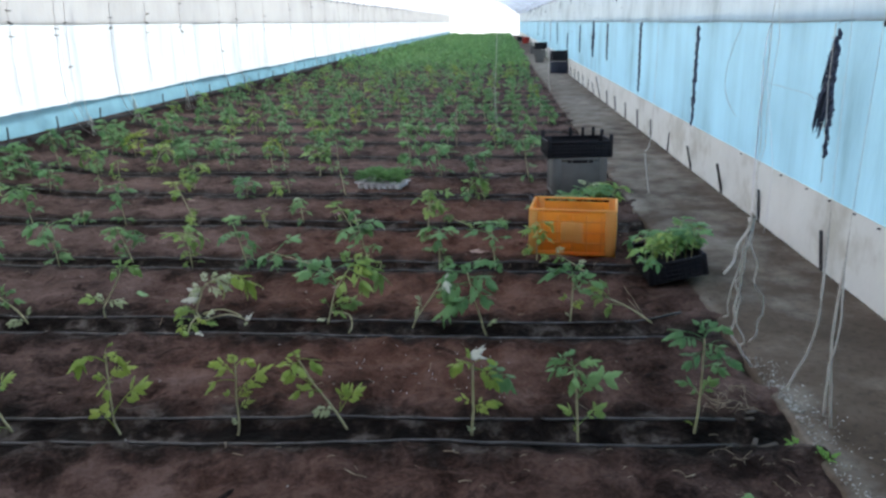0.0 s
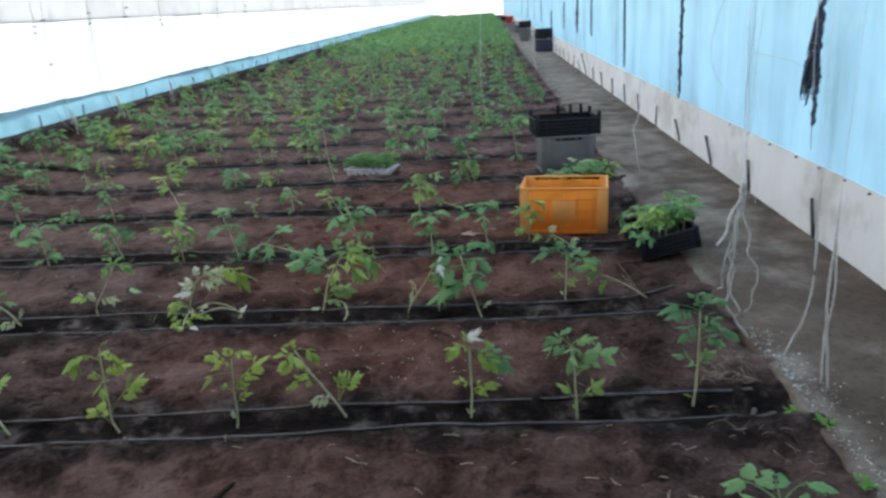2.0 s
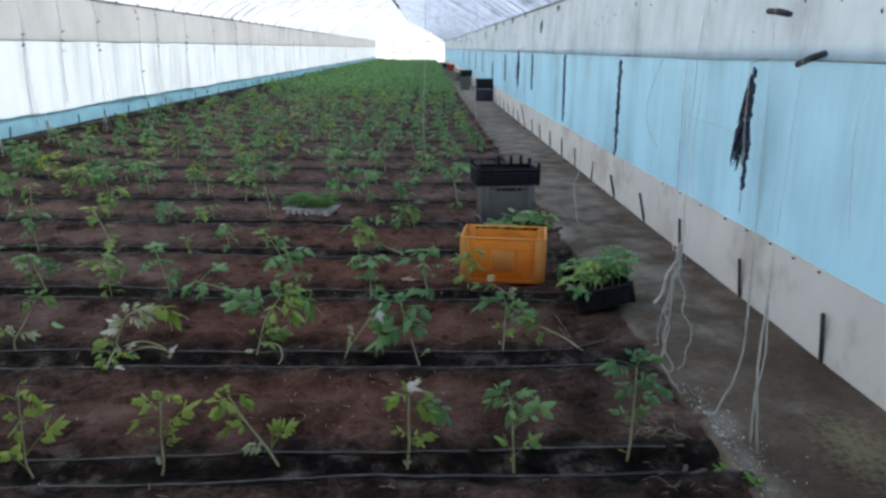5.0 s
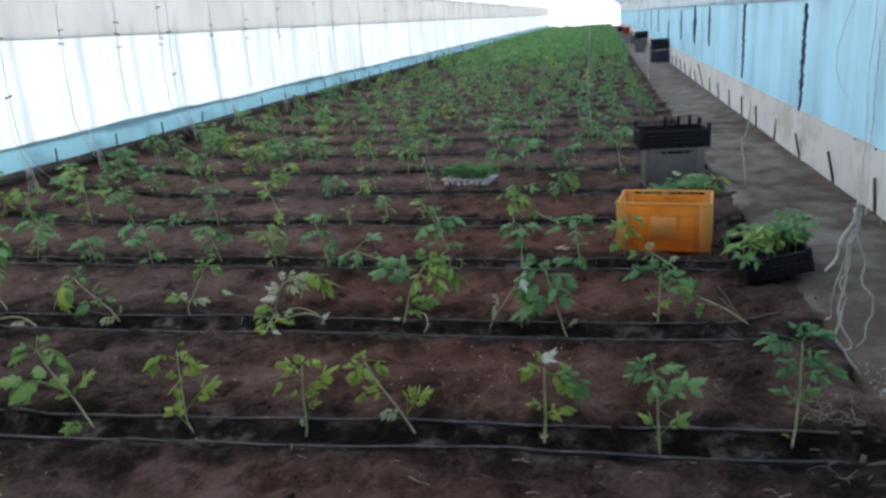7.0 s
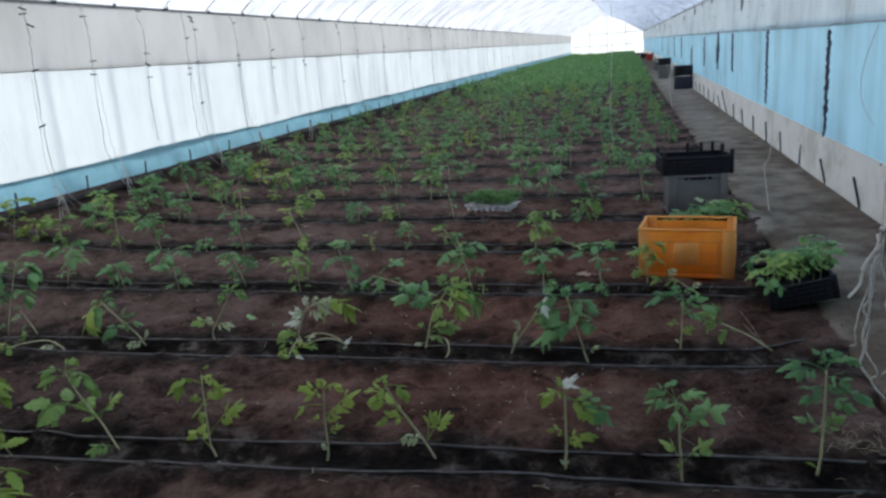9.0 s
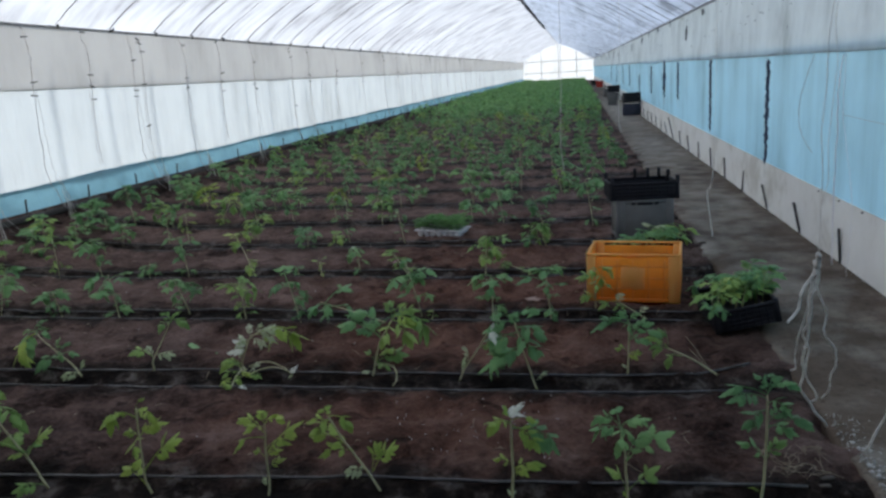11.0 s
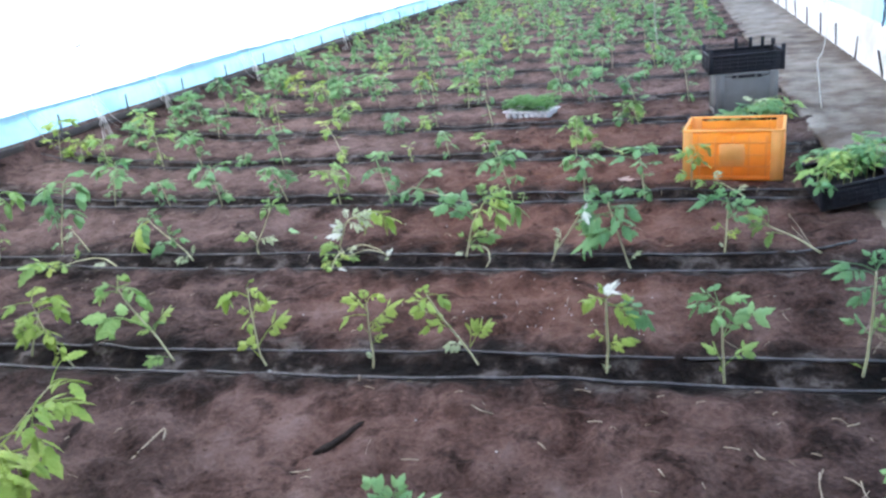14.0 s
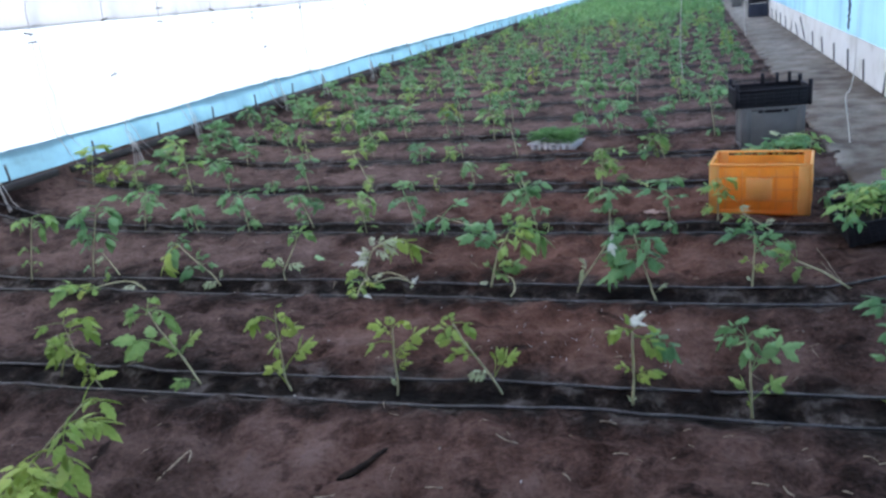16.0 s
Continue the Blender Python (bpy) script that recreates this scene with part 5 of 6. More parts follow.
station_row(7, [(-5.3, -0.36, 0.22, 0.0, 0.15), (-5.07, -0.33, 0.2, -0.04, 0.11), (-4.89, 0.36, 0.34, -0.04, 0.18), (-4.72, 0.36, 0.33, -0.04, 0.14), (-3.7, -0.09, 0.37, 0.07, 0.2), (-3.01, 0.14, 0.33, -0.04, 0.16), (-2.91, 0.21, 0.1, 0.0, 0.07), (-2.41, 0.01, 0.31, 0.04, 0.21), (-1.87, -0.36, 0.13, 0.0, 0.11), (-1.26, -0.34, 0.38, -0.04, 0.16), (-1.11, -0.19, 0.28, 0.06, 0.13), (-0.66, -0.29, 0.29, 0.0, 0.16), (-0.02, -0.36, 0.3, -0.04, 0.1), (0.09, -0.36, 0.24, 0.0, 0.13)])
for i in (4, 5, 7):
    r = random.Random(70 + i)
    for x in (-5.62, -5.4, -4.6):
        tomato(x + r.uniform(-0.06, 0.06), ROW0 + PITCH * i + row_skew(x, ROW0 + PITCH * i) + r.uniform(-0.05, 0.1), r.uniform(0.22, 0.30), r.gauss(0, 0.05), 0.0, crown_leaves(r, 9, 0.15), WORDS[i % 2])
for i in (6, *range(8, 22)):
    r = random.Random(100 + i)
    for x in [x + r.uniform(-0.09, 0.09) for x in steps(-5.5, 0.75, 0.45)]:
        if r.random() < 0.09:
            continue
        y = ROW0 + PITCH * i + row_skew(x, ROW0 + PITCH * i) + r.uniform(-0.06, 0.09)
        kind = r.choice((0, 0, 1, 1, 1, 2, 3))
        h = (0.31, 0.33, 0.21, 0.36)[kind] * r.uniform(0.75, 1.2)
        count, size = ((11, 0.165), (12, 0.185), (9, 0.15), (14, 0.195))[kind]
        lean = 0.06
        foliage = random_leaves(r, count, size)
        if r.random() < 0.3:
            foliage.append((r.uniform(0.7, 1.0), r.uniform(180, 360), r.uniform(0.04, 0.07), r.uniform(10, 60), 0, 1))
        tomato(x, y, h, r.gauss(0, lean), r.gauss(0, 0.04), foliage, WORDS[kind], fresh=r.random() < 0.07)

# the far rows, too many to count
TEMPL = []
for k in range(6):
    r = random.Random(500 + k)
    g = Geo()
    g.tube([(0, 0, 0), (0.01, 0, 0.16), (r.uniform(-.05, .05), 0.02, 0.3)], 0.007, 3, False)
    for at, az, length, up, hang in random_leaves(r, 11, 0.285):
        lg = leaf_geo(600 + k * 10 + hang, (0.45, 1.15, 1.9)[hang], False)
        m = Matrix.Translation((0, 0, 0.3 * at)) @ pose(0, 0, 0, 0, 0, az) @ pose(0, 0, 0, 0, -up, 0) @ Matrix.Diagonal((length, length, length, 1))
        o = len(g.v)
        g.v += [m @ v for v in lg.v]
        g.f += [tuple(i + o for i in f) for f in lg.f]
    TEMPL.append((np.array([tuple(v) for v in g.v]), g.f))
allv, allf, count = [], [], 0
r = random.Random(900)
for i in range(22, ROWS):
    for x in steps(-5.5, 0.8, 0.44):
        v, f = TEMPL[r.randrange(6)]
        a, s = r.uniform(0, 6.283), r.uniform(0.75, 1.3)
        x1, y1 = x + r.uniform(-0.1, 0.1), ROW0 + PITCH * i + row_skew(x, ROW0 + PITCH * i) + r.uniform(-0.1, 0.1)
        turn = np.array([[math.cos(a), -math.sin(a), 0], [math.sin(a), math.cos(a), 0], [0, 0, 1]]) * s
        allv.append(v @ turn.T + (x1, y1, rise(y1) - 0.01 + 0.13 * smooth(-4.2, -5.8, x1)))
        allf += [tuple(q + count for q in face) for face in f]
        count += len(v)
tagged(new("tomato_field", mesh_of("tomato_field", np.concatenate(allv).tolist(), allf, M_FIELD)), "dense far rows of young green tomato plants", "tomato plants", kind="stuff")


# ---- crates ----
def solid_crate(name, w, d, h, mat, edge, label, category="crate", ribs=True):
    """An open box crate with plain ribbed walls, a rim and a raised name plate."""
    root = tagged(new(name), label, category)
    t = 0.012
    piece("floor_plate", Geo().box(-w / 2 + t, w / 2 - t, -d / 2 + t, d / 2 - t, 0.004, 0.016).mesh("floor_plate", mat), root)
    for key, long, at, turn in (("front_wall", w, -d / 2, 0), ("back_wall", w, d / 2, 180), ("side_wall", d, w / 2, 90), ("side_wall", d, -w / 2, -90)):
        n = long / 2
        g = Geo().box(-n + 0.008, n - 0.008, 0.006, 0.006 + 0.006, 0.0, h - 0.03, 0.003)
        p = (0, at, 0) if turn in (0, 180) else (at, 0, 0)
        wall = piece(key, g.mesh(key, mat), root, pose(*p, 0, 0, turn))
        corner = Geo().box(0, 0.06, 0, 0.014, 0, h - 0.012, 0.006).mesh("corner", edge)
        piece("corner", corner, wall, pose(-n, 0, 0))
        piece("corner", corner, wall, pose(n - 0.075, 0, 0))
        piece("foot_rail", Geo().box(-n + 0.07, n - 0.07, 0.001, 0.012, 0.0, 0.028, 0.004).mesh("foot_rail", mat), wall)
        bar = Geo().box(-n + 0.07, n - 0.07, 0.0025, 0.012, -0.005, 0.005, 0.002).mesh("rib", M_RIB)
        for zz in (0.28, 0.50, 0.74) if ribs else ():
            piece("rib", bar, wall, pose(0, 0, h * zz))
        post_ = Geo().box(-0.005, 0.005, 0.003, 0.012, 0.02, h - 0.04, 0.002).mesh("rib", M_RIB)
        for k in range(1, 6) if ribs else ():
            piece("rib", post_, wall, pose(-n + long * k / 6, 0, 0))
        piece("rim", Geo().box(-n - 0.003, n + 0.003, -0.003, 0.015, h - 0.015, h, 0.005).mesh("rim", edge), wall, None, "brighter smooth rim")
        if ribs:
            piece("plate", Geo().box(-0.075, 0.075, -0.004, 0.007, h * 0.28, h * 0.72, 0.003).mesh("plate", edge), wall, None, "plain raised plate")
        piece("grip_slot", Geo().box(-0.10, 0.10, -0.0095, -0.0075, h - 0.060, h - 0.046, 0.001).mesh("grip_slot", M_BLACK), wall, None, "dark hand slot") if turn == 180 else None
    return root


def slat_crate(name, w, d, h, mat, label, lugs=0.03, category="crate", slats=5):
    """A low slotted crate with corner posts."""
    root = tagged(new(name), label, category)
    piece("floor_plate", Geo().box(-w / 2 + 0.01, w / 2 - 0.01, -d / 2 + 0.01, d / 2 - 0.01, 0.006, 0.014).mesh("floor_plate", mat), root)
    for key, long, at, turn in (("front_wall", w, -d / 2, 0), ("back_wall", w, d / 2, 180), ("side_wall", d, w / 2, 90), ("side_wall", d, -w / 2, -90)):
        n = long / 2
        slat = Geo().box(-n + 0.02, n - 0.02, 0.002, 0.010, 0.003, h / slats * 0.80, 0.002).mesh("slat", mat)
        rib = Geo().box(-0.004, 0.004, 0.0, 0.012, 0.003, h - 0.006, 0.002).mesh("rib", mat)
        p = (0, at, 0) if turn in (0, 180) else (at, 0, 0)
        wall = piece(key, Geo().box(-n + 0.014, n - 0.014, 0.006, 0.0075, 0.003, h - 0.01, 0.0004).mesh(key, mat), root, pose(*p, 0, 0, turn))
        for k in range(slats):
            piece("slat", slat, wall, pose(0, 0, h * k / slats))
        for k in range(9):
            piece("rib", rib, wall, pose(-n + 0.03 + (long - 0.06) * k / 8, 0, 0))
        piece("rim", Geo().box(-n + 0.01, n - 0.01, -0.004, 0.016, h - 0.018, h, 0.004).mesh("rim", mat), wall)
    for sx in (-1, 1):
        for sy in (-1, 1):
            g = Geo().box(sx * (w / 2 - 0.014) - 0.016, sx * (w / 2 - 0.014) + 0.016, sy * (d / 2 - 0.014) - 0.016, sy * (d / 2 - 0.014) + 0.016, 0.0, h + lugs, 0.005)
            piece("corner_post", g.mesh("corner_post", mat), root)
    return root


orange = solid_crate("orange_crate", 0.60, 0.40, 0.33, M_ORANGE, M_ORANGE2, "faded orange plastic harvest crate standing open on the soil")
orange.matrix_basis = pose(0.575, 5.40, soil_z(0.57, 5.4) + 0.008, 0, 0, -8.5)

bin_ = solid_crate("grey_bin", 0.50, 0.40, 0.35, M_GREY, M_GREY, "plain grey plastic bin turned over under a black crate", "bin", False)
bin_.matrix_basis = pose(0.77, 7.30, soil_z(0.77, 7.3) + 0.36, 0, 180, 4)
for dx, wd in ((-0.10, 0.035), (0.0, 0.13), (0.10, 0.035)):
    piece("slot", Geo().box(dx - wd / 2, dx + wd / 2, 0.196, 0.2025, 0.02, 0.042, 0.004).mesh("slot", M_BLACK), bin_, None, "dark cut slot")
    piece("slot", Geo().box(dx - wd / 2, dx + wd / 2, -0.2025, -0.196, 0.02, 0.042, 0.004).mesh("slot", M_BLACK), bin_, None, "dark cut slot")
top = slat_crate("black_crate", 0.60, 0.40, 0.155, M_BLACK, "black slotted plastic crate on top of the grey bin", 0.055)
top.matrix_basis = pose(0.76, 7.30, soil_z(0.77, 7.3) + 0.362, 0, 0, 6)
for dx in (-0.02, 0.10, 0.2):
    piece("stacking_lug", Geo().box(dx - 0.014, dx + 0.014, 0.175, 0.198, 0.14, 0.235, 0.004).mesh("stacking_lug", M_BLACK), top)
tilted = slat_crate("black_crate", 0.36, 0.50, 0.13, M_BLACK, "black slotted crate of lifted tomato plants, tilted on the path edge", 0.01)
tilted.matrix_basis = pose(1.125, 4.78, 0.052, 0, -12, 3)
behind = slat_crate("black_crate", 0.62, 0.40, 0.15, M_BLACK, "black slotted crate of tomato plants behind the orange crate", 0.01)
behind.matrix_basis = pose(0.62, 6.25, soil_z(0.62, 6.25) + 0.012, 0, 0, 3)
INCRATE = "uprooted limp tomato plant standing in a black crate"
r = random.Random(41)
for k in range(9):
    u, w = (-0.11, 0.0, 0.12)[k % 3], -0.08 + 0.12 * (k // 3)
    p = tilted.matrix_basis @ Vector((u, w, 0.02))
    tomato(p.x, p.y, 0.20 + r.uniform(-0.02, 0.05), r.uniform(-0.06, 0.03), r.uniform(-0.09, 0.03), [(0.7 + 0.07 * (q % 5), q * 68 + r.uniform(0, 60), r.uniform(0.11, 0.17), r.uniform(-5, 40), r.choice((0, 1, 2, 2))) for q in range(7)], INCRATE, "tomato plants in crates", p.z)
p = tilted.matrix_basis @ Vector((0.02, 0.12, 0.02))
tomato(p.x, p.y, 0.24, 0.09, 0.02, [(0.9, 10, 0.17, 15, 0), (1.0, 350, 0.17, 10, 1), (0.95, 60, 0.15, 20, 0), (1.0, 300, 0.12, 10, 1)], INCRATE, "tomato plants in crates", p.z)
p = tilted.matrix_basis @ Vector((-0.13, -0.17, 0.06))
tomato(p.x, p.y, 0.13, -0.03, -0.09, [(0.9, 240, 0.11, 0, 1), (1.0, 290, 0.12, -5, 1), (1.0, 190, 0.10, 10, 1)], INCRATE, "tomato plants in crates", p.z)
for k in range(8):
    u, w = (-0.08, 0.02, 0.09, 0.14, 0.19, 0.24, 0.27, 0.30)[k], (-0.06, -0.12, 0.06, -0.05, 0.1, -0.08, 0.04, -0.1)[k]
    p = behind.matrix_basis @ Vector((u, w, 0.02))
    tomato(p.x, p.y, 0.20 + 0.05 * smooth(-0.1, 0.2, u) + r.uniform(-0.02, 0.02), r.uniform(-0.03, 0.05), r.uniform(-0.05, 0.03), [(0.75 + 0.05 * (q % 6), q * 64 + r.uniform(0, 50), r.uniform(0.12, 0.16), r.uniform(0, 28), r.choice((0, 1, 1))) for q in range(7)], INCRATE, "tomato plants in crates", p.z)
p = behind.matrix_basis @ Vector((0.12, -0.02, 0.02))
tomato(p.x, p.y, 0.26, 0.03, 0.0, [(0.95, 20, 0.10, 30, 1, 1), (1.0, 160, 0.09, 40, 1, 1), (0.9, 330, 0.15, 20, 1), (0.85, 200, 0.15, 20, 1)], LIGHT.replace("limp", "uprooted"), "tomato plants in crates", p.z)
p = behind.matrix_basis @ Vector((-0.27, -0.1, 0.02))
tomato(p.x, p.y, 0.12, -0.02, -0.02, [(0.9, 200, 0.09, 20, 1), (1.0, 300, 0.09, 20, 1), (0.9, 90, 0.09, 40, 1)], INCRATE, "tomato plants in crates", p.z)
# leaves hang before the orange crate
tomato(0.30, 5.08, 0.27, 0.0, 0.0, [(0.2, 340, 0.10, 20, 1), (0.3, 210, 0.10, 20, 1), (0.7, 280, 0.11, 20, 2), (0.85, 310, 0.12, 20, 2), (0.35, 200, 0.1, 20, 1), (0.6, 350, 0.12, 20, 1), (0.8, 180, 0.13, 30, 2), (0.95, 10, 0.14, 30, 2), (1.0, 260, 0.12, 30, 2)], UPRIGHT)
tomato(0.66, 4.93, 0.13, -0.22, 0.06, [(0.45, 60, 0.08, 50, 0, 1), (0.75, 180, 0.10, 20, 1), (0.95, 90, 0.09, 50, 0, 1), (1.0, 190, 0.13, 10, 1)], FALLEN)


# ---- seedling tray ----
tray = tagged(new("seedling_tray"), "white plastic cell tray of small green seedlings on the soil", "tray")
TX, TY = -1.155, 7.64
tray.matrix_basis = pose(TX, TY, soil_z(TX, TY) + 0.01, 0, 0, -16)
cup = Geo().tube([(0, 0, 0.0), (0, 0, 0.01), (0, 0, 0.062)], [0.021, 0.024, 0.032], 10).mesh("cup", M_TRAY)
for i in range(7):
    for j in range(4):
        piece("cup", cup, tray, pose(-0.204 + 0.068 * i, -0.102 + 0.068 * j, 0))
for x0, x1, y0, y1 in ((-0.25, 0.25, -0.146, -0.138), (-0.25, 0.25, 0.138, 0.146), (-0.25, -0.242, -0.138, 0.138), (0.242, 0.25, -0.138, 0.138)):
    piece("rim", Geo().box(x0, x1, y0, y1, 0.056, 0.068, 0.003).mesh("rim", M_TRAY), tray)
piece("compost", Geo().box(-0.242, 0.242, -0.138, 0.138, 0.052, 0.061, 0.003).mesh("compost", M_STICK), tray, None, "dark moist seed compost")
small = []
for k in range(4):
    g = Geo().tube([(0, 0, 0), (0.004, 0.003, 0.06), (0.01, 0, 0.12)], 0.0025, 4)
    for at, az, length, up, hang in [(0.10 + 0.115 * q, q * 137 + k * 40, 0.085 + 0.014 * (q % 3), 50, 1) for q in range(8)]:
        lg = leaf_geo(700 + k * 7 + int(az), 0.9, True)
        m = Matrix.Translation((0, 0, 0.13 * at)) @ pose(0, 0, 0, 0, 0, az) @ pose(0, 0, 0, 0, -up, 0) @ Matrix.Diagonal((length, length, length, 1))
        o = len(g.v)
        g.v += [m @ v for v in lg.v]
        g.f += [tuple(q + o for q in f) for f in lg.f]
    small.append(g.mesh("seedling", M_YOUNG))
for i in range(7):
    for j in range(4):
        ob = tagged(new("seedling", small[rnd.randrange(4)]), "tiny green tomato seedling in a white tray cell", "seedling", "seedlings in the tray")
        ob.matrix_basis = tray.matrix_basis @ pose(-0.204 + 0.068 * i, -0.108 + 0.068 * j, 0.060, 0, 0, rnd.uniform(0, 360)) @ Matrix.Diagonal((1, 1, rnd.uniform(0.75, 1.0), 1))


# ---- crates and buckets far down the path ----
for y, x, mat, w, h, label in ((24.4, 1.82, M_NAVY, 0.50, 0.34, "dark blue plastic crate on the path"), (24.5, 1.83, M_BLACK, 0.48, 0.30, "black plastic crate stacked on a blue one"),
                               (31.0, 1.55, M_GREY, 0.32, 0.34, "grey plastic crate on the path"), (35.0, 1.76, M_GREY, 0.5, 0.34, "grey plastic crate on the path"), (35.1, 1.78, M_BLACK, 0.5, 0.28, "black plastic crate stacked on a grey one"),
                               (39.5, 1.75, M_GREY, 0.5, 0.36, "grey plastic crate on the path"), (66.0, 1.6, M_BLACK, 0.5, 0.36, "black plastic crate on the path")):
    stacked = "stacked" in label
    c = slat_crate("path_crate", w, 0.4, h, mat, label, 0.02, "crate", 6)
    c.matrix_basis = pose(x, y, rise(y) + 0.03 + (0.365 if stacked else 0), 0, 0, rnd.uniform(-8, 8))
bucket = tagged(new("bucket"), "red plastic bucket on the path", "bucket")
g = Geo().tube([(0, 0, 0), (0, 0, 0.02), (0, 0, 0.42), (0, 0, 0.45)], [0.21, 0.22, 0.28, 0.30], 20)
piece("body", g.mesh("body", M_RED), bucket)
piece("handle", Geo().tube([(0.29 * math.cos(a), 0.02, 0.44 + 0.2 * math.sin(a)) for a in [math.pi * k / 10 for k in range(11)]], 0.008, 5).mesh("handle", M_STEEL), bucket, None, "thin wire handle")
bucket.matrix_basis = pose(1.80, 58.0, rise(58) + 0.022)


# ---- strings ----
def twine(pts, radius, mat, name="twine", label="white baling twine hanging down from the roof", group="hanging twines", sides=5):
    return tagged(new(name, Geo().tube(pts, radius, sides).mesh(name, mat)), label, "string", group)


K = Vector((1.045, 3.06, 0.815))
bundle = tagged(new("twine_bundle"), "bundle of white twine knotted above the path with loose ends", "string", "hanging twines")
lines = [([(1.04, 3.0, roof_z(1.04) - 0.05), (1.05, 3.03, 2.0), tuple(K)], 0.0011), ([(1.10, 3.0, roof_z(1.10) - 0.05), (1.08, 3.05, 1.9), (1.05, 3.07, 0.82)], 0.0009),
         ([tuple(K), (1.035, 3.07, 0.66), (1.025, 3.08, 0.50), (1.03, 3.09, 0.40), (1.02, 3.10, 0.32), (1.07, 3.12, 0.22), (1.135, 3.15, 0.13)], 0.0046), ([tuple(K), (1.015, 3.05, 0.72), (0.975, 3.02, 0.635), (0.945, 3.01, 0.60)], 0.0046),
         ([(1.05, 3.07, 0.80), (1.03, 3.08, 0.6), (1.045, 3.12, 0.42), (1.08, 3.16, 0.23)], 0.0036), ([(1.05, 3.06, 0.80), (1.085, 3.08, 0.62), (1.13, 3.1, 0.40), (1.10, 3.12, 0.26)], 0.003),
         ([(1.045, 3.06, 0.78), (1.0, 3.08, 0.52), (0.98, 3.1, 0.38)], 0.0026)]
for k, (pts, rad) in enumerate(lines):
    piece("strand", Geo().tube(sagged(pts, 9, 0.03, k * 3.1), rad * 1.12, 5).mesh("strand", M_TWINE), bundle)
piece("knot", Geo().tube([K + Vector((0.004 * math.sin(k), 0.004 * math.cos(k * 2), 0.03 - 0.012 * k)) for k in range(6)], [0.004, 0.012, 0.010, 0.013, 0.009, 0.004], 7).mesh("knot", M_TWINE), bundle)
twine(sagged([(1.22, 2.82, roof_z(1.22) - 0.05), (1.22, 2.82, 1.9), (1.24, 2.82, 0.78), (1.235, 2.80, 0.5), (1.215, 2.82, 0.34), (1.165, 2.84, 0.19)], 6, 0.006, 2), [0.0008] * 12 + [0.0042] * 19, M_TWINE)
twine(sagged([(1.22, 2.56, roof_z(1.22) - 0.05), (1.22, 2.57, 1.9), (1.195, 2.57, 0.78), (1.18, 2.55, 0.52), (1.21, 2.54, 0.19)], 6, 0.005, 4), [0.0008] * 12 + [0.0045] * 13, M_TWINE)
twine(sagged([(1.194, 2.565, 0.76), (1.20, 2.55, 0.58), (1.178, 2.54, 0.40), (1.175, 2.53, 0.24)], 6, 0.005, 5), 0.0034, M_TWINE)
twine(sagged([(0.99, 4.85, roof_z(0.99) - 0.05), (0.99, 4.86, 2.0), (0.985, 4.86, 0.95), (0.95, 4.85, 0.78), (0.965, 4.85, 0.66), (0.985, 4.85, 0.52)], 6, 0.005, 6), [0.0009] * 12 + [0.003] * 19, M_TWINE)
for x, y, z in ((-0.02, 11.2, 0.10), (1.06, 16.6, 0.15)):
    twine(sagged([(x, y, roof_z(x) + rise(y) - 0.05), (x + 0.01, y, 1.6), (x - 0.02, y, 0.6), (x + 0.02, y, z + rise(y))], 6, 0.006, x), 0.0042, M_TWINE, "twine", "thin pale twine hanging down among the plants")
# a pale cane pushed into the bed
cane = Geo().tube(sagged([(-0.54, 10.19, soil_z(-0.54, 10.19) - 0.06), (-0.545, 10.19, 0.28), (-0.54, 10.2, 0.53)], 4, 0.006, 3), 0.0075, 7).mesh("cane", M_STRAW)
tagged(new("cane", cane), "thin pale cane standing upright among the plants", "cane")
# a red cord in the roof
twine(sagged([(-0.95, 16.0, roof_z(-0.95) - 0.02), (-0.93, 16.0, 3.4), (-0.95, 16.0, 3.05)], 6, 0.01, 1), 0.006, M_RED, "cord", "red cord hanging from a roof hoop")
# twines with clips along the left wall
tie = Geo().box(-0.012, 0.012, -0.05, 0.05, -0.007, 0.007, 0.004).mesh("tie", M_PEG)
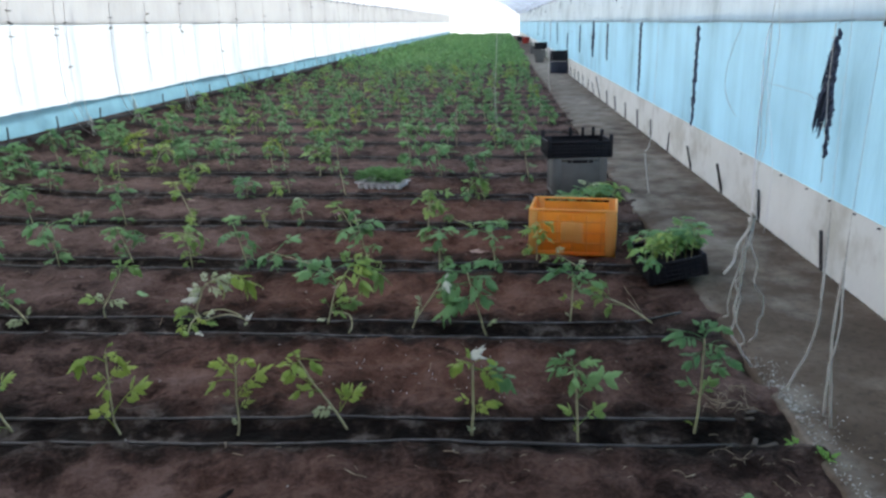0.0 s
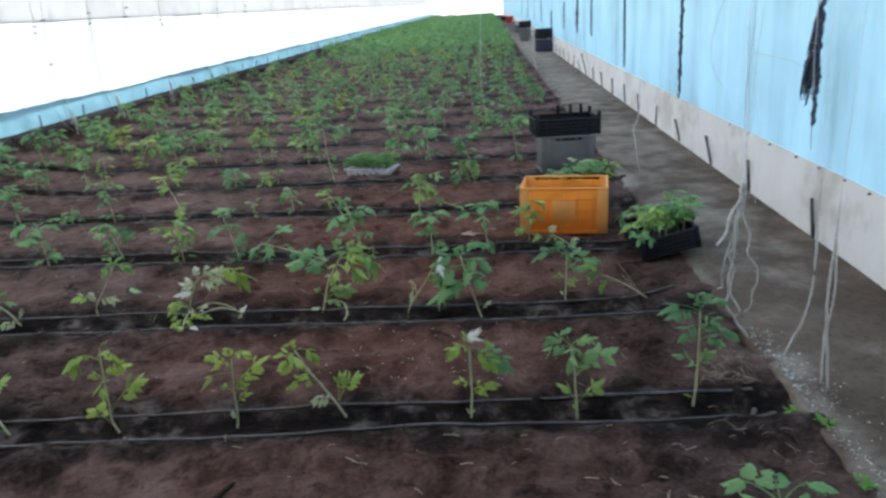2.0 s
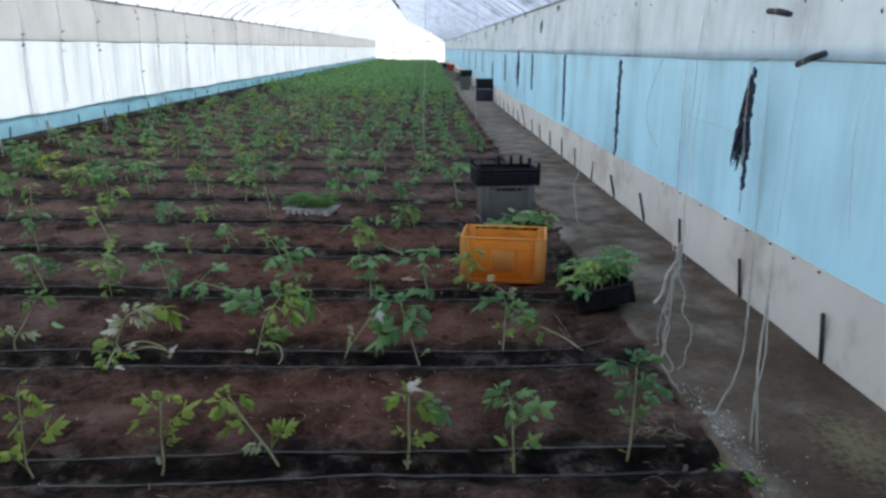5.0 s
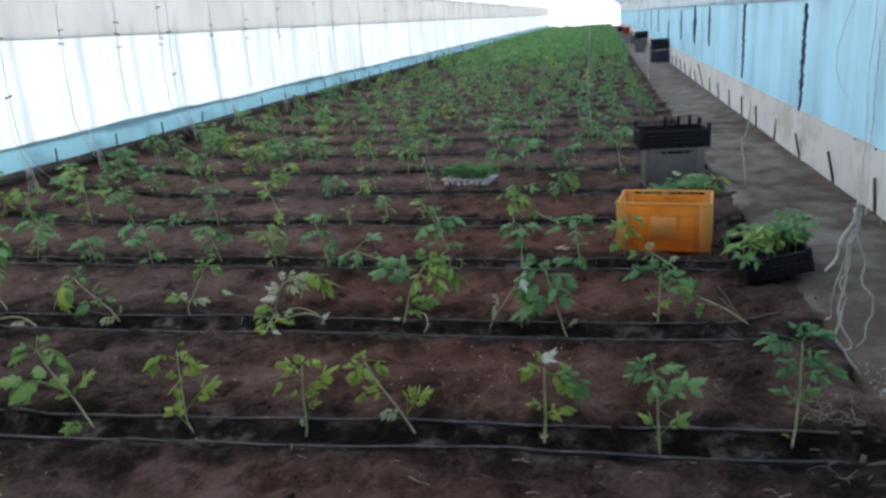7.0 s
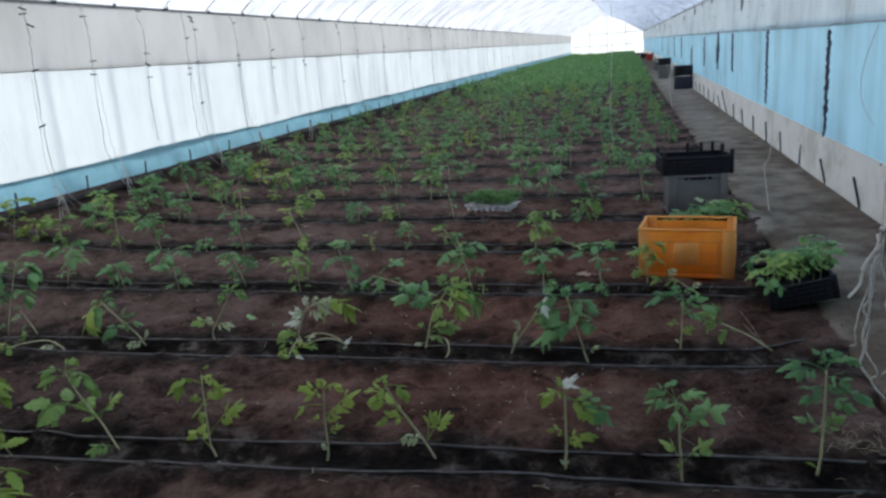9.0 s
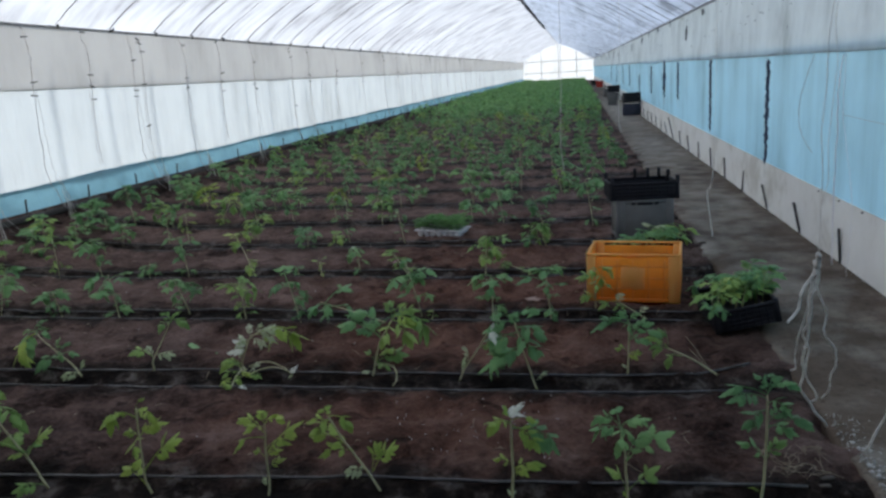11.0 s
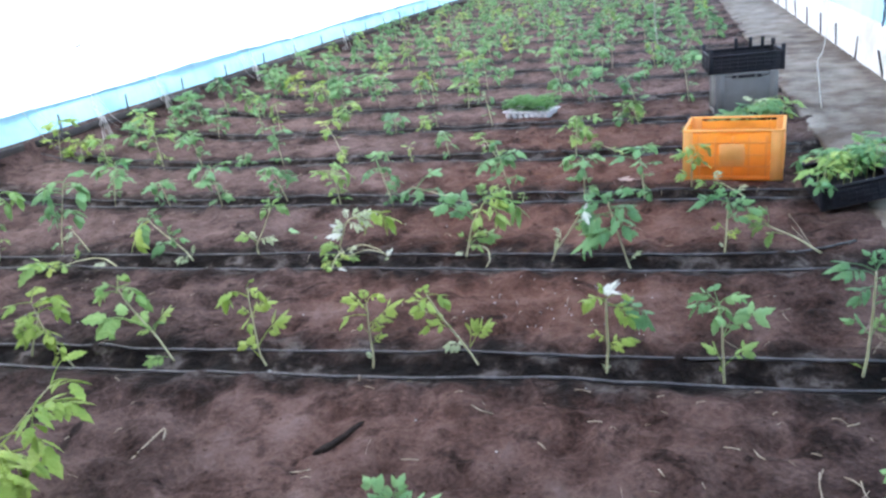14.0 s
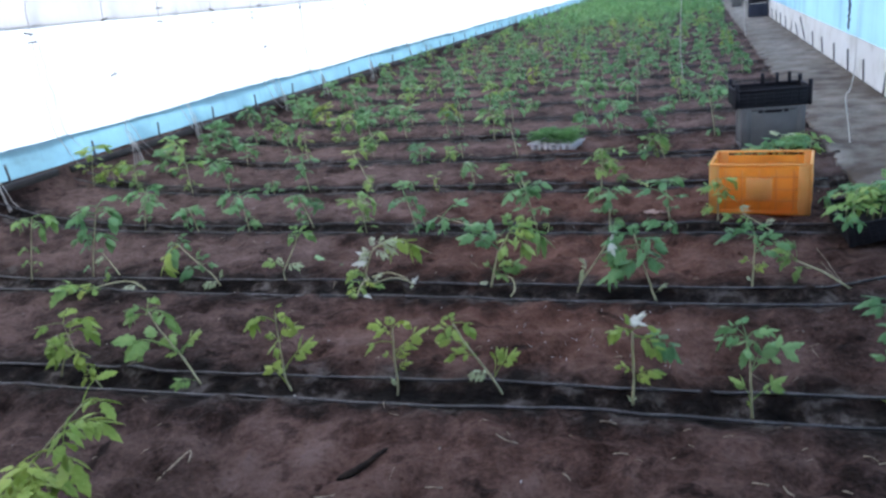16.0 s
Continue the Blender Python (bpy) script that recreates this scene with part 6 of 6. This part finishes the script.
for k, y in enumerate([3.9, 5.1, 6.2, 7.27, 8.19, 9.24, 10.3, 10.52, 11.72, 13.02, 14.4, 16.4, 17.6, 19.6, 22.0, 24.8] + [26.6 + 2.1 * j for j in range(26)]):
    root = tagged(new("wall_twine"), "dusty brown twine with small dark ties hanging before the white film", "string", "twines along the white wall")
    x, r = XL + 0.09 + 0.02 * (k % 3), rise(y)
    pts = [(XL + 0.05, y + 0.05, EAVE_L + r - 0.02), (x, y + 0.04, 2.1 + r), (x + 0.005, y, 1.7 + r), (x, y - 0.02, 1.2 + r), (x + 0.03, y - 0.05, 0.72 + r)]
    if k % 4 != 1:
        pts += [(x + 0.05, y + 0.01, 0.52 + r), (x + 0.10, y + 0.09, 0.30 + r), (x + 0.17, y + 0.16, 0.20 + r)]
    line = sagged(pts, 6, 0.022, k * 1.7)
    piece("line", Geo().tube(line, 0.0040, 5).mesh("line", M_BROWN), root)
    # a second, thinner strand that parts from the first below the hem
    piece("line", Geo().tube(sagged([(px + 0.012 * i, py + (0.05 + 0.025 * i) * (-1) ** k, pz) for i, (px, py, pz) in enumerate(pts[2:])], 6, 0.035, k + 40.0), 0.0026, 4).mesh("line", M_BROWN), root)
    for z in ((2.28, 1.80, 1.60), (2.38, 1.85, 1.72, 1.53), (2.02, 1.64, 1.50), (2.33, 2.26, 2.15, 1.72, 1.12))[k % 4]:
        q = min(line, key=lambda p: abs(p.z - z - r))
        piece("tie", tie, root, Matrix.Translation(q + Vector((0.012, rnd.uniform(-0.04, 0.04), 0))) @ pose(0, 0, 0, rnd.uniform(-20, 20), 0, 0), "small dark tie")
# dark knots of wire where the hoops meet the eave
knot_me = Geo().tube([(0, -0.03, 0), (0.01, -0.012, 0.012), (0.0, 0.012, -0.01), (0.008, 0.034, 0.014)], [0.006, 0.019, 0.017, 0.006], 6).mesh("wire_knot", M_PEG)
for k in range(-2, 40):
    y = BAY0 + BAY * k
    ob = tagged(new("wire_knot", knot_me), "dark knot of wire at the eave pipe", "wire knot", "wire knots along the eave")
    ob.matrix_basis = pose(XL + 0.062, y + rnd.uniform(-0.05, 0.05), EAVE_L + rise(y) - 0.005, rnd.uniform(-30, 30), rnd.uniform(-20, 20), rnd.uniform(-20, 20)) @ Matrix.Diagonal((1, rnd.uniform(1, 2), rnd.uniform(0.8, 1.6), 1))
# loose tangles of pale twine on the bank
for x, y in ((-5.72, 7.05), (-5.8, 8.3), (-5.8, 10.6), (-5.75, 11.9), (-5.75, 14.0), (-5.72, 5.2)):
    root = tagged(new("twine_tangle"), "loose tangle of pale twine by the blue skirt", "string", "tangles of twine")
    b = soil_z(x, y)
    for k in range(5):
        dx, dy = rnd.uniform(-0.06, 0.06), rnd.uniform(-0.10, 0.10)
        piece("strand", Geo().tube(sagged([(x - 0.06, y - 0.02, b + 0.55 - 0.09 * k), (x - 0.02 + dx * 0.4, y + dy * 0.5, b + 0.28), (x + dx, y + dy, b + 0.10), (x + dx * 1.6, y + dy * 1.7, b + 0.01)], 6, 0.012, k + x), 0.0032, 4).mesh("strand", M_TWINE), root)

# ---- garlands of black clips on the blue wall ----
barb = Geo().tube([(0, 0.002, 0.03), (0.003, -0.002, 0.0), (0, 0.0, -0.035)], [0.006, 0.015, 0.006], 5)
for z, side, out in ((0.014, 1, 0.030), (-0.006, -1, 0.032), (-0.024, 1, 0.024)):
    barb.tube([(0, 0, z), (0.002, side * out * 0.55, z - 0.006), (0.0, side * out, z + 0.006)], [0.009, 0.008, 0.0012], 4)
barb = barb.mesh("clip", M_CLIP)
strip = Geo().tube([(0, 0, 0.02), (0.005, 0.006, -0.06), (0.0, 0.016, -0.13), (0.003, 0.034, -0.20)], [0.004, 0.0095, 0.008, 0.001], 4)
for z, side, out in ((-0.02, 1, 0.020), (-0.06, -1, 0.018), (-0.10, 1, 0.022), (-0.14, 1, 0.016)):
    strip.tube([(0, 0.004, z), (0.003, 0.006 + side * out, z + 0.012)], [0.006, 0.0008], 4)
strip = strip.mesh("strip", M_CLIP)
speck = Geo().tube([(0, -0.006, 0), (0, 0, 0.002), (0, 0.006, 0)], [0.002, 0.0055, 0.002], 5).mesh("bead", M_TWINE)


def garland(y, z1, z0, strands=1, bunch=0, x=1.97):
    root = tagged(new("clip_garland"), "string of black plastic clips hung on the blue wall" if not bunch else "thick bunch of black plastic clips on the blue wall", "garland", "garlands on the blue wall")
    sway = rnd.uniform(-0.03, 0.03)
    piece("cord", Geo().tube([(x - 0.012, y + 0.012, z1 + 0.06), (x - 0.014, y + 0.016, z1 * 0.6 + z0 * 0.4), (x - 0.008, y + sway + 0.008, z0 + 0.2), (x, y + sway, z0 - 0.14)], 0.0026 if bunch else 0.0014, 5).mesh("cord", M_TWINE), root, None, "pale twine")
    piece("hook", Geo().tube([(XR + 0.02, y, z1 + 0.075), (x + 0.02, y, z1 + 0.07), (x - 0.004, y, z1 + 0.055)], 0.003, 5).mesh("hook", M_STEEL), root, None, "thin wire hook")
    for s in range(strands):
        top, low = z1 - 0.01 * s, z0 if s == 0 else z0 + 0.2 * (z1 - z0)
        n = int((top - low) / 0.042)
        for k in range(n):
            u = k / n
            piece("clip", barb, root, pose(x + rnd.uniform(-0.006, 0.006), y - 0.014 + 0.022 * s + sway * u + rnd.uniform(-0.005, 0.005), top + (low - top) * u, rnd.uniform(-9, 9), rnd.uniform(-12, 12), 180 * (k % 2) + rnd.uniform(-30, 30)))
    # the bunch beside the cord: overlapping strips, widest low down, with a ragged end
    for k in range(bunch):
        u = k / (bunch - 1)
        for j in range(3 if u < 0.25 else 4):
            piece("strip", strip, root, pose(x + 0.005 + rnd.uniform(-0.02, 0.02), y + 0.03 + j * (0.008 + 0.026 * u) + rnd.uniform(-0.006, 0.006), z1 - 0.06 - 0.34 * u + rnd.uniform(-0.02, 0.02), rnd.uniform(-2, 9), rnd.uniform(-8, 8), rnd.uniform(-25, 25)), "hanging black plastic strip")
    for k in range(12 if bunch else 0):
        piece("bead", speck, root, pose(x - 0.018, y + rnd.uniform(-0.02, 0.06), z1 - rnd.uniform(0.02, 0.62), 0, 0, 0), "small white bead")
    return root


garland(4.72, 1.48, 0.76, 1, 11)
for y, z1, z0 in ((7.93, 1.49, 0.54), (11.12, 1.52, 0.60), (14.55, 1.50, 0.87), (16.75, 1.55, 0.83), (19.6, 1.45, 0.82), (23.3, 1.20, 0.74), (27.5, 1.5, 0.8), (31.5, 1.5, 0.8), (36, 1.5, 0.75), (42, 1.5, 0.8)):
    garland(y, z1 + rise(y), z0 + rise(y), 2 if y < 24 else 1, 4 if 16 < y < 17 else 0)
# thin cords on the blue wall
for pts, rad, mat in (([(2.11, 7.0, 1.53), (2.05, 7.08, 1.25), (2.05, 7.16, 1.01), (2.05, 6.98, 0.86), (2.06, 6.78, 0.77)], 0.0022, M_BROWN), ([(2.11, 6.25, 1.54), (2.05, 6.05, 1.10), (2.04, 5.86, 0.79), (2.0, 5.62, 0.50), (1.98, 5.60, 0.06)], 0.0018, M_TRAY),
                      ([(2.11, 6.3, 1.52), (2.05, 6.18, 1.3), (2.05, 6.16, 1.0), (2.03, 6.10, 0.58), (1.98, 5.9, 0.06)], 0.0045, M_TRAY), ([(2.05, 6.05, 1.11), (2.05, 5.58, 1.10), (2.06, 5.28, 1.09), (2.07, 5.2, 1.06)], 0.0016, M_BROWN),
                      ([(2.11, 3.72, 1.52), (2.06, 3.7, 1.2), (2.08, 3.66, 0.7)], 0.0016, M_TRAY)):
    twine(sagged(pts, 6, 0.008, pts[0][1]), rad, mat, "cord", "thin dusty cord against the blue film", "cords on the blue wall")
# short pipe stubs on the upper curtain
for y, z, tilt in ((4.60, 1.815, 6), (4.20, 1.93, -3), (4.16, 1.56, -12)):
    me = Geo().tube([(0, -0.14, 0), (0, 0.0, 0.004), (0, 0.14, 0)], [0.017, 0.020, 0.017], 8).mesh("pipe_stub", M_PEG)
    tagged(new("pipe_stub", me), "short dark pipe stub tied to the grey curtain", "pipe", "pipe stubs on the curtain").matrix_basis = pose(XR - 0.09, y, z, tilt, 0, 0)
# torn scraps of dark film under the eave
for y, z, s in ((13.9, 2.0, 0.12), (18.6, 2.25, 0.10), (12.2, 2.22, 0.07), (23, 2.2, 0.14), (27, 2.1, 0.12), (32, 2.28, 0.1), (36, 2.0, 0.12), (40, 2.1, 0.26), (43, 2.3, 0.16), (46, 2.2, 0.3), (50, 2.0, 0.2), (55, 2.3, 0.34), (60, 2.2, 0.3), (16.2, 2.28, 0.05), (20.8, 2.26, 0.07)):
    v = [(XR - 0.085 - 0.02 * abs(math.sin(a * 2)), y + s * (1 + 0.5 * math.sin(a * 3 + y)) * math.cos(a) * 1.3, z + rise(y) + s * (1 + 0.4 * math.cos(a * 2 + y)) * math.sin(a)) for a in [0.63 * k for k in range(10)]]
    g = Geo()
    g.v = [Vector((XR - 0.11, y, z + rise(y)))] + [Vector(q) for q in v]
    g.f = [(0, 1 + k, 1 + (k + 1) % 10) for k in range(10)]
    tagged(new("film_scrap", g.mesh("film_scrap", M_PEG)), "dark torn scrap of film stuck to the curtain", "scrap", "scraps on the curtain")

# dark specks and smears of mould on the grey curtain
r, g = random.Random(83), Geo()
for k in range(150):
    y = 3.4 + 30 * r.random() ** 1.6
    z, size = 1.64 + 0.66 * r.random() ** 0.7, r.uniform(0.004, 0.013) * (1.6 if r.random() < 0.12 else 1.0)
    o = len(g.v)
    g.v.append(Vector((XR - 0.098, y, z + rise(y))))
    for q in range(7):
        a, d = 0.9 * q, size * r.uniform(0.5, 1.3)
        g.v.append(Vector((XR - 0.088, y + d * math.cos(a), z + rise(y) + d * math.sin(a) * 1.3)))
    g.f += [(o, o + 1 + q, o + 1 + (q + 1) % 7) for q in range(7)]
tagged(new("mould_specks", g.mesh("mould_specks", M_PEG)), "small dark mould specks on the grey curtain", "specks", kind="stuff")

# ---- litter on the soil ----
def litter(name, count, xr, yr, lr, rad, mat, label, seed, lift=0.004):
    r = random.Random(seed)
    g = Geo()
    for _ in range(count):
        x, y, a, l = r.uniform(*xr), r.uniform(*yr), r.uniform(0, 6.28), r.uniform(*lr)
        dx, dy = l / 2 * math.cos(a), l / 2 * math.sin(a)
        k = r.uniform(-0.06, 0.06) * l
        pts = [(x - dx, y - dy, soil_z(x - dx, y - dy) + lift), (x - k * math.sin(a), y + k * math.cos(a), soil_z(x, y) + lift + r.uniform(0, 0.006)), (x + dx, y + dy, soil_z(x + dx, y + dy) + lift)]
        g.tube(pts, rad * r.uniform(0.7, 1.3), 4)
    return tagged(new(name, g.mesh(name, mat)), label, name, kind="stuff")


litter("straw", 34, (-2.4, 1.15), (1.2, 2.6), (0.012, 0.05), 0.0012, M_STRAW, "scattered dry straw bits on the soil", 1)
litter("straw", 190, (-4.5, 1.1), (2.5, 7.5), (0.012, 0.06), 0.0013, M_STRAW, "scattered dry straw bits between the rows", 2)
litter("straw", 55, (0.90, 1.13), (2.98, 3.2), (0.03, 0.10), 0.0010, M_STRAW, "small heap of dry straw by the path", 3, 0.012)
litter("straw", 34, (0.85, 1.15), (1.8, 2.7), (0.02, 0.08), 0.0011, M_STRAW, "dry straw bits near the path edge", 4)
litter("straw", 40, (0.0, 1.12), (1.5, 2.6), (0.012, 0.05), 0.0012, M_STRAW, "dry straw bits on the bare soil", 6)
# single stalks of straw that lie apart on the bare soil
for x, y, l, a in ((-0.66, 2.18, 0.06, 7), (-1.00, 2.05, 0.07, 17), (-0.96, 2.01, 0.04, -1), (-0.47, 2.45, 0.08, -5), (-0.07, 2.43, 0.05, 5), (-0.23, 2.28, 0.04, -42), (0.15, 2.18, 0.03, -56), (0.36, 2.34, 0.05, -5),
                   (0.44, 2.33, 0.07, -70), (0.59, 2.18, 0.15, -95), (0.68, 2.22, 0.07, -58), (0.70, 2.17, 0.09, -86), (0.73, 2.49, 0.05, 33), (0.60, 2.33, 0.03, -35), (-0.13, 2.61, 0.06, -13)):
    dx, dy = l / 2 * math.cos(radians(a)), l / 2 * math.sin(radians(a))
    pts = [(x - dx, y - dy, soil_z(x - dx, y - dy) + 0.005), (x + 0.08 * dy, y - 0.08 * dx, soil_z(x, y) + 0.008), (x + dx, y + dy, soil_z(x + dx, y + dy) + 0.005)]
    tagged(new("straw_stalk", Geo().tube(pts, 0.0021, 5).mesh("straw_stalk", M_STRAW)), "short pale stalk of dry straw on the bare soil", "straw stalk", "straw stalks on the soil")
for x, y, l, a in ((1.09, 2.97, 0.05, 20), (1.05, 2.79, 0.07, 65), (1.08, 2.745, 0.10, 25), (1.07, 2.93, 0.04, 10)):
    sliver = Geo().box(-l / 2, l / 2, -0.009, 0.009, 0.0, 0.006, 0.002).mesh("sliver", M_UMBER)
    tagged(new("wood_sliver", sliver), "flat grey wood sliver on the wet soil", "sliver", "wood slivers by the path").matrix_basis = pose(x, y, soil_z(x, y) + 0.004, 0, 0, a)
litter("perlite", 46, (-0.75, 0.1), (3.05, 3.65), (0.003, 0.008), 0.0014, M_TRAY, "white perlite crumbs between the first rows", 15)
litter("perlite", 70, (-4.5, 1.1), (1.2, 7.0), (0.004, 0.009), 0.0032, M_LIME, "white perlite crumbs on the soil", 5)
stick = Geo().tube(sagged([(-1.0, 2.15, soil_z(-1.0, 2.15) + 0.006), (-0.95, 2.25, soil_z(-0.95, 2.25) + 0.010), (-0.885, 2.34, soil_z(-0.885, 2.34) + 0.008)], 4, 0.012), [0.006, 0.012, 0.015, 0.013, 0.015, 0.012, 0.013, 0.010, 0.004], 7).mesh("stick", M_STICK)
tagged(new("stick", stick), "dark rotten stick on the bare soil", "stick")
bent = Geo().tube(sagged([(-1.675, 2.05, soil_z(-1.675, 2.05) + 0.006), (-1.66, 2.14, soil_z(-1.66, 2.14) + 0.012), (-1.64, 2.21, soil_z(-1.64, 2.21) + 0.014), (-1.625, 2.17, soil_z(-1.625, 2.17) + 0.008)], 4, 0.003), 0.0035, 5).mesh("bent_straw", M_STRAW)
tagged(new("bent_straw", bent), "bent pale straw stalk on the bare soil", "straw stalk")
# little weeds at the path edge
for x, y in ((1.20, 2.78), (1.24, 2.62), (1.22, 2.25), (1.26, 2.0)):
    r = random.Random(int(y * 100))
    weed = tagged(new("weed"), "small bright green weed at the path edge", "weed", "weeds at the path edge")
    for k in range(12):
        g, a, l = Geo(), r.uniform(0, 6.28), r.uniform(0.02, 0.05)
        leaflet(g, (x + r.uniform(-.02, .02), y + r.uniform(-.03, .03), soil_z(x, y) + 0.01), Vector((math.cos(a), math.sin(a), r.uniform(0.5, 1.5))), Vector((0, 0, 1)), l, l * 0.22, 0.9, 4)
        piece("leaf", g.mesh("leaf", M_WEED), weed)


# clods and crumbs of earth
def clods(count, xr, yr, sr, seed, label):
    r, g = random.Random(seed), Geo()
    for _ in range(count):
        x, y, size = r.uniform(*xr), r.uniform(*yr), r.uniform(*sr) * r.uniform(0.4, 1.0)
        z, o = soil_z(x, y) + size * 0.25, len(g.v)
        for d in ((1, 0, 0), (0, 1, 0), (-1, 0, 0), (0, -1, 0), (0, 0, 0.8), (0, 0, -0.8)):
            k = size * r.uniform(0.6, 1.3)
            g.v.append(Vector((x + d[0] * k, y + d[1] * k, z + d[2] * k)))
        for i in range(4):
            g.f += [(o + i, o + (i + 1) % 4, o + 4), (o + (i + 1) % 4, o + i, o + 5)]
    return tagged(new("clods", g.mesh("clods", M_SOIL)), label, "clods", kind="stuff")


clods(2400, (-3.6, 1.15), (1.0, 4.6), (0.003, 0.011), 8, "small dark clods of earth on the soil")
clods(1200, (-5.2, 1.1), (4.4, 9.0), (0.005, 0.018), 9, "small dark clods of earth between the rows")

# white lime crumbs spilt at the edge of the path
r, g = random.Random(31), Geo()
for _ in range(60):
    y = r.gauss(3.06, 0.09)
    x, size = 1.245 + abs(r.gauss(0.0, 0.045)), r.uniform(0.003, 0.013)
    z, o = 0.018 + size * 0.3, len(g.v)
    for d in ((1, 0, 0), (0, 1, 0), (-1, 0, 0), (0, -1, 0), (0, 0, 0.7), (0, 0, -0.7)):
        q = size * r.uniform(0.6, 1.4)
        g.v.append(Vector((x + d[0] * q, y + d[1] * q, z + d[2] * q)))
    for i in range(4):
        g.f += [(o + i, o + (i + 1) % 4, o + 4), (o + (i + 1) % 4, o + i, o + 5)]
tagged(new("lime_crumbs", g.mesh("lime_crumbs", M_CRUMB)), "crumbs of white lime spilt at the path edge", "crumbs", kind="stuff")
# gritty crumbs along the worn edge of the path
r, g = random.Random(57), Geo()
for _ in range(1000):
    y = r.uniform(1.6, 3.5)
    x, size = path_edge(y) + 0.015 + abs(r.gauss(0.0, 0.11)), r.uniform(0.0012, 0.0075) * r.uniform(0.5, 1.0)
    z, o = 0.019 + size * 0.3, len(g.v)
    for d in ((1, 0, 0), (0, 1, 0), (-1, 0, 0), (0, -1, 0), (0, 0, 0.7), (0, 0, -0.7)):
        q = size * r.uniform(0.6, 1.4)
        g.v.append(Vector((x + d[0] * q, y + d[1] * q, z + d[2] * q)))
    for i in range(4):
        g.f += [(o + i, o + (i + 1) % 4, o + 4), (o + (i + 1) % 4, o + i, o + 5)]
tagged(new("grit", g.mesh("grit", M_CRUMB)), "pale grit scattered along the worn path edge", "grit", kind="stuff")
# withered leaves on the bare soil between the rows
M_DRY = noisy("withered_leaf", [(0.3, (0.22, 0.14, 0.115)), (0.7, (0.36, 0.26, 0.22))], 30, 4, 0.9, 0.4, 80)
for x, y, size, a in ((-1.68, 5.42, 0.11, 10), (-0.17, 5.32, 0.16, -5), (-1.02, 4.55, 0.07, 40), (-1.35, 6.35, 0.08, 100), (-2.9, 6.9, 0.09, 70)):
    g = Geo()
    leaflet(g, (0, 0, 0), Vector((1, 0, 0.1)), Vector((0, 0, 1)), size, size * 0.2, 0.25, 6)
    leaflet(g, (0.02, 0, 0), Vector((0.6, 0.7, 0.25)), Vector((0, 0, 1)), size * 0.5, size * 0.12, 0.5, 5)
    tagged(new("withered_leaf", g.mesh("withered_leaf", M_DRY)), "withered pinkish brown leaf lying on the soil", "leaf", "withered leaves").matrix_basis = pose(x, y, soil_z(x, y) + 0.006, 0, 0, a)
# a dead weed standing by the second row
weed = tagged(new("dry_weed"), "dead dry weed standing by the drip hose", "weed")
x, y = 0.86, 4.02
b = soil_z(x, y) - 0.01
for k, (dx, dy, h) in enumerate(((-0.13, 0.03, 0.19), (-0.115, 0.01, 0.13))):
    pts = [(x, y, b), (x + dx * 0.5, y + dy * 0.5, b + h * 0.5), (x + dx, y + dy, b + h)]
    piece("twig", Geo().tube(sagged(pts, 4, 0.006, k), 0.0017, 5).mesh("twig", M_STRAW), weed)
